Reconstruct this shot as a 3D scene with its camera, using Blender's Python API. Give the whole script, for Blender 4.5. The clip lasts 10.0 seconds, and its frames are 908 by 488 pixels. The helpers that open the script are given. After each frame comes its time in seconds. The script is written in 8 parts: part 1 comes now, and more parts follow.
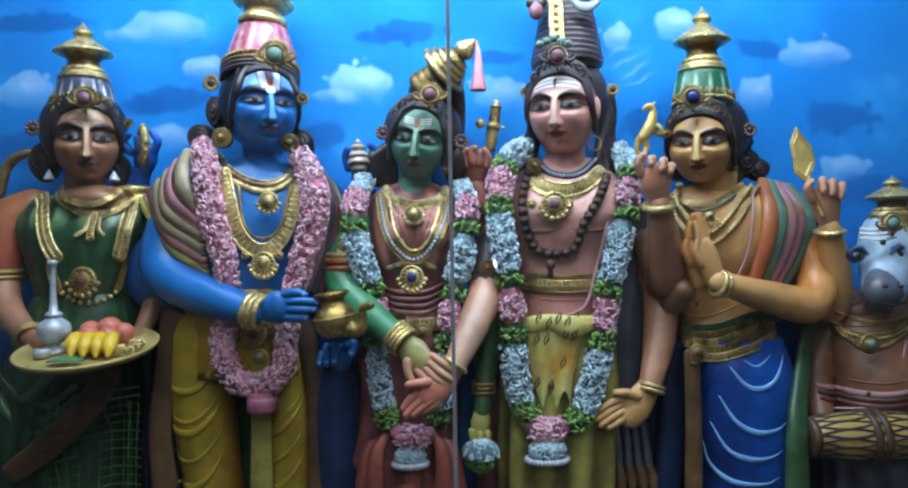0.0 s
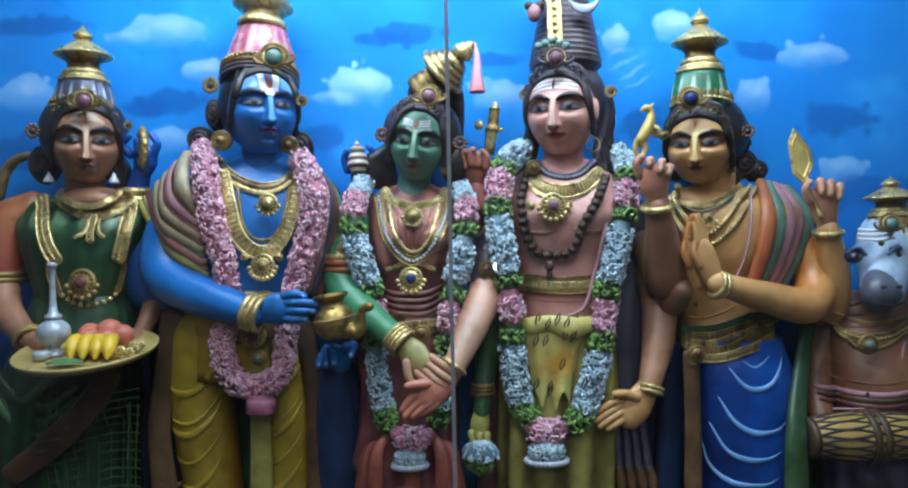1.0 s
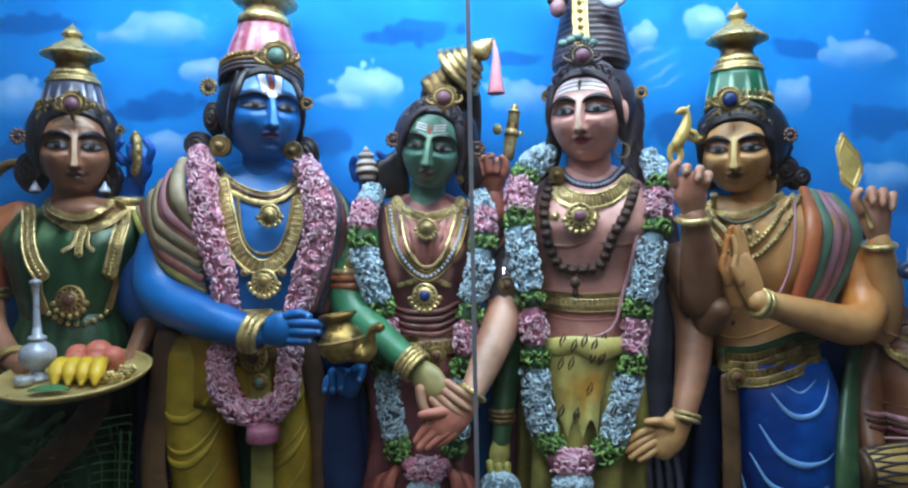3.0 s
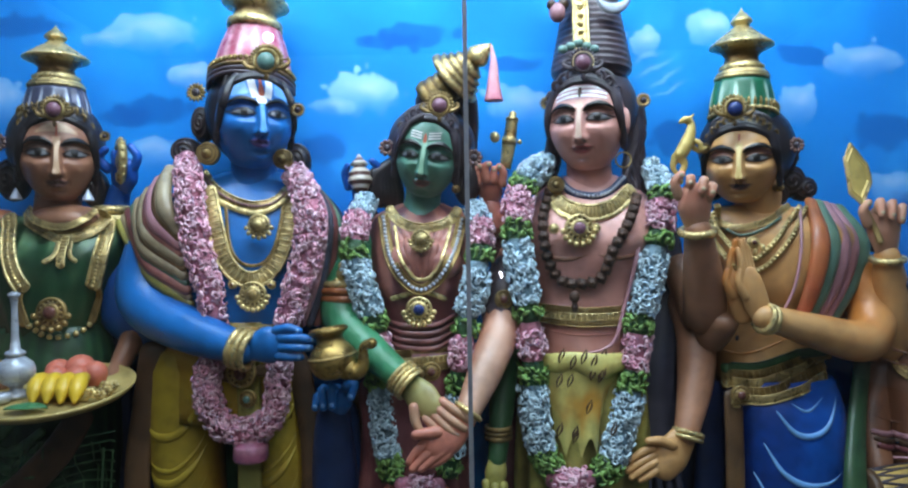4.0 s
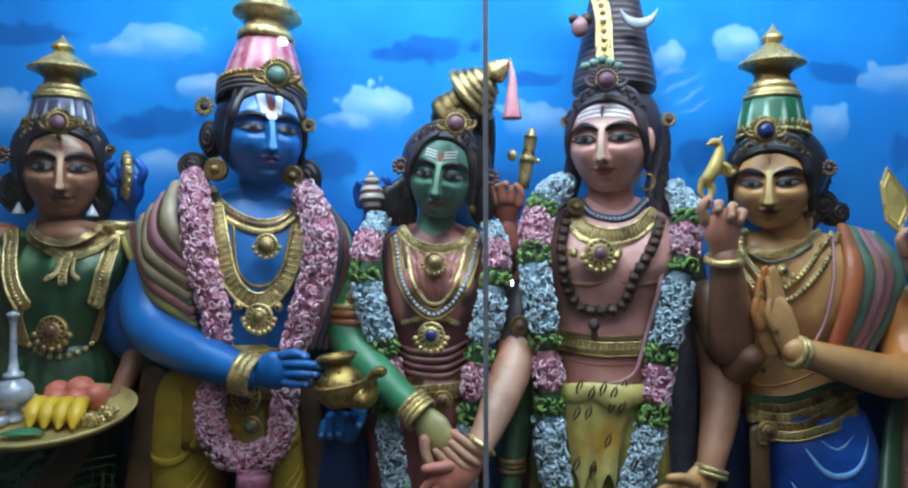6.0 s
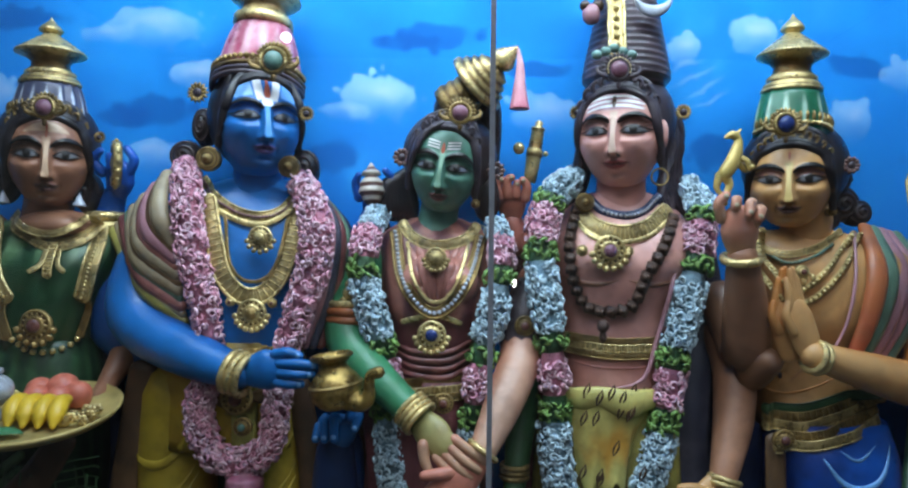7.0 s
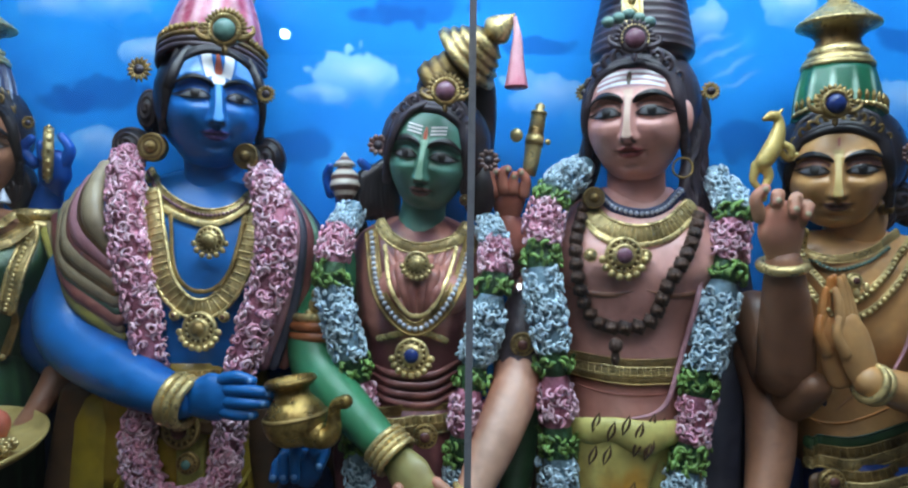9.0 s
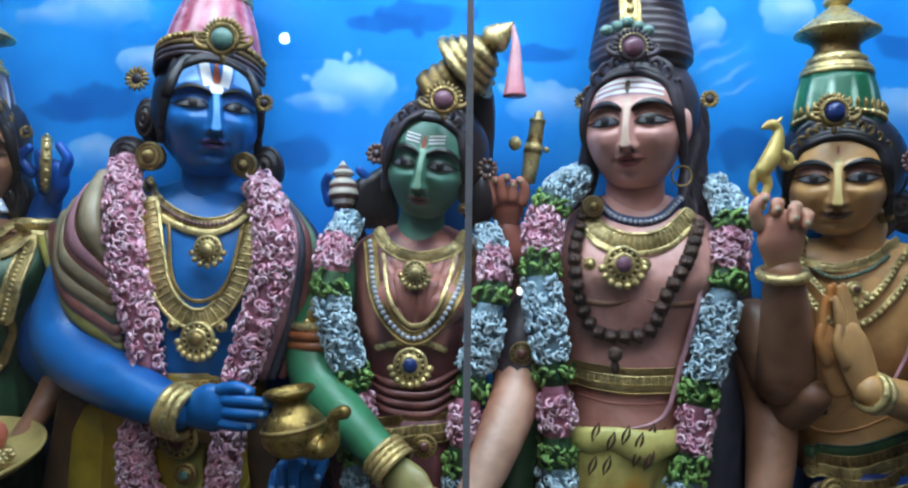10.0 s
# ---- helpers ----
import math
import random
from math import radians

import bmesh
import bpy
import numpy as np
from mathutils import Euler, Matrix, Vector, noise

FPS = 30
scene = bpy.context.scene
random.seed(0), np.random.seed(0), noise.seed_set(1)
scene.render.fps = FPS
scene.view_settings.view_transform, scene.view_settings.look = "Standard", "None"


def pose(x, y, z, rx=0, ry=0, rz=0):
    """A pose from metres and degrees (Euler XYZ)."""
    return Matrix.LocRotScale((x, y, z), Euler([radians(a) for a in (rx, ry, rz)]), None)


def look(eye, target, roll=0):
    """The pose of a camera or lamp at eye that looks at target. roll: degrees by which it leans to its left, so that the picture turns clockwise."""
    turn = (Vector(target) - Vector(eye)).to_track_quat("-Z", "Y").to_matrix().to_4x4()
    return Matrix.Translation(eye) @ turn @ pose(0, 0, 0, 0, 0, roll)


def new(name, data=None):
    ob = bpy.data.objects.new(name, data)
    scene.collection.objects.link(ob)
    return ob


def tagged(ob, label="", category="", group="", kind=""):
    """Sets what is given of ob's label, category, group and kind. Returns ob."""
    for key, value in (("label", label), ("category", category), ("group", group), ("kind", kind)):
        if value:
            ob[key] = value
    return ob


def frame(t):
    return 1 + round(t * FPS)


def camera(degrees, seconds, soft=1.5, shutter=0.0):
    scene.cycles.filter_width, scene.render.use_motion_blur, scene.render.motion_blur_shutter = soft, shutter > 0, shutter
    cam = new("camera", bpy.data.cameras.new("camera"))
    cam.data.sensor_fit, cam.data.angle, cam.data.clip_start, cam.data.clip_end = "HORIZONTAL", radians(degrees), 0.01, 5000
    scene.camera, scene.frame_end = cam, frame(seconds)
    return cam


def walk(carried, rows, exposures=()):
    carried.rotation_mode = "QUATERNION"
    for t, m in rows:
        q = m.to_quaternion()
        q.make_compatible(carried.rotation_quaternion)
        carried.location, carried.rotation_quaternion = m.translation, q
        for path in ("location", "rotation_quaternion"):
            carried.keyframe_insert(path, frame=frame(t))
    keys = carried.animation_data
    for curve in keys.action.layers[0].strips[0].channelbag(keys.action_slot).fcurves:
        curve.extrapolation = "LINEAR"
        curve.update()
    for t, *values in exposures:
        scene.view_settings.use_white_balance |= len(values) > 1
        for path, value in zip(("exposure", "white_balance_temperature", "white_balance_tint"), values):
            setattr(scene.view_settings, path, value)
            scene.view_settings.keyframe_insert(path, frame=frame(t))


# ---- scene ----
cam = camera(69.8, 10.0, soft=2.2)
METRES, EYE, TILT, LEAN, TURN = 0.62, 1.45, 0.0, 1.0, 0.0
ROWS = [
    (0.0, 0.0, 0.0, 0.0, -0.0, 0.0, 0.0),
    (0.5, -0.0013, -0.0147, -0.0092, -0.06, 0.08, 0.05),
    (1.0, 0.0029, -0.005, -0.0061, -0.02, 0.26, 0.11),
    (1.5, -0.0121, 0.0319, 0.0049, -0.25, 0.44, 0.17),
    (2.0, -0.0209, 0.0808, 0.0186, 0.55, 0.45, 0.07),
    (2.5, -0.0392, 0.1468, 0.0287, 0.59, 0.46, 0.13),
    (4.0, -0.0351, 0.2906, 0.0824, 0.26, 0.57, -0.09),
    (4.5, -0.0271, 0.3137, 0.1158, 0.42, 0.72, -0.52),
    (5.0, -0.0303, 0.3416, 0.15, 0.62, 0.89, -0.64),
    (5.5, -0.0421, 0.3687, 0.1567, 1.04, 0.86, -0.7),
    (7.0, -0.0542, 0.4954, 0.1375, 1.38, 0.94, -1.67),
    (7.5, -0.0591, 0.6239, 0.1308, 1.54, 0.96, -1.98),
    (8.0, -0.0862, 0.7376, 0.1456, 1.6, 1.17, -1.92),
    (8.5, -0.0313, 0.8195, 0.1456, 1.77, 1.11, -1.8),
    (9.0, 0.0001, 0.8428, 0.1503, 1.94, 1.04, -1.72),
    (9.5, -0.004, 0.8504, 0.1579, 1.89, 1.13, -1.65),
    (10.0, 0.0029, 0.8479, 0.166, 1.93, 1.36, -1.6),
]
walk(cam, [(t, pose(0, 0, EYE, TILT, LEAN, TURN) @ pose(METRES * x, METRES * y, METRES * z, 90 + pitch, roll, yaw)) for t, x, y, z, yaw, pitch, roll in ROWS],
     [(0.0, 0.03), (2.5, 0.0), (4.0, 0.0), (5.5, -0.25), (7.0, -0.25), (10.0, -0.27)])

# ---- light: a dim hall, and unseen area lamps over the case and the hall ----
world = bpy.data.worlds.new("hall_air")
scene.world = world
world.use_nodes = True
world.node_tree.nodes["Background"].inputs["Color"].default_value = (0.70, 0.82, 1.0, 1)
world.node_tree.nodes["Background"].inputs["Strength"].default_value = 0.08


def area_lamp(name, place, target, sx, sy, watts, colour):
    lamp = bpy.data.lights.new(name, "AREA")
    lamp.shape, lamp.size, lamp.size_y, lamp.energy, lamp.color = "RECTANGLE", sx, sy, watts, colour
    ob = new(name, lamp)
    ob.matrix_world = look(place, target)
    return ob


# Unseen lamp assumed inside the case top; it has no fixture.
area_lamp("case_top_light", (0.02, 1.26, 2.72), (0.02, 1.80, 1.5), 2.1, 0.12, 42, (0.66, 0.84, 1.0))
# Frontal light added under the low ceiling, out of the glass's mirror view.
area_lamp("front_fill_light", (0.0, 0.30, 2.93), (0.0, 1.7, 1.2), 1.2, 0.4, 19, (0.94, 0.95, 1.0))

# Added lamp: brightens the rear walls so the glass mirrors a faint haze.
area_lamp("rear_haze_light", (0.3, -3.4, 4.25), (0.0, -3.2, 0.0), 2.0, 1.0, 66, (0.8, 0.92, 1.0))


# ---- materials ----
def shader(name):
    m = bpy.data.materials.new(name)
    m.use_nodes = True
    nt = m.node_tree
    return m, nt, nt.nodes["Principled BSDF"]


def noise_node(nt, scale, detail=4, rough=0.6, vector=None):
    n = nt.nodes.new("ShaderNodeTexNoise")
    n.inputs["Scale"].default_value, n.inputs["Detail"].default_value, n.inputs["Roughness"].default_value = scale, detail, rough
    if vector:
        nt.links.new(vector, n.inputs["Vector"])
    return n.outputs["Fac"]


def mix_node(nt, fac, a, b, blend="MIX"):
    n = nt.nodes.new("ShaderNodeMix")
    n.data_type, n.blend_type = "RGBA", blend
    for sock, v in ((n.inputs[0], fac), (n.inputs[6], a), (n.inputs[7], b)):
        if isinstance(v, bpy.types.NodeSocket):
            nt.links.new(v, sock)
        elif isinstance(v, (int, float)):
            sock.default_value = v
        else:
            sock.default_value = (*v, 1)
    return n.outputs[2]


def range_node(nt, v, a, b, c=0.0, d=1.0, smooth=False):
    n = nt.nodes.new("ShaderNodeMapRange")
    n.interpolation_type = "SMOOTHSTEP" if smooth else "LINEAR"
    nt.links.new(v, n.inputs[0])
    for i, x in enumerate((a, b, c, d)):
        n.inputs[1 + i].default_value = x
    return n.outputs[0]


def math_node(nt, op, a, b=0.0):
    n = nt.nodes.new("ShaderNodeMath")
    n.operation = op
    for sock, v in zip(n.inputs, (a, b)):
        if isinstance(v, bpy.types.NodeSocket):
            nt.links.new(v, sock)
        else:
            sock.default_value = v
    return n.outputs[0]


def position(nt):
    return nt.nodes.new("ShaderNodeNewGeometry").outputs["Position"]


def paint(name, a, b=None, rough=0.42, metal=0.0, grain=0.12, bump=0.25, island=0.0, speck=70):
    """Brushed enamel paint on plaster: b is the second pigment, at times painted shade or highlight, laid where the
    mesh's "tone" says; blotches, fine grain and dust.
    """
    m, nt, p = shader(name)
    pos = position(nt)
    col = a
    if b:
        at = nt.nodes.new("ShaderNodeAttribute")
        at.attribute_name = "tone"
        wob = math_node(nt, "ADD", at.outputs["Fac"], range_node(nt, noise_node(nt, 22, 3, 0.6, pos), 0.3, 0.7, -0.14, 0.14))
        col = mix_node(nt, range_node(nt, wob, 0.05, 0.95, 0, 1, True), a, b)
    blotch = range_node(nt, noise_node(nt, 9, 5, 0.65, pos), 0.3, 0.75, 1 - grain * 2.0, 1 + grain * 1.2)
    grime = range_node(nt, noise_node(nt, 24, 6, 0.7, pos), 0.36, 0.56, 1 - grain * 1.8, 1.0, True)
    blotch = math_node(nt, "MULTIPLY", blotch, grime)
    fine = range_node(nt, noise_node(nt, speck * 3, 3, 0.7, pos), 0.25, 0.8, 1 - grain, 1 + grain * 0.8)
    f = math_node(nt, "MULTIPLY", blotch, fine)
    if island:
        g = nt.nodes.new("ShaderNodeNewGeometry").outputs["Random Per Island"]
        f = math_node(nt, "MULTIPLY", f, range_node(nt, g, 0, 1, 1 - island, 1 + island))
    c = nt.nodes.new("ShaderNodeCombineColor")
    for i in range(3):
        nt.links.new(f, c.inputs[i])
    col = mix_node(nt, 1.0, col, c.outputs[0], "MULTIPLY")
    nt.links.new(col, p.inputs["Base Color"])
    p.inputs["Metallic"].default_value = metal
    nt.links.new(range_node(nt, noise_node(nt, 35, 4, 0.6, pos), 0.3, 0.7, rough - 0.12, rough + 0.10), p.inputs["Roughness"])
    bm_ = nt.nodes.new("ShaderNodeBump")
    bm_.inputs["Strength"].default_value, bm_.inputs["Distance"].default_value = bump, 0.004
    nt.links.new(noise_node(nt, speck, 5, 0.65, pos), bm_.inputs["Height"])
    nt.links.new(bm_.outputs["Normal"], p.inputs["Normal"])
    return m


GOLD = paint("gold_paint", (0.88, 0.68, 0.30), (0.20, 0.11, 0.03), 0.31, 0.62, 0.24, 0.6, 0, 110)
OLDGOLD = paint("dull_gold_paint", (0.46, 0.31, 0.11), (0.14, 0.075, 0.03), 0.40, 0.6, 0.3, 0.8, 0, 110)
# The second blue is airbrush and edge shade together.
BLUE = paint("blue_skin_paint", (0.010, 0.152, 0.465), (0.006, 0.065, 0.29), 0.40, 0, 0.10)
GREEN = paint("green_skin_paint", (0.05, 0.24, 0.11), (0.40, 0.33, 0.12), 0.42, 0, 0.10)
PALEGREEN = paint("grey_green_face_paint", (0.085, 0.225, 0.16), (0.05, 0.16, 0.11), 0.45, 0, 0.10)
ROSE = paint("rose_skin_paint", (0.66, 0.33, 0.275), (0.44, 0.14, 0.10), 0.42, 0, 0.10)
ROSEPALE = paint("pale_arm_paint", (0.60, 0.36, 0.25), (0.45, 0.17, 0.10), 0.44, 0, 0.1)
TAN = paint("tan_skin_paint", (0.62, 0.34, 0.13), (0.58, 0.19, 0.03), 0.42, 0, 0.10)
# Brown second tone: airbrush plus the forearm's shadow on the belly.
TANBODY = paint("golden_body_shade_paint", (0.62, 0.33, 0.12), (0.36, 0.15, 0.05), 0.40, 0, 0.12)
BROWNSKIN = paint("brown_skin_paint", (0.34, 0.155, 0.09), (0.46, 0.22, 0.12), 0.42, 0, 0.12)
PALM = paint("pink_palm_paint", (0.62, 0.22, 0.15), (0.50, 0.30, 0.18), 0.45, 0, 0.1)
HAIR = paint("dark_hair_paint", (0.020, 0.016, 0.020), (0.09, 0.05, 0.045), 0.38, 0, 0.2)
BROWNHAIR = paint("brown_hair_paint", (0.050, 0.036, 0.046), (0.11, 0.078, 0.092), 0.42, 0, 0.2)
BLACK = paint("black_line_paint", (0.012, 0.010, 0.010), None, 0.4)
WHITE = paint("white_paint", (0.78, 0.76, 0.74), None, 0.4, 0, 0.06)
EYEWHITE = paint("eye_white_paint", (0.20, 0.205, 0.22), None, 0.35, 0, 0.05)
REDMARK = paint("red_mark_paint", (0.45, 0.09, 0.04), None, 0.45)
LIP = paint("lip_paint", (0.36, 0.07, 0.07), None, 0.4)
BLUELIP = paint("blue_lip_paint", (0.10, 0.06, 0.22), None, 0.4)
YELLOW = paint("yellow_cloth_paint", (0.40, 0.28, 0.026), (0.28, 0.115, 0.012), 0.45, 0, 0.14)
TIGER = paint("tiger_cloth_paint", (0.62, 0.55, 0.17), (0.62, 0.28, 0.03), 0.45, 0, 0.12)
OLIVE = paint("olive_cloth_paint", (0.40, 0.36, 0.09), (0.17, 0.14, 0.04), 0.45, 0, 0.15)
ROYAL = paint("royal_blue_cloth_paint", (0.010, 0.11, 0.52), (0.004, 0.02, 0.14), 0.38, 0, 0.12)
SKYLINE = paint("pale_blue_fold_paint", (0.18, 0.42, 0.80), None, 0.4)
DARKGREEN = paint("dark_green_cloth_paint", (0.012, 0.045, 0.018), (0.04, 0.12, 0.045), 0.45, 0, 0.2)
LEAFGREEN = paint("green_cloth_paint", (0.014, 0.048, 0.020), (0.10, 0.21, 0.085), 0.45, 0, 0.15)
# The second green paints the satin highlights.
SATINGREEN = paint("green_satin_highlight_paint", (0.014, 0.055, 0.022), (0.17, 0.30, 0.14), 0.36, 0, 0.15)
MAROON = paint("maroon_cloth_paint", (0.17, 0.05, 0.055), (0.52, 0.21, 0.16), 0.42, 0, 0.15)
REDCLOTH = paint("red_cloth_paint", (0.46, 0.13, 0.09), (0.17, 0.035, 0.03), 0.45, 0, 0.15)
NAVY = paint("navy_cloth_paint", (0.012, 0.022, 0.07), (0.02, 0.05, 0.16), 0.45, 0, 0.15)
SLATE = paint("slate_cloth_paint", (0.05, 0.05, 0.075), (0.14, 0.14, 0.2), 0.45, 0, 0.15)
EARTH = paint("brown_sash_paint", (0.095, 0.05, 0.025), (0.22, 0.12, 0.05), 0.45, 0, 0.2)
PINK = paint("pink_paint", (0.62, 0.16, 0.22), (0.78, 0.42, 0.46), 0.35, 0, 0.1)
PALEPINK = paint("pale_pink_cloth_paint", (0.48, 0.24, 0.27), (0.30, 0.12, 0.14), 0.4, 0, 0.14)
SAGE = paint("sage_cloth_paint", (0.14, 0.25, 0.17), (0.05, 0.09, 0.07), 0.42, 0, 0.15)
ORANGE = paint("orange_cloth_paint", (0.47, 0.15, 0.05), (0.34, 0.05, 0.025), 0.42, 0, 0.14)
MAUVEDOT = paint("mauve_boss_paint", (0.20, 0.09, 0.12), None, 0.3)
# Eyelid paints, made darker still for the shade under the brows.
SOCKETBLUE = paint("blue_lid_shade_paint", (0.008, 0.08, 0.30), None, 0.42)
SOCKETGREEN = paint("green_lid_shade_paint", (0.035, 0.13, 0.09), None, 0.42)
SOCKETROSE = paint("brown_lid_shade_paint", (0.26, 0.12, 0.09), None, 0.42)
SOCKET = {BLUE: SOCKETBLUE, PALEGREEN: SOCKETGREEN, ROSE: SOCKETROSE, TAN: SOCKETROSE, BROWNSKIN: paint("dark_lid_shade_paint", (0.14, 0.075, 0.05), None, 0.42)}
# Arm brown darkened for shade; the second tone is the lit wrist end.
SHADEDSKIN = paint("shaded_arm_paint", (0.27, 0.13, 0.07), (0.44, 0.21, 0.12), 0.42, 0, 0.12)
# Paler skin paints: highlights painted down the nose and on one forehead.
NOSEBROWN = paint("brown_nose_highlight_paint", (0.56, 0.36, 0.22), None, 0.42, 0, 0.1)
NOSEBLUE = paint("blue_nose_highlight_paint", (0.035, 0.26, 0.60), None, 0.42, 0, 0.1)
NOSEGREEN = paint("green_nose_highlight_paint", (0.22, 0.38, 0.26), None, 0.42, 0, 0.1)
NOSEROSE = paint("rose_nose_highlight_paint", (0.62, 0.42, 0.32), None, 0.42, 0, 0.1)
NOSETAN = paint("tan_nose_highlight_paint", (0.62, 0.45, 0.16), None, 0.42, 0, 0.1)
DUSKLIP = paint("dusky_lip_paint", (0.19, 0.085, 0.07), None, 0.42)
CREAM = paint("cream_stripe_paint", (0.43, 0.345, 0.215), (0.24, 0.17, 0.10), 0.42, 0, 0.16)


from mathutils.bvhtree import BVHTree


# ---- modelling clay: one mesh gathered from lofts, tubes, turned bodies and ribbons ----
def smooth_path(pts, k):
    """Points of a smooth curve through pts (tuples of any length), k steps a span."""
    p = [np.array(q, float) for q in pts]
    if len(p) == 2:
        return [p[0] + (p[1] - p[0]) * i / k for i in range(k + 1)]
    p = [2 * p[0] - p[1]] + p + [2 * p[-1] - p[-2]]
    out = []
    for i in range(1, len(p) - 2):
        a, b, c, d = p[i - 1:i + 3]
        for j in range(k):
            t = j / k
            out.append(0.5 * (2 * b + (c - a) * t + (2 * a - 5 * b + 4 * c - d) * t * t + (3 * b - a - 3 * c + d) * t ** 3))
    return out + [p[-2]]


class Clay:
    def __init__(self):
        self.v, self.f, self.m, self.tone, self.mats = [], [], [], [], []

    def slot(self, mat):
        if mat not in self.mats:
            self.mats.append(mat)
        return self.mats.index(mat)

    def grid(self, rows, mat, ring=False, tones=None, cap0=False, cap1=False, flip=False):
        """A skin over rows of points; ring closes each row."""
        s, base, w = self.slot(mat), len(self.v), len(rows[0])
        for i, r in enumerate(rows):
            for j, q in enumerate(r):
                self.v.append(tuple(q))
                tn = 0.0 if tones is None else tones[i]
                self.tone.append(float(tn[j] if hasattr(tn, "__len__") else tn))
        for i in range(len(rows) - 1):
            for j in range(w if ring else w - 1):
                a, b = base + i * w + j, base + i * w + (j + 1) % w
                q = (a, b, b + w, a + w)
                self.f.append(q[::-1] if flip else q)
                self.m.append(s)
        for on, i in ((cap0, 0), (cap1, len(rows) - 1)):
            if on:
                q = tuple(base + i * w + j for j in range(w))
                self.f.append(q if (i == 0) == flip else q[::-1])
                self.m.append(s)

    def tube(self, pts, mat, n=12, k=5, flat=1.0, tones=(0, 0), round_ends=True, ridges=0, depth=0.0, rim=0.0):
        """A limb through pts of (x, y, z, radius). flat: its thickness in depth against its width."""
        path = smooth_path(pts, k)
        pos = [q[:3] for q in path]
        rad = [max(q[3], 0.0004) for q in path]
        rows, tn = [], []
        L = len(path)
        seq = [(i, 1.0, 0.0) for i in range(L)]
        if round_ends:
            seq = [(0, 0.05, -1.0), (0, 0.55, -0.83), (0, 0.86, -0.5)] + seq + [(L - 1, 0.86, 0.5), (L - 1, 0.55, 0.83), (L - 1, 0.05, 1.0)]
        for i, sc, off in seq:
            t = pos[min(i + 1, L - 1)] - pos[max(i - 1, 0)]
            t = t / (np.linalg.norm(t) + 1e-9)
            side = np.cross(t, (0, 1, 0))
            if np.linalg.norm(side) < 0.2:
                side = np.array((1.0, 0, 0)) - t * t[0]
            side = side / np.linalg.norm(side)
            out = np.cross(side, t)
            r = rad[i]
            c = pos[i] + t * off * r * min(1.0, 0.5 + flat * 0.5)
            row = []
            for j in range(n):
                a = 2 * math.pi * j / n
                g = 1 + (depth * math.cos(ridges * a) if ridges else 0)
                row.append(c + sc * r * g * (side * math.cos(a) + out * math.sin(a) * flat))
            rows.append(row)
            # rim: contour shading laid along both edges of the limb
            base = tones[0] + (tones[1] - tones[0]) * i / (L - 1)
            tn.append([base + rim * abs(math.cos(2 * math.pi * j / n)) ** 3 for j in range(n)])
        self.grid(rows, mat, True, tn, True, True)

    def loft(self, rings, mat, n=48, k=5, power=2.3, fold=None, tone=None):
        """A body of horizontal ellipses (x, y, z, half width, half depth); fold(angle, t) adds to the radius, tone(angle, t) mixes the pigments."""
        path = smooth_path(rings, k)
        rows, tn = [], []
        for i, (x, y, z, rx, ry) in enumerate(path):
            t, row, tr = i / (len(path) - 1), [], []
            for j in range(n):
                a = 2 * math.pi * j / n
                c, s = math.cos(a), math.sin(a)
                r = (abs(c) ** power + abs(s) ** power) ** (-1 / power)
                d = fold(a, t) if fold else 0
                row.append((x + (rx * r + d) * c, y + (ry * r + d) * s, z))
                tr.append(tone(a, t) if tone else 0)
            rows.append(row)
            tn.append(tr)
        self.grid(rows, mat, True, tn, True, True, flip=rings[0][2] < rings[-1][2])

    def lathe(self, m, profile, mat, n=32, k=1, flutes=0, deep=0.0, tones=None):
        """A turned body about the z of m from (radius, height) pairs."""
        prof = smooth_path(profile, k) if k > 1 else [np.array(q, float) for q in profile]
        rows = []
        for r, h in prof:
            row = []
            for j in range(n):
                a = 2 * math.pi * j / n
                g = max(r, 0.0003) * (1 + deep * math.cos(flutes * a))
                row.append(tuple(m @ Vector((g * math.cos(a), g * math.sin(a), h))))
            rows.append(row)
        self.grid(rows, mat, True, tones, True, True, flip=profile[0][1] < profile[-1][1])

    def blob(self, place, size, mat, n=12, m=8, turn=None, tone=0.0):
        """An ellipsoid; size: one radius or three."""
        sx, sy, sz = (size,) * 3 if isinstance(size, (int, float)) else size
        rot = turn.to_3x3() if turn else Matrix.Identity(3)
        rows = []
        for i in range(m + 1):
            e = -math.pi / 2 + math.pi * i / m
            ce = max(math.cos(e), 0.01)
            rows.append([Vector(place) + rot @ Vector((sx * ce * math.cos(2 * math.pi * j / n), sy * ce * math.sin(2 * math.pi * j / n), sz * math.sin(e))) for j in range(n)])
        self.grid(rows, mat, True, [tone] * (m + 1), True, True, flip=True)

    def beads(self, pts, radius, mat, gap=2.1, n=8, m=6, squash=1.0):
        """Round beads strung along a smooth curve."""
        path = smooth_path(pts, 12)
        left = 0.0
        for a, b in zip(path, path[1:]):
            left -= float(np.linalg.norm(b[:3] - a[:3]))
            if left <= 0:
                self.blob(tuple(b[:3]), (radius, radius * squash, radius), mat, n, m)
                left = radius * gap

    def make(self, name, label="", category="", group="", parent=None, kind=""):
        me = bpy.data.meshes.new(name)
        me.from_pydata(self.v, [], self.f)
        for mat in self.mats:
            me.materials.append(mat)
        me.polygons.foreach_set("material_index", self.m)
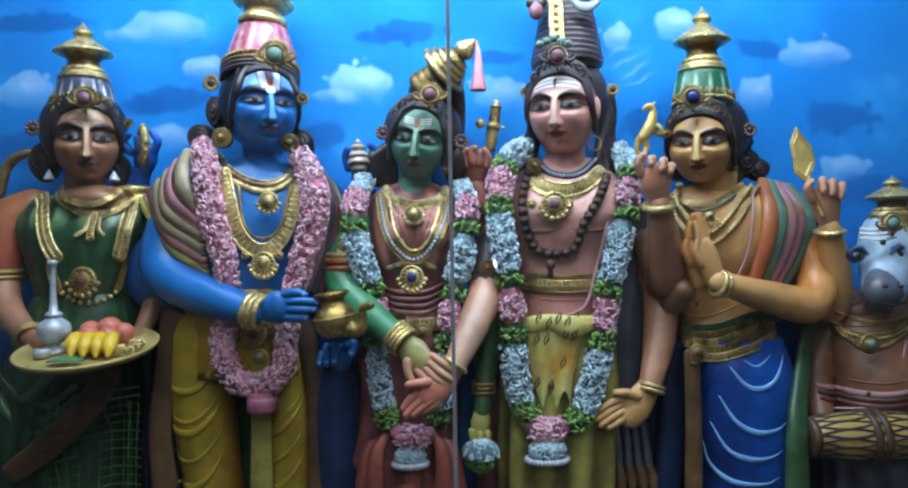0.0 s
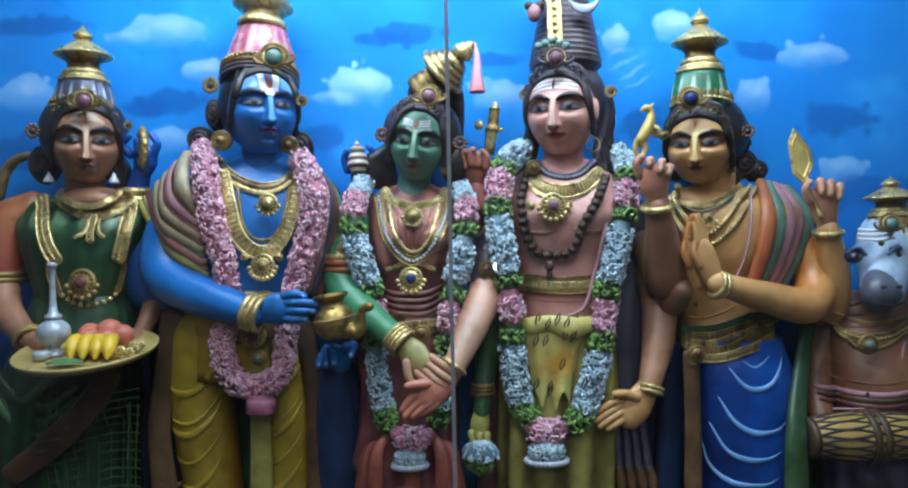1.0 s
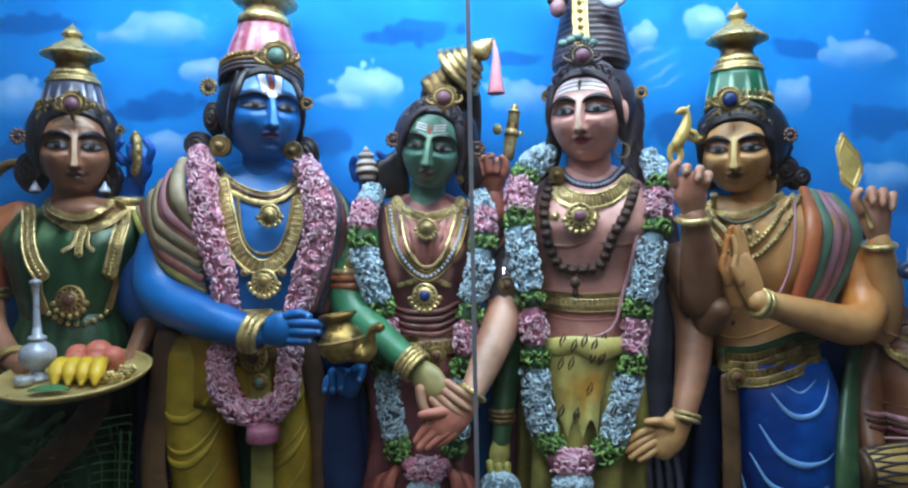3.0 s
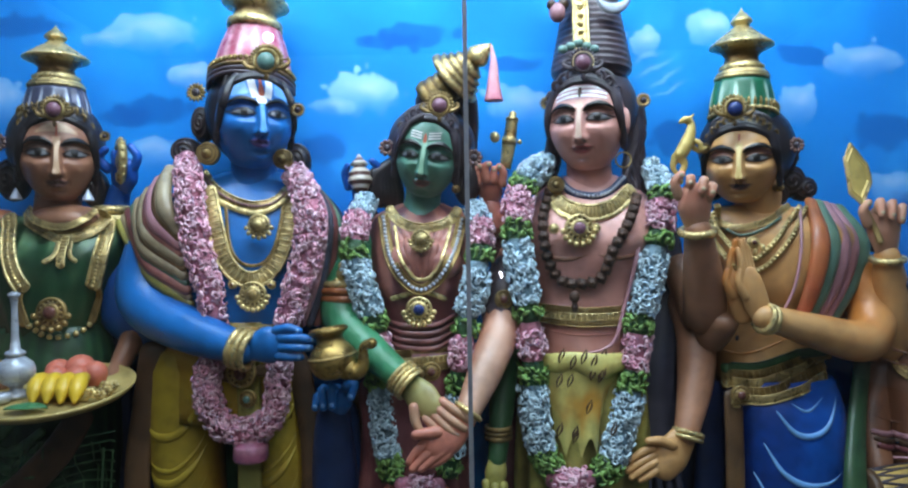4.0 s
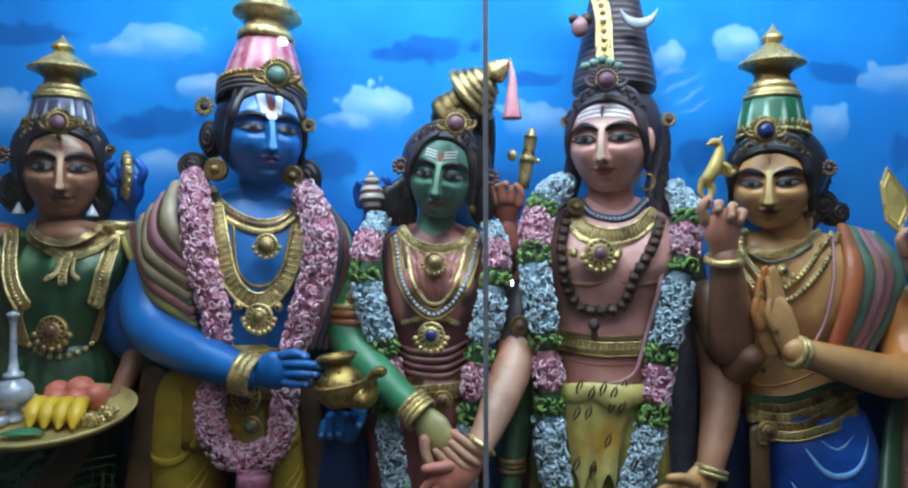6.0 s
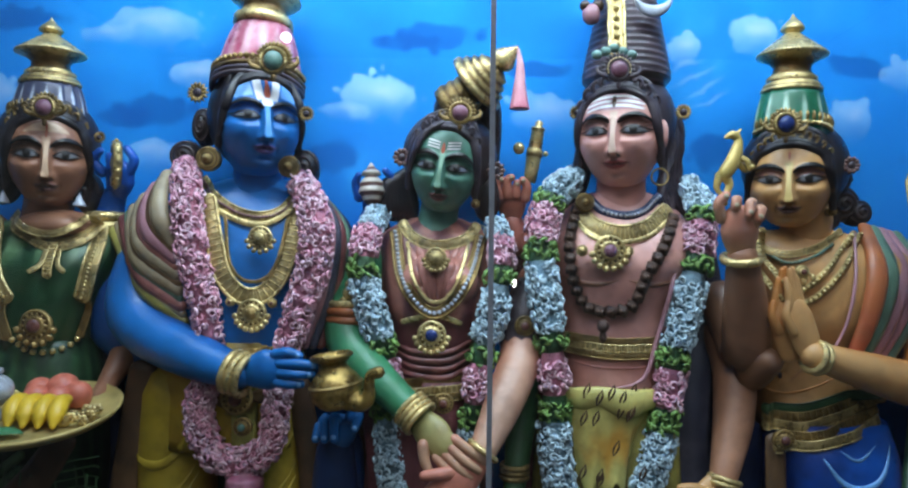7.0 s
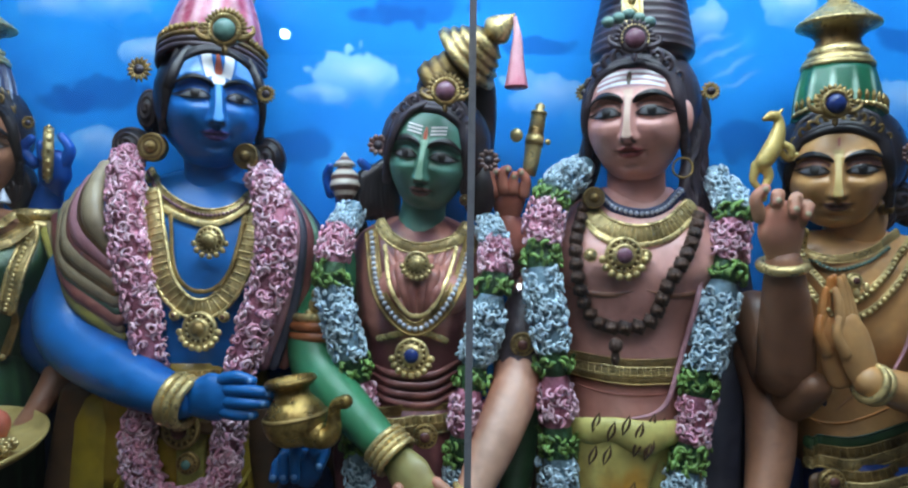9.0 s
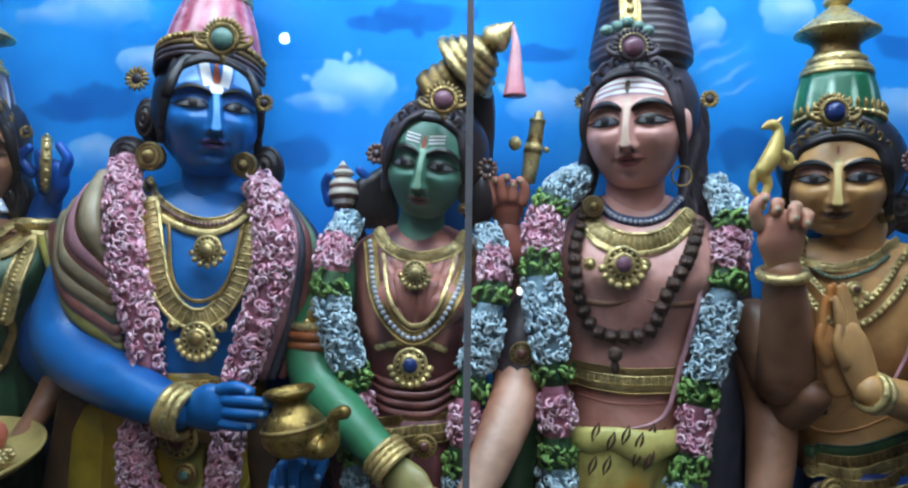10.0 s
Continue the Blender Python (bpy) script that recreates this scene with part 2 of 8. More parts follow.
        me.polygons.foreach_set("use_smooth", [True] * len(self.f))
        at = me.attributes.new("tone", "FLOAT", "POINT")
        at.data.foreach_set("value", self.tone)
        me.update()
        ob = new(name, me)
        if parent:
            ob.parent = parent
        return tagged(ob, label, category, group, kind)


def box(clay, x0, x1, y0, y1, z0, z1, mat):
    c = [(x0, y0), (x1, y0), (x1, y1), (x0, y1)]
    clay.grid([[(x, y, z0) for x, y in c], [(x, y, z1) for x, y in c]], mat, True, None, True, True)


def slab(name, x0, x1, y0, y1, z0, z1, mat, label, category, kind="structure", parent=None):
    c = Clay()
    box(c, x0, x1, y0, y1, z0, z1, mat)
    ob = c.make(name, label, category, kind=kind, parent=parent)
    ob.data.polygons.foreach_set("use_smooth", [False] * 6)
    return ob


# ---- head: a modelled face on an egg, with brows, eyes, lips and hair bands laid on it ----
def ease(x):
    x = min(1.0, max(0.0, x))
    return x * x * (3 - 2 * x)


def bell(x, s):
    return math.exp(-(x / s) ** 2)


class Head:
    def __init__(self, clay, place, hw, hh, hd, skin, turn=0.0, lean=0.0, nod=0.0, dv=0.0):
        self.c, self.hw, self.hh, self.hd, self.skin, self.dv = clay, hw, hh, hd, skin, dv
        self.m = Matrix.Translation(place) @ Euler((radians(nod), radians(lean), radians(turn))).to_matrix().to_4x4()
        angles = [math.pi * j / 112 for j in range(112)] + [math.pi + math.pi * j / 22 for j in range(22)]
        rows, tn = [], []
        M = 104
        for i in range(M + 1):
            v = math.sin(-math.pi / 2 + math.pi * i / M)
            w = self.width(v)
            row, tr = [], []
            for a in angles:
                u, g = w * math.cos(a), math.sin(a)
                if g >= 0:
                    d = self.swell(u, v) + self.relief(u, v) * ease(g * 2.2)
                else:
                    d = w * g
                row.append(self.local(u, v, d))
                # face sides and cheeks toned deeper, side shading put into the colour
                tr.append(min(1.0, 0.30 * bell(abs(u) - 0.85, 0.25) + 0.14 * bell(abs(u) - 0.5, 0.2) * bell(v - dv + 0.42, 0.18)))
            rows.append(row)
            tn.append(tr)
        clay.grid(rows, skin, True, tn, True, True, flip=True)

    def width(self, v):
        """Half the face's width at height v: full cheeks and a round chin."""
        p = 2.0 if v > 0 else 2.0 + 0.5 * ease(-v * 3)
        return max(0.01, 1 - abs(v) ** p) ** (1 / p) * (1 - 0.16 * ease((-v - 0.1) / 0.8))

    def swell(self, u, v):
        w = self.width(v)
        return w * max(0.0, 1 - min(1.0, abs(u) / w) ** 2.3) ** (1 / 2.3)

    def brow_line(self, u):
        return 0.13 + 0.10 * math.sin(math.pi * min(1.0, max(0.0, (u - 0.06) / 0.86)) ** 0.85)

    def relief(self, u, v):
        """Nose, brows, sunken sockets with rounded lids, lips, chin and cheeks."""
        v, n = v - self.dv, abs(u)
        top, foot = 0.15, -0.45
        k = min(1.0, max(0.0, (top - v) / (top - foot)))
        nose = (0.035 + 0.25 * k ** 1.1) * (1 - ease((n - 0.035 - 0.045 * k) / (0.07 + 0.03 * k)))
        nose *= (1 - ease((foot - v) / 0.045)) if v < foot else (1 - ease((v - top) / 0.10))
        nose += 0.10 * bell(n - 0.14, 0.05) * bell(v - foot - 0.035, 0.055)
        socket = -0.095 * ease((self.brow_line(n) - 0.01 - v) / 0.075) * (1 - ease((-0.07 - v) / 0.17)) * ease((n - 0.09) / 0.09) * (1 - ease((n - 0.70) / 0.22))
        ball = 1 - ((n - 0.42) / 0.25) ** 2 - ((v + 0.025) / 0.115) ** 2
        lid = 0.085 * math.sqrt(ball) if ball > 0 else 0.0
        brow = 0.035 * bell(v - self.brow_line(n), 0.045) * ease((n - 0.05) / 0.1) * (1 - ease((n - 0.75) / 0.2))
        bow = 0.575 - 0.02 * bell(n - 0.07, 0.05) + 0.10 * n * n
        lips = 0.085 * bell(v + bow, 0.034) * (1 - ease((n - 0.08) / 0.20)) + 0.10 * bell(v + 0.668, 0.045) * (1 - ease((n - 0.04) / 0.20))
        lips -= 0.045 * bell(n - 0.28, 0.05) * bell(v + 0.60, 0.06) + 0.03 * bell(u, 0.03) * bell(v + 0.50, 0.05)
        lips += 0.07 * bell(u, 0.30) * bell(v + 0.60, 0.17) - 0.06 * bell(u, 0.2) * bell(v + 0.765, 0.05)
        chin = 0.12 * bell(u, 0.22) * bell(v + 0.88, 0.10)
        cheek = 0.075 * bell(n - 0.52, 0.22) * bell(v + 0.34, 0.19)
        return nose + socket + lid + brow + lips + chin + cheek

    def local(self, u, v, d):
        return self.m @ Vector((u * self.hw, -d * self.hd, v * self.hh))

    def front(self, u, v, lift=0.0):
        """The face's surface over (u, v), raised by lift metres."""
        return self.local(u, v, max(self.swell(u, v), 0.14) + self.relief(u, v) + lift / self.hd)

    def stroke(self, pts, mat, lift=0.0012, k=9, across=6):
        """A painted stroke over (u, v, half width) points."""
        path = smooth_path(pts, k)
        rows = []
        for i, (u, v, w) in enumerate(path):
            t = path[min(i + 1, len(path) - 1)] - path[max(i - 1, 0)]
            nn = np.array((-t[1], t[0])) / (math.hypot(t[0], t[1]) + 1e-9)
            rows.append([self.front(u + nn[0] * w * s, v + nn[1] * w * s, lift) for s in [1 - 2 * j / across for j in range(across + 1)]])
        self.c.grid(rows, mat)

    def ridge(self, pts, mat, radius, k=6, lift=0.0, flat=0.8):
        """A raised roll over (u, v) points, as a hair band."""
        path = smooth_path(pts, k)
        self.c.tube([(*self.front(u, v, lift), radius) for u, v in path], mat, 8, 1, flat)

    def features(self, lip, white=EYEWHITE, brow=BLACK, looks=0.0, big=1.0, ridge=None):
        """Painted lids with brow shade in their colour, brows, eyes and lips; ridge: the painted highlight down the
        nose.
        """
        low = lambda rows: [(u, v + self.dv, w) for u, v, w in rows]
        for s in (-1, 1):
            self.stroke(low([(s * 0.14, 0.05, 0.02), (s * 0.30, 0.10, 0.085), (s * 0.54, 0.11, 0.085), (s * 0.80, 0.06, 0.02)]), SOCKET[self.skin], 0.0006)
            self.stroke(low([(s * 0.09, 0.10, 0.022), (s * 0.22, 0.185, 0.040 * big), (s * 0.46, 0.245, 0.044 * big), (s * 0.68, 0.215, 0.032 * big), (s * 0.90, 0.09, 0.006)]), brow, 0.0014)
            self.stroke(low([(s * 0.17, -0.055, 0.006), (s * 0.30, -0.030, 0.040 * big), (s * 0.48, -0.022, 0.044 * big), (s * 0.72, -0.030, 0.004)]), white, 0.0010)
            x = s * 0.43 + looks
            self.stroke(low([(x - 0.088, -0.024, 0.020), (x - 0.04, -0.018, 0.050 * big), (x + 0.04, -0.018, 0.050 * big), (x + 0.088, -0.024, 0.020)]), BLACK, 0.0016)
            # white fleck on the iris, a painted glint
            self.stroke(low([(x - 0.028, 0.004, 0.006), (x - 0.018, 0.004, 0.012), (x - 0.008, 0.004, 0.006)]), white, 0.0024)
            self.stroke(low([(s * 0.13, -0.055, 0.010), (s * 0.28, 0.022, 0.020), (s * 0.50, 0.046, 0.022), (s * 0.72, 0.008, 0.016), (s * 0.92, -0.01, 0.004)]), BLACK, 0.0022)
            self.stroke(low([(s * 0.15, -0.065, 0.006), (s * 0.33, -0.088, 0.014), (s * 0.55, -0.080, 0.014), (s * 0.80, -0.02, 0.004)]), BLACK, 0.0018)
            self.stroke(low([(s * 0.07, -0.472, 0.006), (s * 0.11, -0.476, 0.014), (s * 0.145, -0.47, 0.006)]), BLACK, 0.0010, 4, 3)
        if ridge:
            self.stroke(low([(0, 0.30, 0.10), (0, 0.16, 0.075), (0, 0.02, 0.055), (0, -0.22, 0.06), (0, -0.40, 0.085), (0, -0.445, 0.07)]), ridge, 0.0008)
        self.stroke(low([(-0.30, -0.578, 0.004), (-0.13, -0.572, 0.028), (0, -0.582, 0.022), (0.13, -0.572, 0.028), (0.30, -0.578, 0.004)]), lip)
        self.stroke(low([(-0.25, -0.610, 0.006), (-0.09, -0.655, 0.034), (0.09, -0.655, 0.034), (0.25, -0.610, 0.006)]), lip)
        self.stroke(low([(-0.33, -0.568, 0.003), (-0.14, -0.606, 0.007), (0, -0.612, 0.008), (0.14, -0.606, 0.007), (0.33, -0.568, 0.003)]), BLACK, 0.0016)

    def ears(self, mat=None):
        for s in (-1, 1):
            self.c.blob(self.local(s * 1.0, -0.05, 0.1), (0.012, 0.016, 0.032), mat or self.skin, 10, 8)

    def bands(self, mat, count=7, low=0.60, step=0.062, radius=0.0085, sweep=0.5):
        """Combed locks of hair that sweep from the parting to the temples."""
        for i in range(count):
            v = low + i * step
            for s in (-1, 1):
                self.ridge([(0.0, v + 0.02), (s * 0.22, v + 0.012), (s * 0.46, v - 0.06), (s * 0.72, v - sweep * 0.42), (s * 0.88, v - sweep - 0.10), (s * 0.95, v - sweep - 0.45), (s * 0.97, v - sweep - 0.72)], mat, radius * (1.0 - 0.03 * i + 0.12 * (i % 2)), lift=0.003 + 0.0028 * i)

    def crest(self, mat, v=0.88, size=0.011, count=11, lift=0.010, bead=None):
        """A diadem over the hair: rolled scrolls that lean outward, and a string of beads along its rim."""
        for i in range(count):
            u = -0.82 + 1.64 * i / (count - 1)
            if abs(u) < 0.12:
                continue
            s = 1 if u > 0 else -1
            k = size * (1.25 - 0.45 * abs(u))
            p = self.front(u, v - 0.55 * u * u, lift)
            curl = [(p.x + s * k * (0.2 + (1.15 - 0.13 * j) * math.cos(0.75 * j + 3.6)), p.y - 0.0012 * j, p.z + k * (1.15 - 0.13 * j) * math.sin(0.75 * j + 3.6), k * (0.42 - 0.03 * j)) for j in range(8)]
            self.c.tube(curl, mat, 7, 2, 0.9, (0.2, 0.7))
        rim = [self.front(u, v + 0.12 - 0.55 * u * u, lift - 0.002) for u in [-0.86 + 1.72 * i / 40 for i in range(41)]]
        for i, q in enumerate(rim):
            if abs(i - 20) > 3:
                self.c.blob(q, size * 0.30, bead or OLDGOLD, 7, 5)


def hand(clay, wrist, palm, fingers, skin, width=0.032, thick=0.5, radius=0.0085, thumb=None, tones=(0, 0), nail=None, tip=None):
    """A hand: a flat palm from wrist to palm (its middle), fingers as lists of points, a thumb."""
    w, p = np.array(wrist), np.array(palm)
    clay.tube([(*w, width * 0.62), (*(w * 0.5 + p * 0.5), width * 0.85), (*p, width), (*(p + (p - w) * 0.45), width * 0.82)], skin, 14, 4, thick, tones)
    for f in fingers + ([thumb] if thumb else []):
        n = len(f)
        r = radius * (1.15 if f is thumb else 1.0)
        clay.tube([(*q, r * (1.08 - 0.32 * i / (n - 1))) for i, q in enumerate(f)], tip or skin, 8, 4, 0.95, tones)
        if nail:
            a, b = np.array(f[-2]), np.array(f[-1])
            clay.blob(tuple(b + (a - b) * 0.12 + np.array((0, -r * 0.55, 0))), (r * 0.5, r * 0.3, r * 0.5), nail, 8, 6)


def bun(clay, place, rx, rz, mat=HAIR):
    """A coiled bun of hair: a round core with a raised spiral on its face."""
    x, y, z = place
    clay.blob(place, (rx, 0.036, rz), mat, 18, 12)
    pts = []
    for i in range(40):
        a, f = i * 0.42, i / 39
        r = 0.92 - 0.82 * f
        pts.append((x + rx * r * math.cos(a), y - 0.036 * math.sqrt(max(0.0, 1 - r * r)) + 0.001, z + rz * r * math.sin(a), 0.0050))
    clay.tube(pts, mat, 7, 1, 0.8, (0.4, 0.4))


def strip(clay, pts, mat, n=10, k=6, flat=0.35, folds=0, tones=(0, 0)):
    """A sash or cloth band through (x, y, z, half width), ribbed when folds is given."""
    clay.tube(pts, mat, max(n, folds * 6), k, flat, tones, True, folds, 0.10 if folds else 0)


def lay(clay, pts, lift=0.0, k=5):
    """Points (x, y, z, radius) of a smooth curve, laid on the front of what is modelled so far."""
    tree = BVHTree.FromPolygons(clay.v, clay.f)
    out = []
    for q in smooth_path(pts, k):
        hit = tree.ray_cast(Vector((q[0], 1.2, q[2])), Vector((0, 1, 0)))[0]
        out.append((q[0], (hit.y if hit else q[1]) - lift, q[2], q[3]))
    return out


def pleats(count, deep, start=0.0, turn=0.0):
    return lambda a, t: deep * min(1.0, max(0.0, (t - start) * 5)) * math.cos(count * a + turn * t)


# ---- the show case and the hall ----
def mural():
    """Painted sky: blue wash, white heaps of cloud and dark blue banks."""
    m, nt, p = shader("painted_sky")
    pos = position(nt)
    sep = nt.nodes.new("ShaderNodeSeparateXYZ")
    nt.links.new(pos, sep.inputs[0])
    X, Z = sep.outputs[0], sep.outputs[2]
    big = noise_node(nt, 3.2, 5, 0.55, pos)
    puff = noise_node(nt, 13, 3, 0.5, pos)
    wisp = noise_node(nt, 34, 2, 0.5, pos)
    cells = nt.nodes.new("ShaderNodeTexVoronoi")
    cells.feature = "SMOOTH_F1"
    cells.inputs["Scale"].default_value, cells.inputs["Smoothness"].default_value = 25, 0.5
    flat = nt.nodes.new("ShaderNodeCombineXYZ")
    nt.links.new(X, flat.inputs[0])
    nt.links.new(Z, flat.inputs[2])
    nt.links.new(flat.outputs[0], cells.inputs["Vector"])
    lump = cells.outputs["Distance"]
    height = range_node(nt, Z, 1.1, 2.15, 0, 1, True)
    sky = mix_node(nt, height, (0.006, 0.10, 0.42), (0.016, 0.31, 0.84))
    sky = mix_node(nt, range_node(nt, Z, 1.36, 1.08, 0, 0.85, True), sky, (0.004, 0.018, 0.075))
    sky = mix_node(nt, range_node(nt, big, 0.36, 0.66, 0, 0.75, True), sky, (0.010, 0.21, 0.67))
    sky = mix_node(nt, range_node(nt, noise_node(nt, 5.5, 4, 0.5, pos), 0.52, 0.72, 0, 0.5, True), sky, (0.045, 0.42, 0.92))

    def cloud(under, x, z, rx, rz, colour, strength, hard, droop):
        nx = math_node(nt, "ADD", math_node(nt, "MULTIPLY", math_node(nt, "SUBTRACT", X, x), 0.86 / rx), range_node(nt, puff, 0.3, 0.7, -0.14, 0.14))
        dz = math_node(nt, "ADD", math_node(nt, "MULTIPLY", math_node(nt, "SUBTRACT", Z, z), 0.86 / rz), range_node(nt, wisp, 0.3, 0.7, -0.05, 0.05))
        dz = math_node(nt, "ADD", dz, range_node(nt, puff, 0.3, 0.7, 0.16, -0.16))
        d = math_node(nt, "SQRT", math_node(nt, "ADD", math_node(nt, "MULTIPLY", nx, nx), math_node(nt, "MULTIPLY", dz, dz)))
        d = math_node(nt, "ADD", d, range_node(nt, lump, 0.05, 0.5, -0.16, 0.20))
        edge = range_node(nt, d, 1.0, 1.0 - hard, 0, strength, True)
        if droop:
            edge = math_node(nt, "MULTIPLY", edge, range_node(nt, dz, -0.9, 0.5, 0.05, 1, True))
        return mix_node(nt, edge, under, colour)

    for x, z, rx, rz in DARK_BANKS:
        sky = cloud(sky, x, z, rx, rz, (0.006, 0.115, 0.43), 0.75, 0.32, False)
    for x, z, rx, rz, s in WHITE_HEAPS:
        sky = cloud(sky, x, z, rx, rz, (0.30, 0.60, 0.92), s * 0.9, 0.16, True)
        sky = cloud(sky, x + rx * 0.1, z + rz * 0.25, rx * 0.7, rz * 0.6, (0.62, 0.77, 0.92), s * 0.6, 0.9, True)
    for x, z, rx, rz in STREAKS:
        along = math_node(nt, "ADD", math_node(nt, "MULTIPLY", math_node(nt, "SUBTRACT", X, x), 0.88), math_node(nt, "MULTIPLY", math_node(nt, "SUBTRACT", Z, z), 0.47))
        over = math_node(nt, "ADD", math_node(nt, "MULTIPLY", math_node(nt, "SUBTRACT", X, x), -0.47), math_node(nt, "MULTIPLY", math_node(nt, "SUBTRACT", Z, z), 0.88))
        a, o = math_node(nt, "MULTIPLY", along, 1 / rx), math_node(nt, "ADD", math_node(nt, "MULTIPLY", over, 1 / rz), range_node(nt, puff, 0.3, 0.7, -1.1, 1.1))
        d = math_node(nt, "SQRT", math_node(nt, "ADD", math_node(nt, "MULTIPLY", a, a), math_node(nt, "MULTIPLY", o, o)))
        sky = mix_node(nt, range_node(nt, d, 1.0, 0.0, 0, 0.30, True), sky, (0.40, 0.66, 0.93))
    nt.links.new(sky, p.inputs["Base Color"])
    p.inputs["Roughness"].default_value = 0.75
    p.inputs["Specular IOR Level"].default_value = 0.15
    b = nt.nodes.new("ShaderNodeBump")
    b.inputs["Strength"].default_value, b.inputs["Distance"].default_value = 0.15, 0.003
    nt.links.new(noise_node(nt, 60, 5, 0.6, pos), b.inputs["Height"])
    nt.links.new(b.outputs["Normal"], p.inputs["Normal"])
    return m


# places of the painted clouds on the back wall: x, z, half width, half height
DARK_BANKS = [
    (-0.832, 1.890, 0.120, 0.050), (-0.905, 1.876, 0.080, 0.034), (-0.128, 2.084, 0.130, 0.044), (-0.200, 2.068, 0.090, 0.026), (1.150, 1.803, 0.130, 0.060), (0.916, 2.012, 0.080, 0.034),
    (0.571, 1.800, 0.070, 0.055), (0.130, 1.998, 0.090, 0.024), (-0.384, 1.785, 0.085, 0.052), (-1.316, 1.749, 0.160, 0.060), (1.232, 1.585, 0.200, 0.060), (-1.232, 2.126, 0.200, 0.035),
]
WHITE_HEAPS = [
    (-0.849, 2.104, 0.145, 0.060, 0.65), (-0.960, 2.085, 0.080, 0.030, 0.4), (-0.731, 1.984, 0.075, 0.046, 0.85), (-1.258, 1.920, 0.100, 0.064, 0.6), (-0.263, 1.926, 0.105, 0.068, 1.0), (-0.345, 1.893, 0.060, 0.030, 0.5),
    (0.151, 1.888, 0.100, 0.058, 0.55), (0.495, 2.052, 0.055, 0.048, 0.85), (0.668, 2.092, 0.065, 0.058, 0.95), (0.904, 1.880, 0.065, 0.062, 0.6), (1.157, 1.652, 0.085, 0.052, 0.5), (-0.845, 1.780, 0.075, 0.050, 0.55), (1.078, 1.992, 0.125, 0.052, 0.6),
]
# slanting brush streaks beside the coiled hair: x, z, half length, half width
STREAKS = [(0.520, 1.985, 0.085, 0.012), (0.545, 1.955, 0.075, 0.010), (0.500, 2.015, 0.060, 0.010), (0.560, 1.925, 0.070, 0.009)]
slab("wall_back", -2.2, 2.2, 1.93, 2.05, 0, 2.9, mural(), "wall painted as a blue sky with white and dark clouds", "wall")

PLASTER = paint("hall_plaster", (0.30, 0.29, 0.27), None, 0.7, 0, 0.12)
# Made pale so the unseen hall walls lift the haze mirrored in the glass.
PALEWALL = paint("pale_hall_plaster", (0.66, 0.67, 0.66), None, 0.7, 0, 0.1)
STONE = paint("dark_floor_stone", (0.10, 0.095, 0.09), None, 0.35, 0, 0.2)
slab("floor", -4.6, 4.6, -7.2, 2.05, -0.1, 0, STONE, "dark polished stone floor of the hall", "floor")
slab("ceiling", -4.6, 4.6, -7.2, -1.0, 4.3, 4.4, PLASTER, "plain plastered ceiling", "ceiling")
# Unseen lower ceiling, added so the area lamps don't hang in mid-air.
slab("ceiling_low", -4.6, 4.6, -1.0, 2.05, 2.96, 4.4, PLASTER, "lower plastered ceiling before the show case", "ceiling")
slab("wall_rear", -4.6, 4.6, -7.2, -7.08, 0, 4.3, PALEWALL, "plain plastered hall wall", "wall")
slab("wall_west", -4.6, -4.48, -7.08, 2.05, 0, 4.3, PALEWALL, "plain plastered hall wall", "wall")
slab("wall_east", 4.48, 4.6, -7.08, 2.05, 0, 4.3, PALEWALL, "plain plastered hall wall", "wall")
slab("plinth", -2.2, 2.2, 1.22, 1.93, 0, 0.28, STONE, "dark stone plinth under the statues", "plinth")
slab("case_side_west", -2.2, -2.12, 1.22, 1.93, 0.28, 2.9, PLASTER, "plastered side of the show case", "wall")
slab("case_side_east", 2.12, 2.2, 1.22, 1.93, 0.28, 2.9, PLASTER, "plastered side of the show case", "wall")


def glass():
    m, nt, p = shader("clear_glass")
    tr, gl, fr, mx = (nt.nodes.new("ShaderNode" + k) for k in ("BsdfTransparent", "BsdfGlossy", "Fresnel", "MixShader"))
    tr.inputs["Color"].default_value = (0.975, 0.985, 0.985, 1)
    gl.inputs["Roughness"].default_value = 0.0
    fr.inputs["IOR"].default_value = 1.45
    nt.links.new(fr.outputs[0], mx.inputs[0])
    nt.links.new(tr.outputs[0], mx.inputs[1])
    nt.links.new(gl.outputs[0], mx.inputs[2])
    nt.links.new(mx.outputs[0], nt.nodes["Material Output"].inputs["Surface"])
    return m


GLASS = glass()
SEAM = paint("pane_edge", (0.30, 0.34, 0.40), None, 0.3, 0, 0.05, 0.1)
case_glass = tagged(new("window_1"), "clear glass front of the show case in two panes", "glass front", kind="structure")
for x0, x1 in ((-2.1, -0.0095), (0.0015, 2.1)):
    pane = slab("pane", x0, x1, 1.16, 1.166, 0.25, 2.9, GLASS, "", "", "", case_glass)
    pane.visible_shadow = False
slab("joint_strip", -0.0075, -0.0005, 1.158, 1.168, 0.25, 2.9, SEAM, "grey sealed joint between the panes", "", "", case_glass)


def glow(name, colour, strength):
    m, nt, p = shader(name)
    p.inputs["Emission Color"].default_value, p.inputs["Emission Strength"].default_value = (*colour, 1), strength
    return m


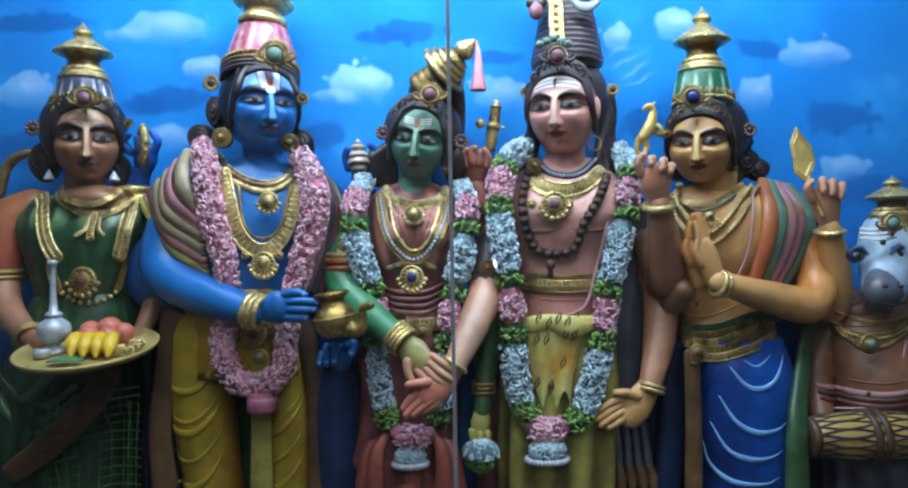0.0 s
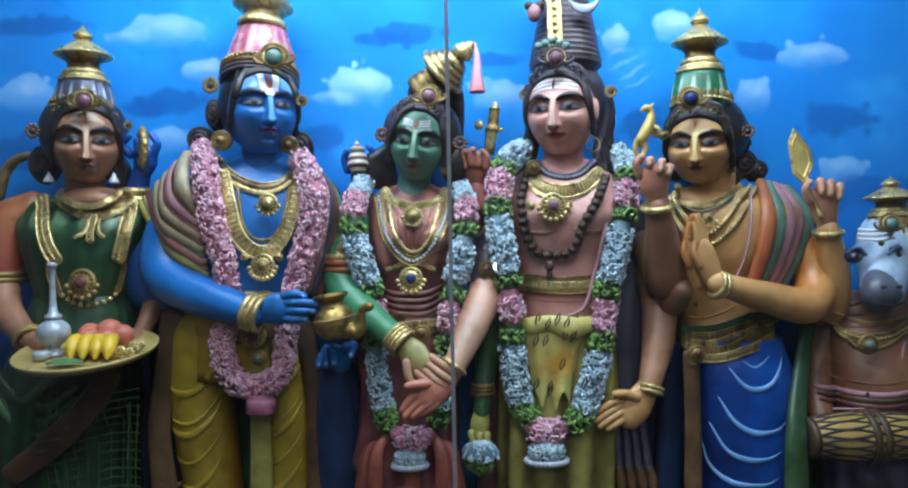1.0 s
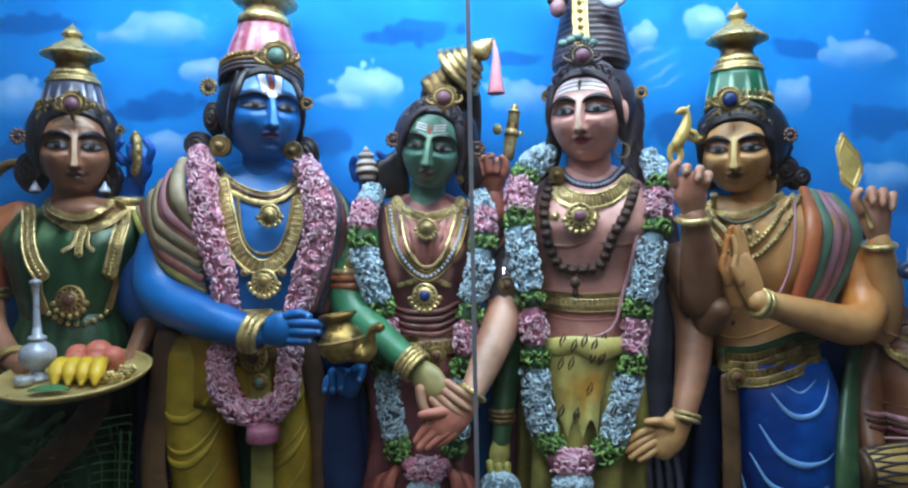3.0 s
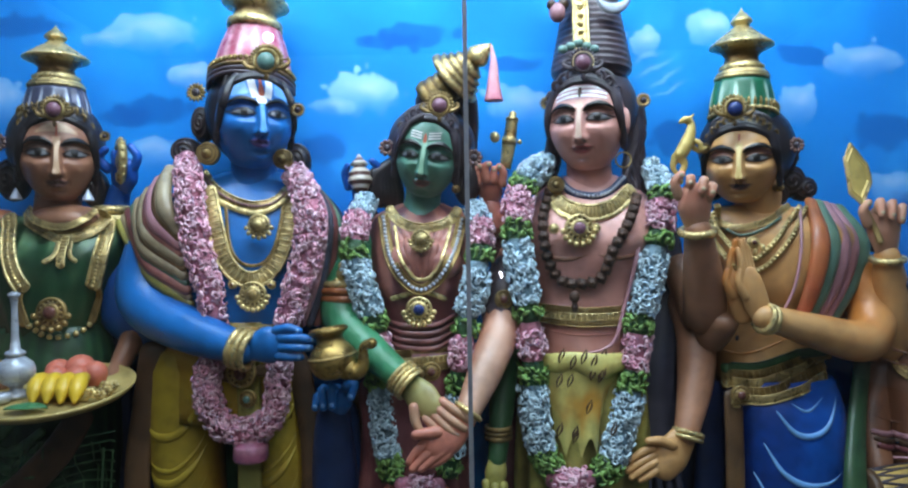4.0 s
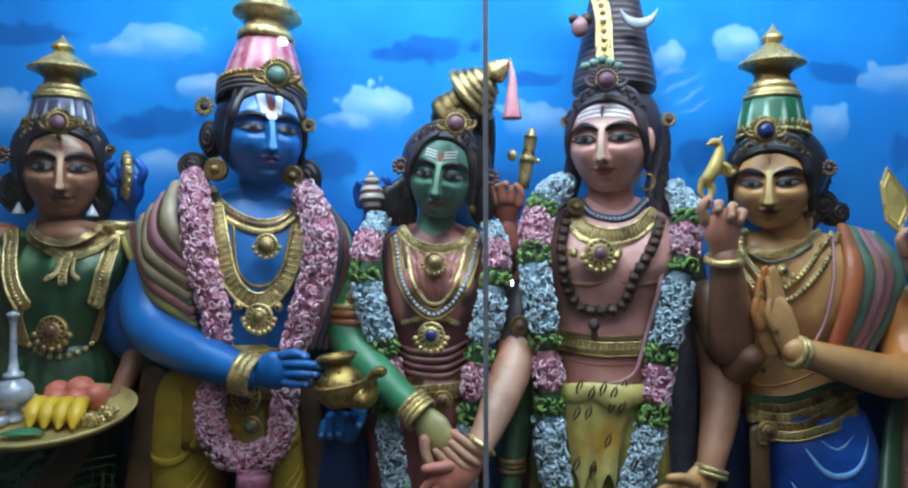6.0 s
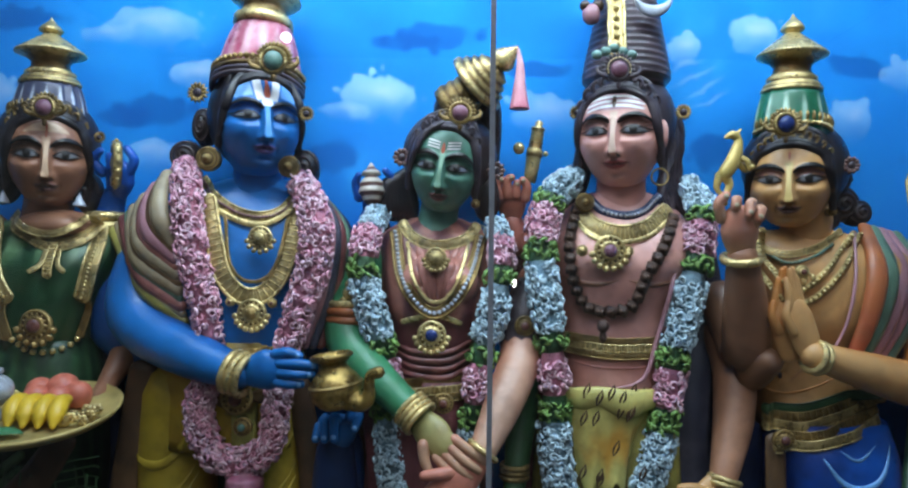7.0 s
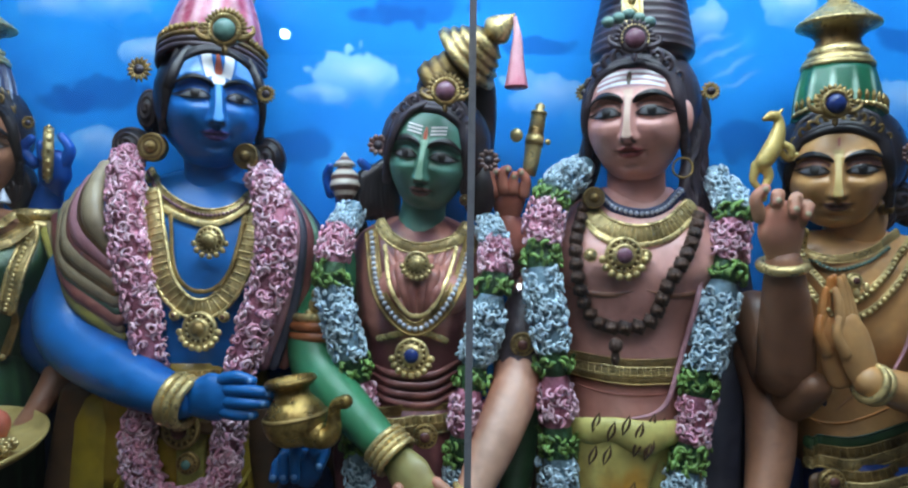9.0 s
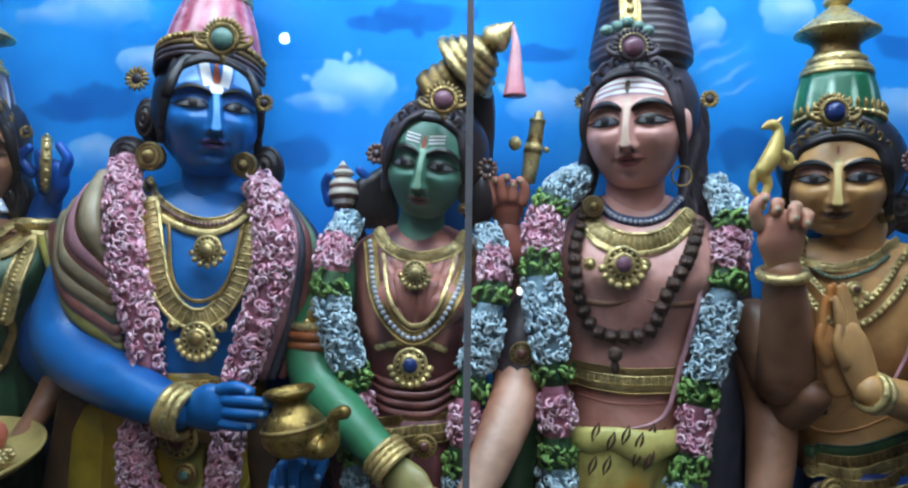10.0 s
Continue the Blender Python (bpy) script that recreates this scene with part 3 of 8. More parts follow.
def hall_lamp(place, r, label, strength, tall=1.0):
    """A lamp far back in the hall, seen only as its mirror image in the glass."""
    t = tagged(new("hall_lamp"), label, "lamp", "hall lamps")
    c = Clay()
    c.blob(place, (r, r, r * tall), glow("lamp_glow", (0.95, 0.98, 1.0), strength), 16, 10)
    c.make("bulb", parent=t)
    c = Clay()
    x, y, z = place
    c.lathe(pose(x, y, z + r * tall * 0.8), [(r * 0.5, 0.0), (r * 0.6, 0.03), (r * 0.3, 0.06), (0.008, 0.07), (0.008, 4.28 - z - r * tall * 0.8)], PLASTER, 14)
    c.make("holder", parent=t)


hall_lamp((-2.16, -5.34, 4.0), 0.056, "round white lamp hanging under the hall ceiling", 90)
hall_lamp((0.53, -6.1, 1.19), 0.027, "small white upright lamp hanging on a rod", 60, 2.0)


STATUES = []


# ---- statue: bride's attendant with the offering tray ----
def lady_with_tray():
    c = Clay()
    # satin highlights painted on the fold crests, fading towards the waist
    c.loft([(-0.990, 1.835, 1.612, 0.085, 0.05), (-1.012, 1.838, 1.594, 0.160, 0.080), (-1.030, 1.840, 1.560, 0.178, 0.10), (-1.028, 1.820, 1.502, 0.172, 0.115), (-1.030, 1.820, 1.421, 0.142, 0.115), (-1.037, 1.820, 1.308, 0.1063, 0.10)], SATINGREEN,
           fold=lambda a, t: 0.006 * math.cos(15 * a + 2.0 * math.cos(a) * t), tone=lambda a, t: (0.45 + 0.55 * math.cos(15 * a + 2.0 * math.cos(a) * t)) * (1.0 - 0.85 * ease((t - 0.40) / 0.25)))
    # skirt valleys left darker than the pleat crests, fold shade in the tone
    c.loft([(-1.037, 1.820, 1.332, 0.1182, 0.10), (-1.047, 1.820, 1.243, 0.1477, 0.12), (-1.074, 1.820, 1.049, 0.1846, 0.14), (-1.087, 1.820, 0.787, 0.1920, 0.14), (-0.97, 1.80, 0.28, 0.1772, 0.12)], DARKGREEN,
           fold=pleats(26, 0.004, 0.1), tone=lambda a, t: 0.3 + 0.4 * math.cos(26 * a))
    for i in range(5):
        strip(c, [(-1.207, 1.700, 1.140, 0.01), (-1.126, 1.690, 1.065, 0.016), (-1.036, 1.680, 1.141, 0.014)] if i == 0 else [(-1.14, 1.70, 1.13 - 0.035 * i, 0.008), (-1.06, 1.68, 1.09 - 0.04 * i, 0.014), (-0.98, 1.675, 1.13 - 0.03 * i, 0.010)], LEAFGREEN, 8, 6, 0.5, 0, (0.1, 0.8))
    # lighter green folds carry their highlights in the colour
    for i in range(6):
        strip(c, [(-1.235 + 0.014 * i, 1.740, 1.150 - 0.012 * i, 0.008), (-1.205 + 0.018 * i, 1.705, 1.070 - 0.012 * i, 0.013), (-1.150 + 0.020 * i, 1.690, 1.010 - 0.010 * i, 0.010)], LEAFGREEN, 9, 6, 0.6, 0, (0.0, 0.9 - 0.5 * (i % 2)))
    strip(c, [(-0.886, 1.665, 1.141, 0.03), (-0.941, 1.655, 1.055, 0.035), (-1.035, 1.650, 0.963, 0.035), (-1.138, 1.660, 0.888, 0.03)], EARTH, 18, 8, 0.35, 3, (0.0, 0.35))
    # dark strip added behind to fill the gap towards the blue figure
    strip(c, [(-0.934, 1.880, 1.501, 0.04), (-0.927, 1.880, 1.234, 0.05), (-0.938, 1.870, 0.736, 0.05)], NAVY, 12, 6, 0.4, 3, (0, 0.3))
    # sleeves and arms
    c.tube([(-1.170, 1.820, 1.577, 0.05), (-1.230, 1.800, 1.529, 0.062), (-1.234, 1.780, 1.441, 0.055), (-1.228, 1.770, 1.379, 0.05)], ORANGE, 16, 6, 0.9, (0.0, 1.0))
    c.tube([(-1.228, 1.770, 1.379, 0.042), (-1.187, 1.720, 1.304, 0.042), (-1.095, 1.660, 1.242, 0.030), (-1.040, 1.630, 1.223, 0.026)], BROWNSKIN, 16, 6, 0.9, (0.3, 0.2))
    c.tube([(-0.847, 1.850, 1.384, 0.036), (-0.843, 1.830, 1.303, 0.032), (-0.848, 1.770, 1.238, 0.024), (-0.839, 1.700, 1.206, 0.020)], BROWNSKIN, 14, 6, 0.9, (0, 0.3))
    c.tube([(-1.281, 1.840, 1.613, 0.012), (-1.260, 1.840, 1.687, 0.014), (-1.215, 1.830, 1.720, 0.013), (-1.171, 1.830, 1.729, 0.010)], OLDGOLD, 10, 6)
    c.tube([(-1.012, 1.800, 1.678, 0.05), (-1.022, 1.810, 1.614, 0.055), (-1.028, 1.820, 1.575, 0.075)], BROWNSKIN, 16, 4)
    c.blob((-0.982, 1.790, 1.592), (0.092, 0.075, 0.038), BROWNSKIN, 24, 12, tone=0.4)
    c.blob((-1.018, 1.800, 1.782), (0.1152, 0.09, 0.1182), HAIR, 24, 16)
    bun(c, (-1.136, 1.820, 1.698), 0.0414, 0.0561)
    bun(c, (-0.929, 1.820, 1.670), 0.0295, 0.0502)
    h = Head(c, (-0.991, 1.765, 1.755), 0.0842, 0.1182, 0.105, BROWNSKIN, 29, 0, 2, -0.06)
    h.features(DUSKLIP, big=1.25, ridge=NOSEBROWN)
    # forehead highlight laid in the pale nose paint
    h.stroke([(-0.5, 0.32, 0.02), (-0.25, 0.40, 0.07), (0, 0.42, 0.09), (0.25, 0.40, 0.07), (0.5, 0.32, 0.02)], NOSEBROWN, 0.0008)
    h.stroke([(0, 0.50, 0.025), (0, 0.22, 0.02)], REDMARK, 0.0016)
    h.bands(HAIR, 7, 0.60)
    h.crest(OLDGOLD, 0.90, 0.012, 9, 0.022)
    STATUES.append(c)
    return c.make("statue", "painted plaster statue of a lady in green blouse and skirt", "statue", "relief statues")


# ---- statue: blue figure in yellow cloth ----
def blue_figure():
    c = Clay()
    # torso sides in the deeper blue, airbrush with shade put into the colour
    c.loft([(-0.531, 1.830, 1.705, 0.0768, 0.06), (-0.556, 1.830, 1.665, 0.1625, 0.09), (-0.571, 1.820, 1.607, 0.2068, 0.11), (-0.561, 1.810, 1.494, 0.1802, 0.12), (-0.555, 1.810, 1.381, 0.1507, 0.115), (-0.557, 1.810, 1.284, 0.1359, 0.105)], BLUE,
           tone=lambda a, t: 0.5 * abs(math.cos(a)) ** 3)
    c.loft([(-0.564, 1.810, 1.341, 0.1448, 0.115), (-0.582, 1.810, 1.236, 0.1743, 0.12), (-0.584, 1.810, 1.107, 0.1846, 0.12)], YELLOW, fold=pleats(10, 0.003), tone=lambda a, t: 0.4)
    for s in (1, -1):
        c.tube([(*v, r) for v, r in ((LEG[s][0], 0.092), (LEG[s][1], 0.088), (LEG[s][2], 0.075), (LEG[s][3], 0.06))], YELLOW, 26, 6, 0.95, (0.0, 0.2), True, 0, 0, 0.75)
        for i, z in enumerate((0.035, -0.045, -0.075, -0.15, -0.22, -0.30)):
            p = LEG[s][1]
            r = 0.010 if i % 2 == 0 else 0.006
            z += p[2]
            strip(c, lay(c, [(p[0] - 0.070, 1.75, z + 0.012, 0.001), (p[0] - 0.04, 1.72, z - 0.010, r), (p[0] + 0.005, 1.71, z - 0.008, r), (p[0] + 0.045, 1.72, z + 0.028, r * 0.7), (p[0] + 0.070, 1.75, z + 0.075, 0.001)]), YELLOW, 10, 2, 0.45)
    strip(c, [(-0.575, 1.830, 1.200, 0.07), (-0.575, 1.840, 1.000, 0.075), (-0.560, 1.840, 0.720, 0.08)], DARKGREEN, 20, 6, 0.4, 4, (0.0, 0.4))
    # added dark strip that covers the wall left of the leg
    strip(c, [(-0.790, 1.860, 1.300, 0.05), (-0.800, 1.860, 1.050, 0.06), (-0.800, 1.860, 0.720, 0.06)], NAVY, 18, 6, 0.4, 3, (0.2, 0.6))
    strip(c, [(-0.753, 1.740, 1.271, 0.035), (-0.774, 1.730, 1.126, 0.030), (-0.792, 1.730, 0.973, 0.03), (-0.780, 1.730, 0.803, 0.035)], EARTH, 12, 6, 0.4, 3, (0, 0.7))
    strip(c, [(-0.417, 1.760, 1.240, 0.03), (-0.379, 1.750, 1.053, 0.028), (-0.374, 1.740, 0.792, 0.032)], EARTH, 18, 6, 0.5, 3, (0, 0.5))
    strip(c, [(-0.516, 1.700, 1.249, 0.03), (-0.508, 1.690, 1.099, 0.024), (-0.513, 1.700, 0.810, 0.028)], OLIVE, 12, 6, 0.4, 2)
    for i in range(4):
        strip(c, [(-0.752, 1.740, 1.310, 0.006), (-0.56, 1.690, 1.255 - 0.014 * i, 0.008), (-0.518, 1.680, 1.229, 0.008), (-0.41, 1.690, 1.258 - 0.014 * i, 0.008)], EARTH, 8, 6, 0.8, 0, (0.4, 0.8))
    # shawl over the shoulders, striped
    shawl = [CREAM, EARTH, PALEPINK, MAROON, CREAM, EARTH, CREAM, SAGE, MAROON, CREAM, OLIVE]
    for i, mat in enumerate(shawl):
        f = i / 10
        p0 = np.array((-0.71, 1.745, 1.709)) * (1 - f) + np.array((-0.861, 1.8, 1.585)) * f
        p3 = np.array((-0.669, 1.685, 1.553)) * (1 - f) + np.array((-0.648, 1.7, 1.384)) * f
        out = np.array((-0.014 - 0.030 * math.sin(math.pi * f), -0.030, -0.004))
        w = 0.0155 + 0.004 * (i % 2 == 0)
        c.tube([(*p0, w * 0.75), (*(p0 * 0.70 + p3 * 0.30 + out * (0.7 - 0.3 * f)), w), (*(p0 * 0.35 + p3 * 0.65 + out * 0.8), w * 1.05), (*p3, w * 0.7)], mat, 10, 8, 0.7, (0.0, 0.6))
    for i, mat in enumerate([PALEPINK, SLATE, MAROON, SAGE, NAVY]):
        f = i / 4
        p0 = np.array((-0.382, 1.740, 1.683)) * (1 - f) + np.array((-0.374, 1.800, 1.666)) * f
        p1 = np.array((-0.338, 1.710, 1.594)) * (1 - f) + np.array((-0.312, 1.800, 1.577)) * f
        p2 = np.array((-0.353, 1.710, 1.458)) * (1 - f) + np.array((-0.311, 1.800, 1.457)) * f
        p3 = np.array((-0.391, 1.720, 1.336)) * (1 - f) + np.array((-0.337, 1.800, 1.329)) * f
        c.tube([(*p0, 0.010), (*p1, 0.015), (*p2, 0.015), (*p3, 0.012)], mat, 10, 8, 0.8, (0, 0.6))
    # front arm, its edges airbrushed deeper with some shade painted in
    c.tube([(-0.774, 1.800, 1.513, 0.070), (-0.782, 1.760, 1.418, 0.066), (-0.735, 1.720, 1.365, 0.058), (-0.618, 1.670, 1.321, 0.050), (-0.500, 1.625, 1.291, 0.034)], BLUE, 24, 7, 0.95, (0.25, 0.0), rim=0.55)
    hand(c, (-0.486, 1.618, 1.292), (-0.436, 1.610, 1.301), [
        [(-0.418, 1.602, 1.332), (-0.390, 1.592, 1.339), (-0.367, 1.594, 1.332)], [(-0.408, 1.598, 1.317), (-0.366, 1.588, 1.317), (-0.334, 1.592, 1.313)],
        [(-0.406, 1.598, 1.297), (-0.370, 1.588, 1.297), (-0.342, 1.592, 1.296)], [(-0.414, 1.602, 1.278), (-0.387, 1.594, 1.276), (-0.364, 1.596, 1.276)]],
         BLUE, 0.041, 0.5, 0.0112, None, nail=SKYLINE)
    # arms behind, with raised hands
    c.tube([(-0.804, 1.860, 1.300, 0.055), (-0.884, 1.850, 1.368, 0.062), (-0.896, 1.840, 1.500, 0.056), (-0.894, 1.840, 1.615, 0.036), (-0.874, 1.830, 1.670, 0.026)], BLUE, 18, 6, 0.9, (0.6, 0.9))
    hand(c, (-0.874, 1.830, 1.662), (-0.852, 1.810, 1.705), [[(-0.891, 1.800, 1.720), (-0.906, 1.790, 1.746), (-0.887, 1.785, 1.766)], [(-0.862, 1.790, 1.729), (-0.863, 1.780, 1.755)], [(-0.827, 1.800, 1.719), (-0.810, 1.790, 1.746), (-0.824, 1.785, 1.771)]], ROYAL, 0.035, 0.6, 0.012)
    c.tube([(-0.346, 1.860, 1.458, 0.045), (-0.294, 1.860, 1.556, 0.036), (-0.264, 1.850, 1.629, 0.026)], ROYAL, 14, 6, 0.9, (0, 0.2))
    hand(c, (-0.264, 1.850, 1.621), (-0.258, 1.840, 1.659), [[(-0.293, 1.830, 1.668), (-0.300, 1.820, 1.700), (-0.292, 1.810, 1.718)], [(-0.275, 1.820, 1.675), (-0.273, 1.810, 1.708)], [(-0.227, 1.830, 1.675), (-0.216, 1.820, 1.711), (-0.230, 1.810, 1.729)]], ROYAL, 0.030, 0.6, 0.011, tones=(0.2, 0.2))
    # lower hand behind the pot
    c.tube([(-0.319, 1.760, 0.768, 0.060), (-0.323, 1.750, 0.959, 0.056), (-0.319, 1.720, 1.090, 0.044), (-0.311, 1.700, 1.147, 0.032)], NAVY, 16, 6, 0.8, (0.4, 1.0))
    hand(c, (-0.311, 1.700, 1.124), (-0.303, 1.685, 1.160), [[(-0.342, 1.670, 1.172), (-0.348, 1.660, 1.150)], [(-0.325, 1.665, 1.185), (-0.330, 1.655, 1.192), (-0.327, 1.650, 1.152)], [(-0.306, 1.660, 1.191), (-0.308, 1.650, 1.195), (-0.307, 1.645, 1.155)], [(-0.276, 1.660, 1.196), (-0.258, 1.660, 1.202), (-0.266, 1.650, 1.174)]], BLUE, 0.036, 0.6, 0.012, nail=SKYLINE)
    strip(c, [(-0.329, 1.780, 1.109, 0.055), (-0.324, 1.780, 0.950, 0.06), (-0.317, 1.770, 0.780, 0.06)], NAVY, 12, 5, 0.5, 3, (1, 0.6))
    # neck and head
    # neck toned deeper under the chin, its shadow put into the colour
    c.tube([(-0.519, 1.790, 1.739, 0.055), (-0.523, 1.800, 1.685, 0.058), (-0.531, 1.810, 1.654, 0.085)], BLUE, 20, 4, 1.0, (0.6, 0.2))
    c.blob((-0.533, 1.805, 1.850), (0.1090, 0.10, 0.125), HAIR, 24, 16)
    bun(c, (-0.701, 1.830, 1.760), 0.0399, 0.0384)
    bun(c, (-0.422, 1.830, 1.733), 0.0354, 0.0473)
    bun(c, (-0.654, 1.815, 1.826), 0.0251, 0.0473)
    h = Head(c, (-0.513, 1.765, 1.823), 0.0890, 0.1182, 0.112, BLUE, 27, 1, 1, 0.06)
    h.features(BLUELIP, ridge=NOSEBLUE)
    for s in (-1, 1):
        h.stroke([(s * 0.72, 0.36, 0.03), (s * 0.56, 0.50, 0.14), (s * 0.36, 0.56, 0.16)], SKYLINE, 0.0009)
        h.stroke([(s * 0.24, 0.80, 0.10), (s * 0.21, 0.55, 0.095), (s * 0.15, 0.32, 0.085)], WHITE, 0.0014)
    h.stroke([(0, 0.40, 0.10), (0, 0.28, 0.13), (0, 0.20, 0.10)], WHITE, 0.0016)
    h.stroke([(0.0, 0.80, 0.02), (0, 0.60, 0.05), (0, 0.44, 0.075), (0, 0.36, 0.05)], REDMARK, 0.0022)
    h.bands(HAIR, 7, 0.76, 0.05)
    h.ridge([(-0.9, 0.2), (-0.7, 0.62), (-0.4, 0.86), (0, 0.93), (0.4, 0.86), (0.7, 0.62), (0.9, 0.2)], HAIR, 0.012, lift=0.012)
    STATUES.append(c)
    return c.make("statue", "blue-skinned painted plaster statue in striped shawl and yellow waistcloth", "statue", "relief statues")


LEG = {1: [(-0.687, 1.790, 1.217), (-0.693, 1.785, 1.051), (-0.660, 1.780, 0.782), (-0.58, 1.78, 0.30)],
       -1: [(-0.494, 1.800, 1.212), (-0.481, 1.800, 1.044), (-0.464, 1.790, 0.775), (-0.42, 1.78, 0.30)]}


# ---- statue: green lady ----
def green_lady():
    c = Clay()
    c.loft([(-0.110, 1.840, 1.621, 0.0591, 0.05), (-0.111, 1.840, 1.588, 0.1211, 0.08), (-0.109, 1.830, 1.535, 0.1359, 0.10), (-0.110, 1.810, 1.437, 0.1182, 0.11), (-0.112, 1.820, 1.340, 0.0975, 0.10), (-0.111, 1.820, 1.227, 0.1034, 0.10)], MAROON,
           fold=lambda a, t: 0.0035 * math.sin(60 * t) * (t > 0.6), tone=lambda a, t: (0.5 + 0.5 * math.cos(11 * a)) * (t < 0.7))
    # pleat shade painted into maroon and red, darkest between the crests
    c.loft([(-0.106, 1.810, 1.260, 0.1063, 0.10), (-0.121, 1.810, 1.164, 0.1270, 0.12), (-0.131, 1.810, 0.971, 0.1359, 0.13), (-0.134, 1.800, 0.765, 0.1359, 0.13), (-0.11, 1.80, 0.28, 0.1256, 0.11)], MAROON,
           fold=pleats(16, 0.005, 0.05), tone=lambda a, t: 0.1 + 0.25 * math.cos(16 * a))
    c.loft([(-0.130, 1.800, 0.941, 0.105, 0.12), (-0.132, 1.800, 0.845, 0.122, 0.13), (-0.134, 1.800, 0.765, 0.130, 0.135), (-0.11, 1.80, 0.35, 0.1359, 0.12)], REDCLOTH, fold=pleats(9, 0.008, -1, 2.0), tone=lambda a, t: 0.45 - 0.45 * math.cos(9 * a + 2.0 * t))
    for q, x in ((-1, -0.203), (1, -0.044)):
        for i in range(4):
            o = q * 0.009 * i
            strip(c, [(x - q * 0.028 + o * 0.5, 1.690 + 0.004 * i, 0.968 - 0.012 * i, 0.010), (x + o, 1.668 + 0.006 * i, 0.925, 0.015), (x + q * 0.006 + o * 1.3, 1.664 + 0.008 * i, 0.850, 0.020), (x + q * 0.014 + o * 1.5, 1.668 + 0.010 * i, 0.740, 0.020)], REDCLOTH, 12, 6, 0.7, 0, (0.1 + 0.7 * (i % 2), 0.5))
    for s in (-1, 1):
        c.blob((-0.100 + s * 0.048, 1.735, 1.475), (0.042, 0.045, 0.045), MAROON, 18, 12, tone=0.8)
    for i in range(6):
        strip(c, [(-0.135 + 0.012 * i, 1.70, 1.53, 0.003), (-0.128 + 0.010 * i, 1.685, 1.48, 0.006), (-0.118 + 0.006 * i, 1.695, 1.43, 0.003)], MAROON, 8, 5, 0.7, 0, (0.5, 1))
    for x0, x1 in ((-0.172, -0.122), (-0.150, -0.114), (-0.128, -0.108), (-0.080, -0.098), (-0.056, -0.092), (-0.034, -0.086)):
        strip(c, lay(c, [(x0, 1.70, 1.560, 0.004), (x0 * 0.6 + x1 * 0.4, 1.69, 1.520, 0.011), (x0 * 0.25 + x1 * 0.75, 1.685, 1.475, 0.010), (x1, 1.69, 1.435, 0.003)], -0.002), MAROON, 10, 2, 0.7, 0, (1.0, 0.5))
    for i in range(4):
        strip(c, [(-0.19, 1.755, 1.335 - 0.016 * i, 0.004), (-0.15, 1.722, 1.325 - 0.017 * i, 0.007), (-0.08, 1.715, 1.325 - 0.018 * i, 0.007), (-0.03, 1.75, 1.345 - 0.018 * i, 0.004)], MAROON, 8, 5, 0.8, 0, (0.4, 0.4))
    # added dark strip behind her, closing the gap to the blue figure
    strip(c, [(-0.258, 1.880, 1.607, 0.03), (-0.281, 1.870, 1.440, 0.045), (-0.268, 1.860, 1.158, 0.05), (-0.274, 1.850, 0.732, 0.05)], EARTH, 12, 6, 0.4, 3, (0, 0.3))
    strip(c, [(-0.230, 1.760, 1.174, 0.04), (-0.215, 1.740, 1.022, 0.04), (-0.240, 1.730, 0.871, 0.045)], MAROON, 12, 6, 0.4, 3, (0.1, 0.2))
    # her green arms
    c.tube([(-0.262, 1.800, 1.512, 0.045), (-0.297, 1.770, 1.425, 0.048), (-0.299, 1.740, 1.348, 0.048), (-0.242, 1.690, 1.290, 0.042), (-0.142, 1.610, 1.220, 0.030)], GREEN, 20, 7, 0.95, (0.0, 0.05))
    hand(c, (-0.140, 1.606, 1.219), (-0.098, 1.580, 1.184), [
        [(-0.058, 1.566, 1.181), (-0.027, 1.556, 1.162), (-0.008, 1.558, 1.146)], [(-0.066, 1.562, 1.167), (-0.033, 1.550, 1.142), (-0.011, 1.553, 1.126)],
        [(-0.076, 1.562, 1.155), (-0.047, 1.550, 1.129), (-0.026, 1.553, 1.113)], [(-0.091, 1.564, 1.147), (-0.064, 1.553, 1.121), (-0.044, 1.556, 1.106)]],
         GREEN, 0.036, 0.50, 0.0100, [(-0.117, 1.568, 1.168), (-0.114, 1.560, 1.141), (-0.102, 1.558, 1.116)], (0.5, 1.0), tip=PALM)
    c.tube([(0.095, 1.800, 1.290, 0.036), (0.087, 1.780, 1.165, 0.034), (0.074, 1.740, 1.063, 0.026), (0.066, 1.720, 1.006, 0.022)], DARKGREEN, 16, 6, 0.9, (0.8, 1))
    hand(c, (0.068, 1.720, 1.022), (0.062, 1.710, 0.979), [[(0.038, 1.700, 0.959), (0.042, 1.690, 0.932)], [(0.058, 1.690, 0.954), (0.060, 1.680, 0.927)], [(0.079, 1.700, 0.954), (0.078, 1.690, 0.927)]], OLIVE, 0.026, 0.6, 0.010)
    c.tube([(-0.099, 1.800, 1.670, 0.045), (-0.105, 1.810, 1.623, 0.046), (-0.108, 1.820, 1.583, 0.07)], PALEGREEN, 18, 4, 1.0, (0, 0))
    c.blob((-0.081, 1.805, 1.766), (0.1093, 0.085, 0.1034), HAIR, 24, 16, tone=0.4)
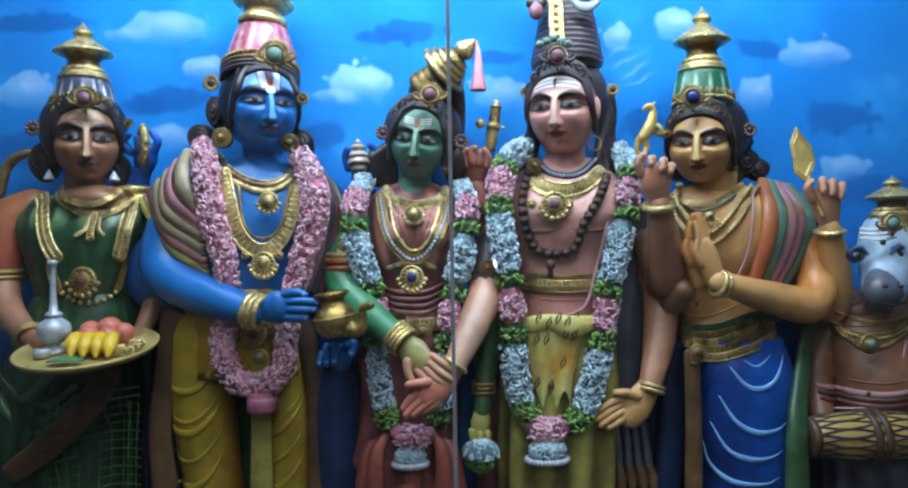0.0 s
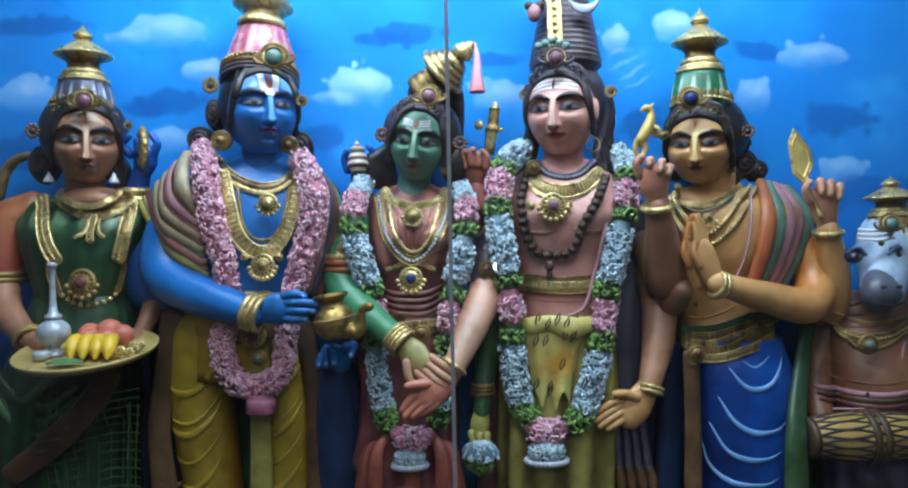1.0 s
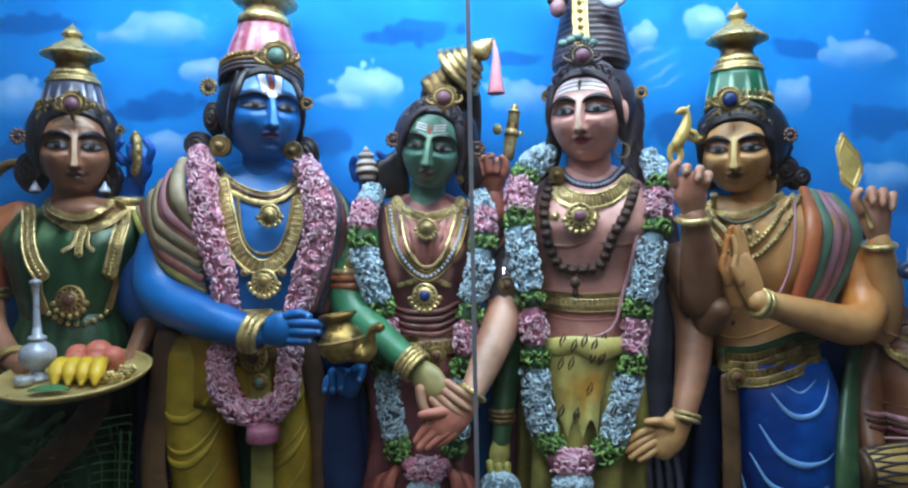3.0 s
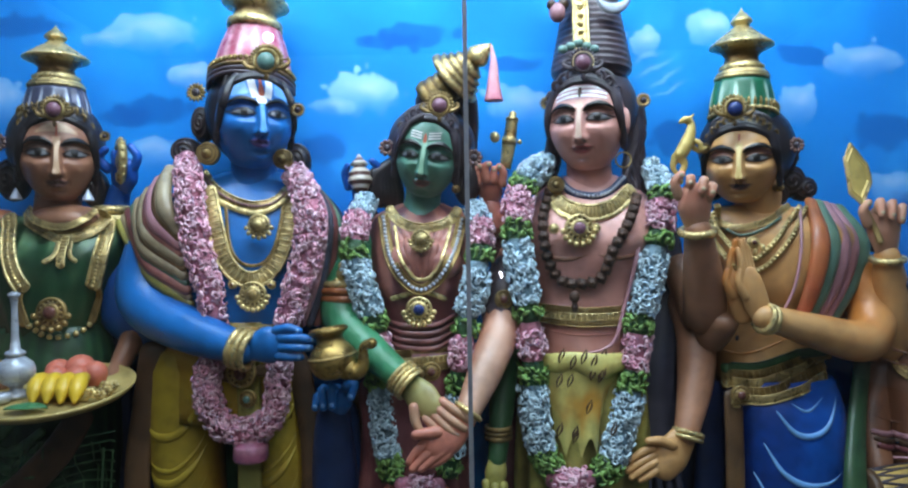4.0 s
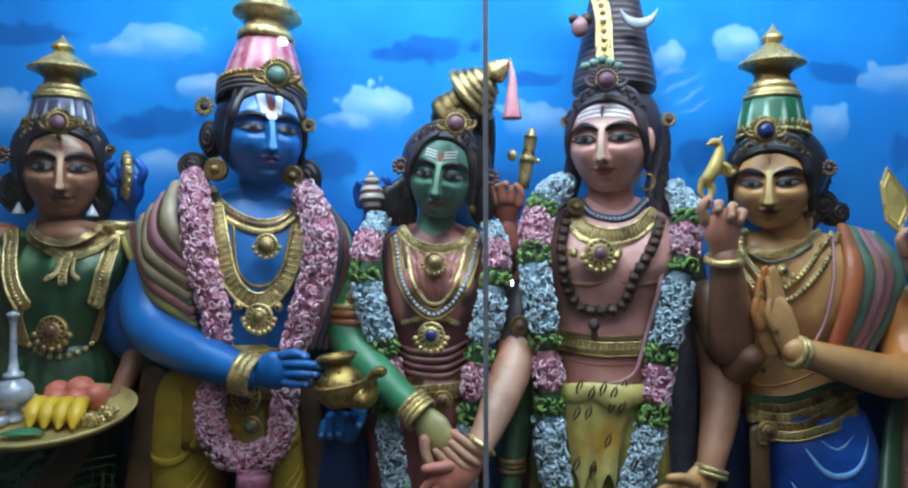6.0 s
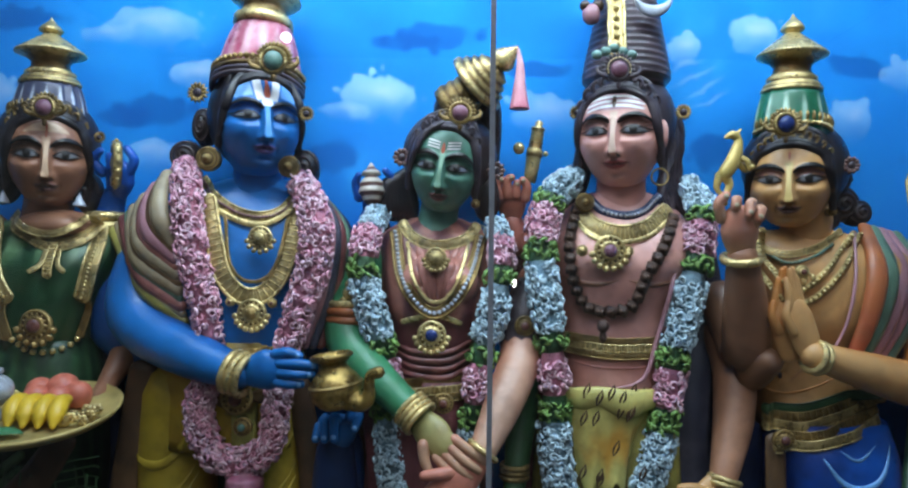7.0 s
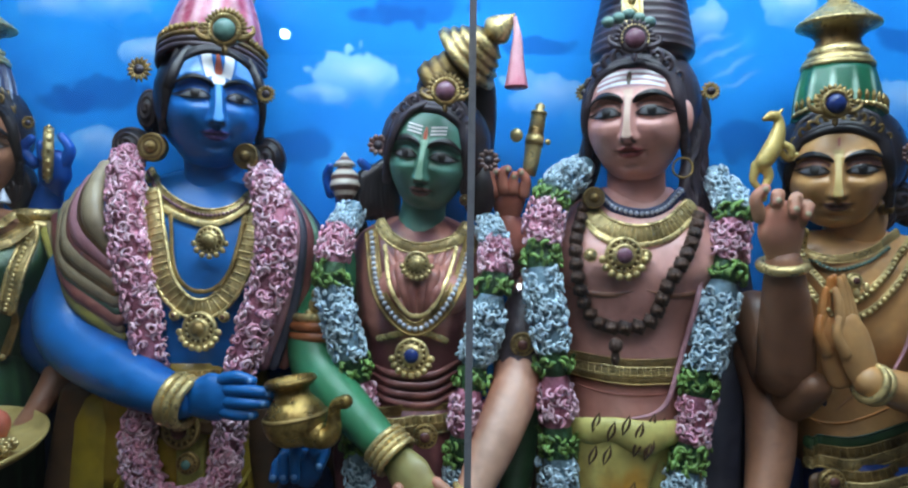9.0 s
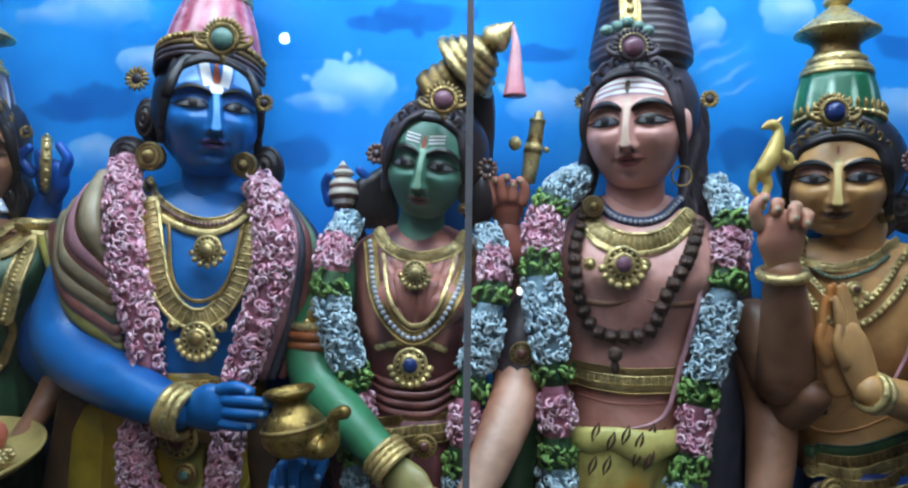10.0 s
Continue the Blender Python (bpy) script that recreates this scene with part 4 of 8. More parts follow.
    for i in range(7):
        c.tube([(-0.165 - 0.006 * i, 1.825, 1.735 - 0.004 * i, 0.018), (-0.178 - 0.008 * i, 1.835 - 0.002 * i, 1.690, 0.021), (-0.172 - 0.010 * i, 1.840 - 0.002 * i, 1.650 - 0.002 * i, 0.020), (-0.165 - 0.012 * i, 1.845, 1.622, 0.010)], HAIR, 9, 5, 0.8, (0.0, 0.4))
    c.blob((0.006, 1.830, 1.680), (0.0354, 0.045, 0.0665), HAIR, 14, 10, tone=0.3)
    c.tube([(-0.071, 1.790, 1.867, 0.05), (-0.034, 1.800, 1.885, 0.044), (-0.002, 1.810, 1.887, 0.036), (0.010, 1.830, 1.826, 0.030), (0.008, 1.840, 1.746, 0.026)], HAIR, 16, 6, 0.9, (0.1, 0.3))
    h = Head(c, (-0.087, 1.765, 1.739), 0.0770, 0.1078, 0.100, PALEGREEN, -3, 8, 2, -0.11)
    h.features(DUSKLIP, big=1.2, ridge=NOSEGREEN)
    for s in (-1, 1):
        for i in range(3):
            h.stroke([(s * 0.10, 0.21 + 0.06 * i, 0.016), (s * 0.46, 0.26 + 0.06 * i, 0.016)], WHITE, 0.0014)
    h.stroke([(0, 0.12, 0.04), (0, 0.22, 0.05), (0, 0.33, 0.02)], REDMARK, 0.0016)
    h.bands(BROWNHAIR, 7, 0.64)
    h.crest(BROWNHAIR, 0.88, 0.011, 9, 0.022)
    for i in range(7):
        h.ridge([(-0.95, -0.25 + 0.0 * i), (-0.90 + 0.05 * i, 0.15 + 0.05 * i), (-0.62 + 0.08 * i, 0.48 + 0.05 * i), (-0.25 + 0.05 * i, 0.68 + 0.03 * i)], BROWNHAIR, 0.006, lift=0.012)
    STATUES.append(c)
    return c.make("statue", "painted plaster statue of a green-skinned lady in maroon and red", "statue", "relief statues")


# ---- statue: rose-skinned figure with tall coiled hair ----
def rose_figure():
    c = Clay()
    # T: airbrushed shading, deeper at the sides and low on the belly
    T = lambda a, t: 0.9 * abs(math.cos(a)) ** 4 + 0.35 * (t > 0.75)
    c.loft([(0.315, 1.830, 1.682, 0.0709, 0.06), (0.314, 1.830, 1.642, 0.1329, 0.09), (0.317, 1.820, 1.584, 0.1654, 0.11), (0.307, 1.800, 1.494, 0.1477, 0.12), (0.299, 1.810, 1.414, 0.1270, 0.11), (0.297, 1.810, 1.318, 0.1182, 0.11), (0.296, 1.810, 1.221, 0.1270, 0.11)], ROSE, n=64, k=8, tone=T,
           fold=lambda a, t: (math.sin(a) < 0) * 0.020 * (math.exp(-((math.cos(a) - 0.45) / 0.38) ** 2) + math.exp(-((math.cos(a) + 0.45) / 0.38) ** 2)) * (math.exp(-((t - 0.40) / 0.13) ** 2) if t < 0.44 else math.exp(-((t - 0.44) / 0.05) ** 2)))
    for s in (-1, 1):
        strip(c, lay(c, [(0.292 + s * 0.012, 1.69, 1.487, 0.001), (0.292 + s * 0.05, 1.69, 1.478, 0.005), (0.292 + s * 0.09, 1.70, 1.482, 0.005), (0.292 + s * 0.122, 1.73, 1.492, 0.001)]), BROWNSKIN, 8, 2, 0.6)
    for z, w in ((1.352, 0.10), (1.300, 0.105)):
        strip(c, lay(c, [(0.288 - w, 1.73, z + 0.01, 0.001), (0.288 - 0.04, 1.69, z, 0.0025), (0.288 + 0.04, 1.69, z, 0.0025), (0.288 + w, 1.73, z + 0.01, 0.001)]), ROSE, 8, 2, 0.7, 0, (0.6, 0.6))
    # olive darkens in step with the pleats, shade laid in the valleys
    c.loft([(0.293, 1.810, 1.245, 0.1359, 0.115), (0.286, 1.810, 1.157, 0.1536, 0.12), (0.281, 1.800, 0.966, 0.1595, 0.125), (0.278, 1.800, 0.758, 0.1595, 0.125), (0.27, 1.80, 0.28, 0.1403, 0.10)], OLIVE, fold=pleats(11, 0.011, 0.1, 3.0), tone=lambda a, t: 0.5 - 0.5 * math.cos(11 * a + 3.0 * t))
    # tiger cloth: rolled top and the hanging front with a ragged hem
    strip(c, [(0.177, 1.710, 1.238, 0.018), (0.208, 1.685, 1.238, 0.024), (0.243, 1.672, 1.245, 0.021), (0.295, 1.670, 1.232, 0.030), (0.334, 1.680, 1.236, 0.024), (0.383, 1.710, 1.239, 0.018)], TIGER, 16, 8, 0.5, 0, (0.0, 0.2))
    rows, tn = [], []
    for i in range(15):
        t = i / 14
        w = 0.088 - 0.012 * t
        row = []
        for j in range(25):
            s = j / 12 - 1
            x = 0.268 + s * w * (1 - 0.2 * t) - 0.006 * t
            z = 1.235 - t * (0.215 - 0.05 * abs(math.sin(5.2 * s + 0.4)) - 0.05 * (s > 0.55))
            row.append((x, 1.668 + 0.03 * s * s + 0.007 * math.sin(7 * s + 3 * t) * t, z))
        rows.append(row)
        tn.append([0.75 * math.exp(-((t - 0.5) / 0.28) ** 2) * (1 - abs(j / 12 - 1) * 0.5) for j in range(25)])
    c.grid(rows, TIGER, tones=tn, flip=True)
    rng = random.Random(5)
    for i in range(17):
        x, z = 0.205 + 0.125 * rng.random(), 1.24 - 0.17 * rng.random()
        if i < 7:
            x, z = 0.19 + 0.024 * i, 1.245 + 0.012 * (i % 2)
        y = (1.660 if i >= 7 else 1.654 + 8 * (x - 0.262) ** 2)
        for q in (-1, 1):
            c.tube([(x + 0.006, y - 0.002, z + 0.017, 0.0006), (x + q * 0.005, y - 0.003, z, 0.0024), (x - 0.006, y - 0.002, z - 0.017, 0.0006)], EARTH, 6, 4, 0.5)
    c.tube([(0.238, 1.710, 1.021, 0.03), (0.241, 1.710, 0.960, 0.03), (0.243, 1.720, 0.789, 0.02)], EARTH, 10, 4, 0.5)
    # dark shawl hanging behind the arm
    strip(c, [(0.493, 1.830, 1.606, 0.03), (0.515, 1.830, 1.443, 0.034), (0.478, 1.800, 1.219, 0.036), (0.472, 1.790, 1.029, 0.04), (0.489, 1.780, 0.762, 0.05)], SLATE, 12, 6, 0.4, 4, (0.1, 0.5))
    for i in range(4):
        strip(c, [(0.42 + 0.02 * i, 1.75, 1.03, 0.006), (0.43 + 0.024 * i, 1.745, 0.93, 0.008), (0.435 + 0.026 * i, 1.745, 0.80, 0.008)], SLATE, 8, 5, 0.8, 0, (0.6, 1))
    # two dark strips added far back, one in each gap beside the figure
    strip(c, [(0.093, 1.880, 1.601, 0.035), (0.110, 1.880, 1.400, 0.045), (0.102, 1.880, 1.149, 0.045), (0.097, 1.860, 0.722, 0.05)], MAROON, 12, 6, 0.4, 3, (0, 0.2))
    strip(c, [(0.572, 1.870, 1.242, 0.06), (0.601, 1.870, 0.975, 0.07), (0.593, 1.860, 0.696, 0.07)], NAVY, 12, 6, 0.4, 4, (0, 0.4))
    # front arm that lays its hand on the bride's
    c.tube([(0.125, 1.800, 1.481, 0.045), (0.092, 1.770, 1.411, 0.046), (0.080, 1.720, 1.320, 0.045), (0.042, 1.640, 1.239, 0.040), (-0.004, 1.575, 1.154, 0.027)], ROSEPALE, 24, 7, 0.95, (0.9, 0.0), rim=0.5)
    hand(c, (0.000, 1.575, 1.157), (-0.050, 1.560, 1.108), [
        [(-0.084, 1.555, 1.104), (-0.111, 1.550, 1.081), (-0.127, 1.548, 1.060)], [(-0.072, 1.550, 1.091), (-0.100, 1.545, 1.068), (-0.120, 1.543, 1.047)],
        [(-0.059, 1.550, 1.080), (-0.084, 1.545, 1.062), (-0.103, 1.543, 1.047)], [(-0.045, 1.555, 1.076), (-0.065, 1.550, 1.061), (-0.081, 1.548, 1.053)]],
         PALM, 0.040, 0.5, 0.0115, [(-0.066, 1.550, 1.121), (-0.091, 1.540, 1.121), (-0.113, 1.538, 1.119)], (0.3, 0.0))
    # raised back arm and hand beside the head
    c.tube([(0.078, 1.860, 1.566, 0.035), (0.066, 1.855, 1.616, 0.028)], ROSE, 12, 4, 0.9, (0.9, 0.9))
    hand(c, (0.066, 1.850, 1.618), (0.066, 1.840, 1.660), [[(0.035, 1.820, 1.670), (0.030, 1.810, 1.701), (0.040, 1.805, 1.711)], [(0.054, 1.815, 1.677), (0.053, 1.805, 1.708), (0.062, 1.800, 1.715)], [(0.073, 1.815, 1.676), (0.075, 1.805, 1.704)], [(0.095, 1.820, 1.669), (0.098, 1.810, 1.695), (0.088, 1.805, 1.710)]], PALM, 0.034, 0.6, 0.0115, tones=(0.3, 0.0), nail=CREAM)
    # raised forearm, shade painted in, paler towards the lit wrist
    c.tube([(0.538, 1.800, 1.442, 0.045), (0.565, 1.740, 1.333, 0.050), (0.544, 1.680, 1.427, 0.045), (0.512, 1.620, 1.536, 0.030)], SHADEDSKIN, 20, 7, 0.95, (0.0, 0.6))
    hand(c, (0.511, 1.620, 1.541), (0.500, 1.605, 1.593), [[(0.464, 1.600, 1.614), (0.453, 1.590, 1.642), (0.466, 1.585, 1.658)], [(0.487, 1.595, 1.620), (0.484, 1.580, 1.651), (0.480, 1.575, 1.636)], [(0.507, 1.590, 1.615), (0.511, 1.575, 1.644), (0.504, 1.568, 1.621)], [(0.525, 1.595, 1.605), (0.534, 1.585, 1.634), (0.527, 1.578, 1.614)]], PALM, 0.038, 0.6, 0.0115, tones=(0.8, 0.3), nail=CREAM)
    # lowered arm with the open hand
    c.tube([(0.550, 1.800, 1.362, 0.05), (0.561, 1.780, 1.283, 0.047), (0.543, 1.740, 1.179, 0.042), (0.502, 1.690, 1.070, 0.028)], SHADEDSKIN, 20, 7, 0.95, (0.1, 1.0))
    hand(c, (0.506, 1.690, 1.079), (0.462, 1.680, 1.022), [
        [(0.422, 1.675, 1.027), (0.388, 1.672, 1.010), (0.361, 1.672, 0.993)], [(0.425, 1.672, 1.013), (0.394, 1.668, 0.996), (0.369, 1.668, 0.979)],
        [(0.436, 1.672, 1.000), (0.410, 1.668, 0.984), (0.389, 1.668, 0.973)], [(0.419, 1.675, 1.042), (0.392, 1.674, 1.032), (0.368, 1.674, 1.016)]],
         TAN, 0.042, 0.45, 0.0105, [(0.463, 1.670, 1.050), (0.435, 1.665, 1.062), (0.408, 1.665, 1.062)], (0, 0.15))
    # thread over the chest
    c.tube([(0.435, 1.750, 1.584, 0.004), (0.393, 1.685, 1.475, 0.005), (0.366, 1.690, 1.370, 0.005), (0.345, 1.690, 1.295, 0.005), (0.318, 1.688, 1.269, 0.004), (0.279, 1.690, 1.259, 0.002)], PALEPINK, 8, 7)
    # neck, head and hair
    # rose neck redder and darker below the jaw, chin shade in the tone
    c.tube([(0.309, 1.790, 1.725, 0.054), (0.311, 1.800, 1.670, 0.058), (0.313, 1.810, 1.636, 0.085)], ROSE, 20, 4, 1.0, (0.6, 0.2))
    c.blob((0.321, 1.800, 1.846), (0.1123, 0.09, 0.1182), BROWNHAIR, 24, 16)
    for i in range(11):
        f = i / 10
        lock = []
        for j in range(13 - i % 3):
            out = 0.016 * math.sin(math.pi * min(1.0, j / 7)) + 0.0050 * max(0, j - 6) * (0.4 + f)
            lock.append((0.392 + 0.040 * f + out + 0.008 * math.sin(1.15 * j + 1.3 * i), 1.775 + 0.040 * f - 0.002 * max(0, j - 6) + 0.005 * math.cos(1.1 * j + i), 1.866 - 0.022 * j - 0.004 * (i % 3), 0.0130 - 0.0005 * j))
        c.tube(lock, BROWNHAIR, 8, 4, 0.9, (0.0, 0.5))
    c.tube([(0.235, 1.820, 1.804, 0.02), (0.223, 1.830, 1.725, 0.025), (0.193, 1.830, 1.660, 0.03)], BROWNHAIR, 12, 5, 0.8)
    h = Head(c, (0.302, 1.760, 1.807), 0.0900, 0.1182, 0.112, ROSE, -21, 0, 1, -0.03)
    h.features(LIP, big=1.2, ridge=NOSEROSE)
    h.ears()
    h.stroke([(-0.62, 0.40, 0.09), (-0.3, 0.46, 0.15), (0, 0.47, 0.16), (0.3, 0.46, 0.15), (0.62, 0.40, 0.09)], PALEPINK, 0.0008)
    for i in range(3):
        h.stroke([(-0.66, 0.32 + 0.09 * i, 0.02), (-0.3, 0.37 + 0.09 * i, 0.026), (0, 0.38 + 0.09 * i, 0.026), (0.3, 0.37 + 0.09 * i, 0.026), (0.66, 0.32 + 0.09 * i, 0.02)], WHITE, 0.0014)
    h.stroke([(0, 0.56, 0.03), (0, 0.45, 0.05), (0, 0.34, 0.02)], EARTH, 0.0020)
    h.bands(BROWNHAIR, 7, 0.66)
    h.crest(BROWNHAIR, 0.90, 0.015, 9, 0.022)
    # tall coil: stacked rolls, groove shade put into the tone
    prof = []
    for i in range(60):
        z = 0.30 * i / 59
        r = 0.104 - 0.19 * z - 0.03 * max(0.0, 1 - z / 0.035) ** 2
        prof.append((r * (1 + 0.06 * abs(math.sin(i * math.pi / 3)) - 0.03), z))
    c.lathe(Matrix.Translation((0.320, 1.800, 1.914)) @ Euler((0, radians(0.5), 0)).to_matrix().to_4x4(), prof, BROWNHAIR, 36, 1, 0, 0, [abs(math.sin(i * math.pi / 3)) for i in range(60)])
    STATUES.append(c)
    return c.make("statue", "rose-skinned painted plaster statue with tall coiled hair and tiger cloth", "statue", "relief statues")


# ---- statue: golden-skinned figure with joined palms ----
def praying_figure():
    c = Clay()
    # belly toned brown for the forearm's shadow; sides airbrushed darker
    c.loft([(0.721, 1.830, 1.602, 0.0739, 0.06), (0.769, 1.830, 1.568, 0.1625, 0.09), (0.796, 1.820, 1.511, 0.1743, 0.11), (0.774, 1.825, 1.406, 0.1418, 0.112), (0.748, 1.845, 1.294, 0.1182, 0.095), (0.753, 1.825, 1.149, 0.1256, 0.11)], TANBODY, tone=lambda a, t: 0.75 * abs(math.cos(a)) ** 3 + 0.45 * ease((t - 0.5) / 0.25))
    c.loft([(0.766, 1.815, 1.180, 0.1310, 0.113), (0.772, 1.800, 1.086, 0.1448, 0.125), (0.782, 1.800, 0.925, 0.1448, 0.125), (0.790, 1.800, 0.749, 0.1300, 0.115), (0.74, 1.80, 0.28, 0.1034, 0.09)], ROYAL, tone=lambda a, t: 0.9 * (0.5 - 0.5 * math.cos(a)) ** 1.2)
    for p in ([(0.711, 1.700, 1.118, 0.002), (0.742, 1.690, 1.075, 0.006), (0.777, 1.680, 1.063, 0.0075), (0.821, 1.690, 1.081, 0.006), (0.861, 1.720, 1.143, 0.002)],
              [(0.745, 1.700, 1.136, 0.001), (0.778, 1.690, 1.119, 0.004), (0.821, 1.700, 1.147, 0.001)],
              [(0.683, 1.700, 1.043, 0.002), (0.720, 1.690, 0.980, 0.006), (0.770, 1.680, 0.951, 0.008), (0.825, 1.690, 0.956, 0.004), (0.858, 1.720, 0.977, 0.001)],
              [(0.666, 1.700, 0.971, 0.002), (0.703, 1.690, 0.904, 0.006), (0.754, 1.680, 0.881, 0.008), (0.804, 1.690, 0.884, 0.004), (0.841, 1.720, 0.901, 0.001)],
              [(0.653, 1.700, 0.918, 0.002), (0.672, 1.690, 0.856, 0.006), (0.716, 1.680, 0.819, 0.008), (0.792, 1.690, 0.815, 0.004), (0.833, 1.720, 0.832, 0.001)]):
        strip(c, lay(c, p), SKYLINE, 10, 2, 0.5)
    strip(c, [(0.620, 1.710, 1.152, 0.022), (0.618, 1.700, 0.987, 0.022), (0.615, 1.700, 0.790, 0.024)], EARTH, 12, 5, 0.4, 0, (0.3, 0.8))
    strip(c, [(0.594, 1.790, 1.154, 0.03), (0.590, 1.790, 0.963, 0.036), (0.571, 1.790, 0.757, 0.036)], NAVY, 12, 5, 0.5, 3, (0, 0.7))
    strip(c, [(0.969, 1.780, 1.237, 0.02), (0.902, 1.700, 1.103, 0.022), (0.845, 1.620, 0.975, 0.026), (0.842, 1.620, 0.817, 0.03)], LEAFGREEN, 18, 6, 0.5, 3, (0.1, 0.6))
    # added dark strip in the gap towards the drummer
    strip(c, [(1.018, 1.840, 1.205, 0.02), (0.992, 1.830, 0.978, 0.03), (0.966, 1.830, 0.734, 0.04)], DARKGREEN, 12, 5, 0.5, 2)
    # shawl on the shoulder
    for i, (mat, w) in enumerate(((ORANGE, 0.022), (SAGE, 0.023), (PALEPINK, 0.024), (PALEPINK, 0.022), (SAGE, 0.026))):
        f = i / 4
        p0 = np.array((0.846, 1.775, 1.607)) * (1 - f) + np.array((0.925, 1.800, 1.588)) * f
        p1 = np.array((0.827, 1.700, 1.513)) * (1 - f) + np.array((0.961, 1.775, 1.506)) * f
        p2 = np.array((0.805, 1.695, 1.407)) * (1 - f) + np.array((0.933, 1.760, 1.420)) * f
        p3 = np.array((0.765, 1.705, 1.302)) * (1 - f) + np.array((0.874, 1.740, 1.328)) * f
        c.tube([(*p0, w * 0.7), (*p1, w), (*p2, w * 0.9), (*p3, w * 0.6)], mat, 12, 7, 0.6, (0, 0.7))
    strip(c, lay(c, [(0.629, 1.730, 1.248, 0.001), (0.664, 1.700, 1.240, 0.0025), (0.720, 1.700, 1.257, 0.0025), (0.796, 1.740, 1.291, 0.001)]), TAN, 8, 2, 0.7, 0, (0.6, 0.6))
    strip(c, lay(c, [(0.738, 1.710, 1.363, 0.001), (0.718, 1.700, 1.318, 0.002), (0.675, 1.700, 1.266, 0.001)]), BROWNSKIN, 8, 2, 0.7)
    q = lay(c, [(0.660, 1.700, 1.277, 0.005), (0.663, 1.700, 1.274, 0.005)])[0]
    c.blob(q[:3], (0.006, 0.003, 0.007), BROWNHAIR, 10, 8)
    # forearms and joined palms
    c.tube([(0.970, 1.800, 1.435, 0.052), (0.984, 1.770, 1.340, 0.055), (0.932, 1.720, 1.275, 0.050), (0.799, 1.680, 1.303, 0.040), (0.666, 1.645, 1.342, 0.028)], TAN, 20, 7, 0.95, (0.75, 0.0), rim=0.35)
    for dx, dy, tn in ((0.0, 0.0, 0.05), (-0.020, 0.020, 0.35)):
        c.tube([(0.664 + dx * 1.6, 1.648 + dy, 1.340, 0.024), (0.648 + dx * 1.2, 1.644 + dy, 1.378, 0.029), (0.636 + dx, 1.644 + dy, 1.418, 0.028), (0.630 + dx, 1.646 + dy, 1.440, 0.022)], TAN, 16, 5, 0.42, (tn, tn + 0.2))
        for i, (ox, top) in enumerate(((-0.016, 1.494), (-0.005, 1.512), (0.005, 1.516), (0.015, 1.500))):
            c.tube([(0.633 + dx + ox, 1.644 + dy + 0.003 * i, 1.432, 0.0088), (0.628 + dx * 0.8 + ox * 0.8, 1.645 + dy + 0.003 * i, 1.468, 0.0084), (0.622 + dx * 0.4 + ox * 0.6, 1.650 + dy * 0.7, top, 0.0058)], TAN, 8, 4, 0.9, (tn, tn + 0.35))
        c.tube([(0.640 + dx - 0.020, 1.634 + dy, 1.388, 0.010), (0.630 + dx - 0.026, 1.630 + dy, 1.420, 0.009), (0.628 + dx - 0.020, 1.632 + dy, 1.446, 0.0065)], TAN, 8, 4, 0.9, (tn, tn + 0.3))
    c.tube([(0.584, 1.800, 1.345, 0.045), (0.580, 1.750, 1.286, 0.042), (0.593, 1.690, 1.321, 0.032)], SHADEDSKIN, 16, 5, 0.9)
    # raised arm
    c.tube([(0.992, 1.820, 1.305, 0.05), (1.026, 1.790, 1.258, 0.050), (1.020, 1.750, 1.356, 0.044), (0.987, 1.710, 1.472, 0.028)], TAN, 18, 7, 0.95, (0.5, 0.0), rim=0.55)
    hand(c, (0.987, 1.710, 1.477), (0.973, 1.700, 1.540), [[(0.931, 1.690, 1.548), (0.914, 1.680, 1.578), (0.924, 1.675, 1.596)], [(0.953, 1.685, 1.577), (0.951, 1.675, 1.599), (0.949, 1.667, 1.568)], [(0.977, 1.685, 1.575), (0.976, 1.672, 1.595), (0.971, 1.665, 1.562)], [(1.001, 1.690, 1.562), (1.004, 1.680, 1.586), (0.996, 1.672, 1.553)]], PALM, 0.038, 0.6, 0.0115, None, (0.7, 0.5), nail=CREAM)
    c.tube([(0.799, 1.735, 1.595, 0.003), (0.779, 1.695, 1.498, 0.0035), (0.760, 1.690, 1.408, 0.0035), (0.732, 1.690, 1.348, 0.003)], PALEPINK, 8, 6)
    c.tube([(0.730, 1.790, 1.630, 0.05), (0.727, 1.800, 1.596, 0.055), (0.741, 1.820, 1.560, 0.08)], TAN, 18, 4, 1.0, (0.2, 0.2))
    c.blob((0.706, 1.805, 1.745), (0.117, 0.09, 0.112), HAIR, 24, 16)
    for q, r in (((0.810, 1.820, 1.661), 0.042), ((0.849, 1.820, 1.641), 0.030), ((0.791, 1.810, 1.715), 0.040), ((0.777, 1.820, 1.632), 0.036), ((0.629, 1.830, 1.643), 0.026)):
        bun(c, q, r, r)
    h = Head(c, (0.674, 1.760, 1.714), 0.0850, 0.1078, 0.105, TAN, -27, 1, 6, 0.0)
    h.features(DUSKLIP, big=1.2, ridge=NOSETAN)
    h.stroke([(0, 0.5, 0.03), (0, 0.36, 0.02)], REDMARK, 0.0016)
    h.bands(HAIR, 7, 0.62)
    h.crest(OLDGOLD, 0.88, 0.010, 11, 0.022)
    STATUES.append(c)
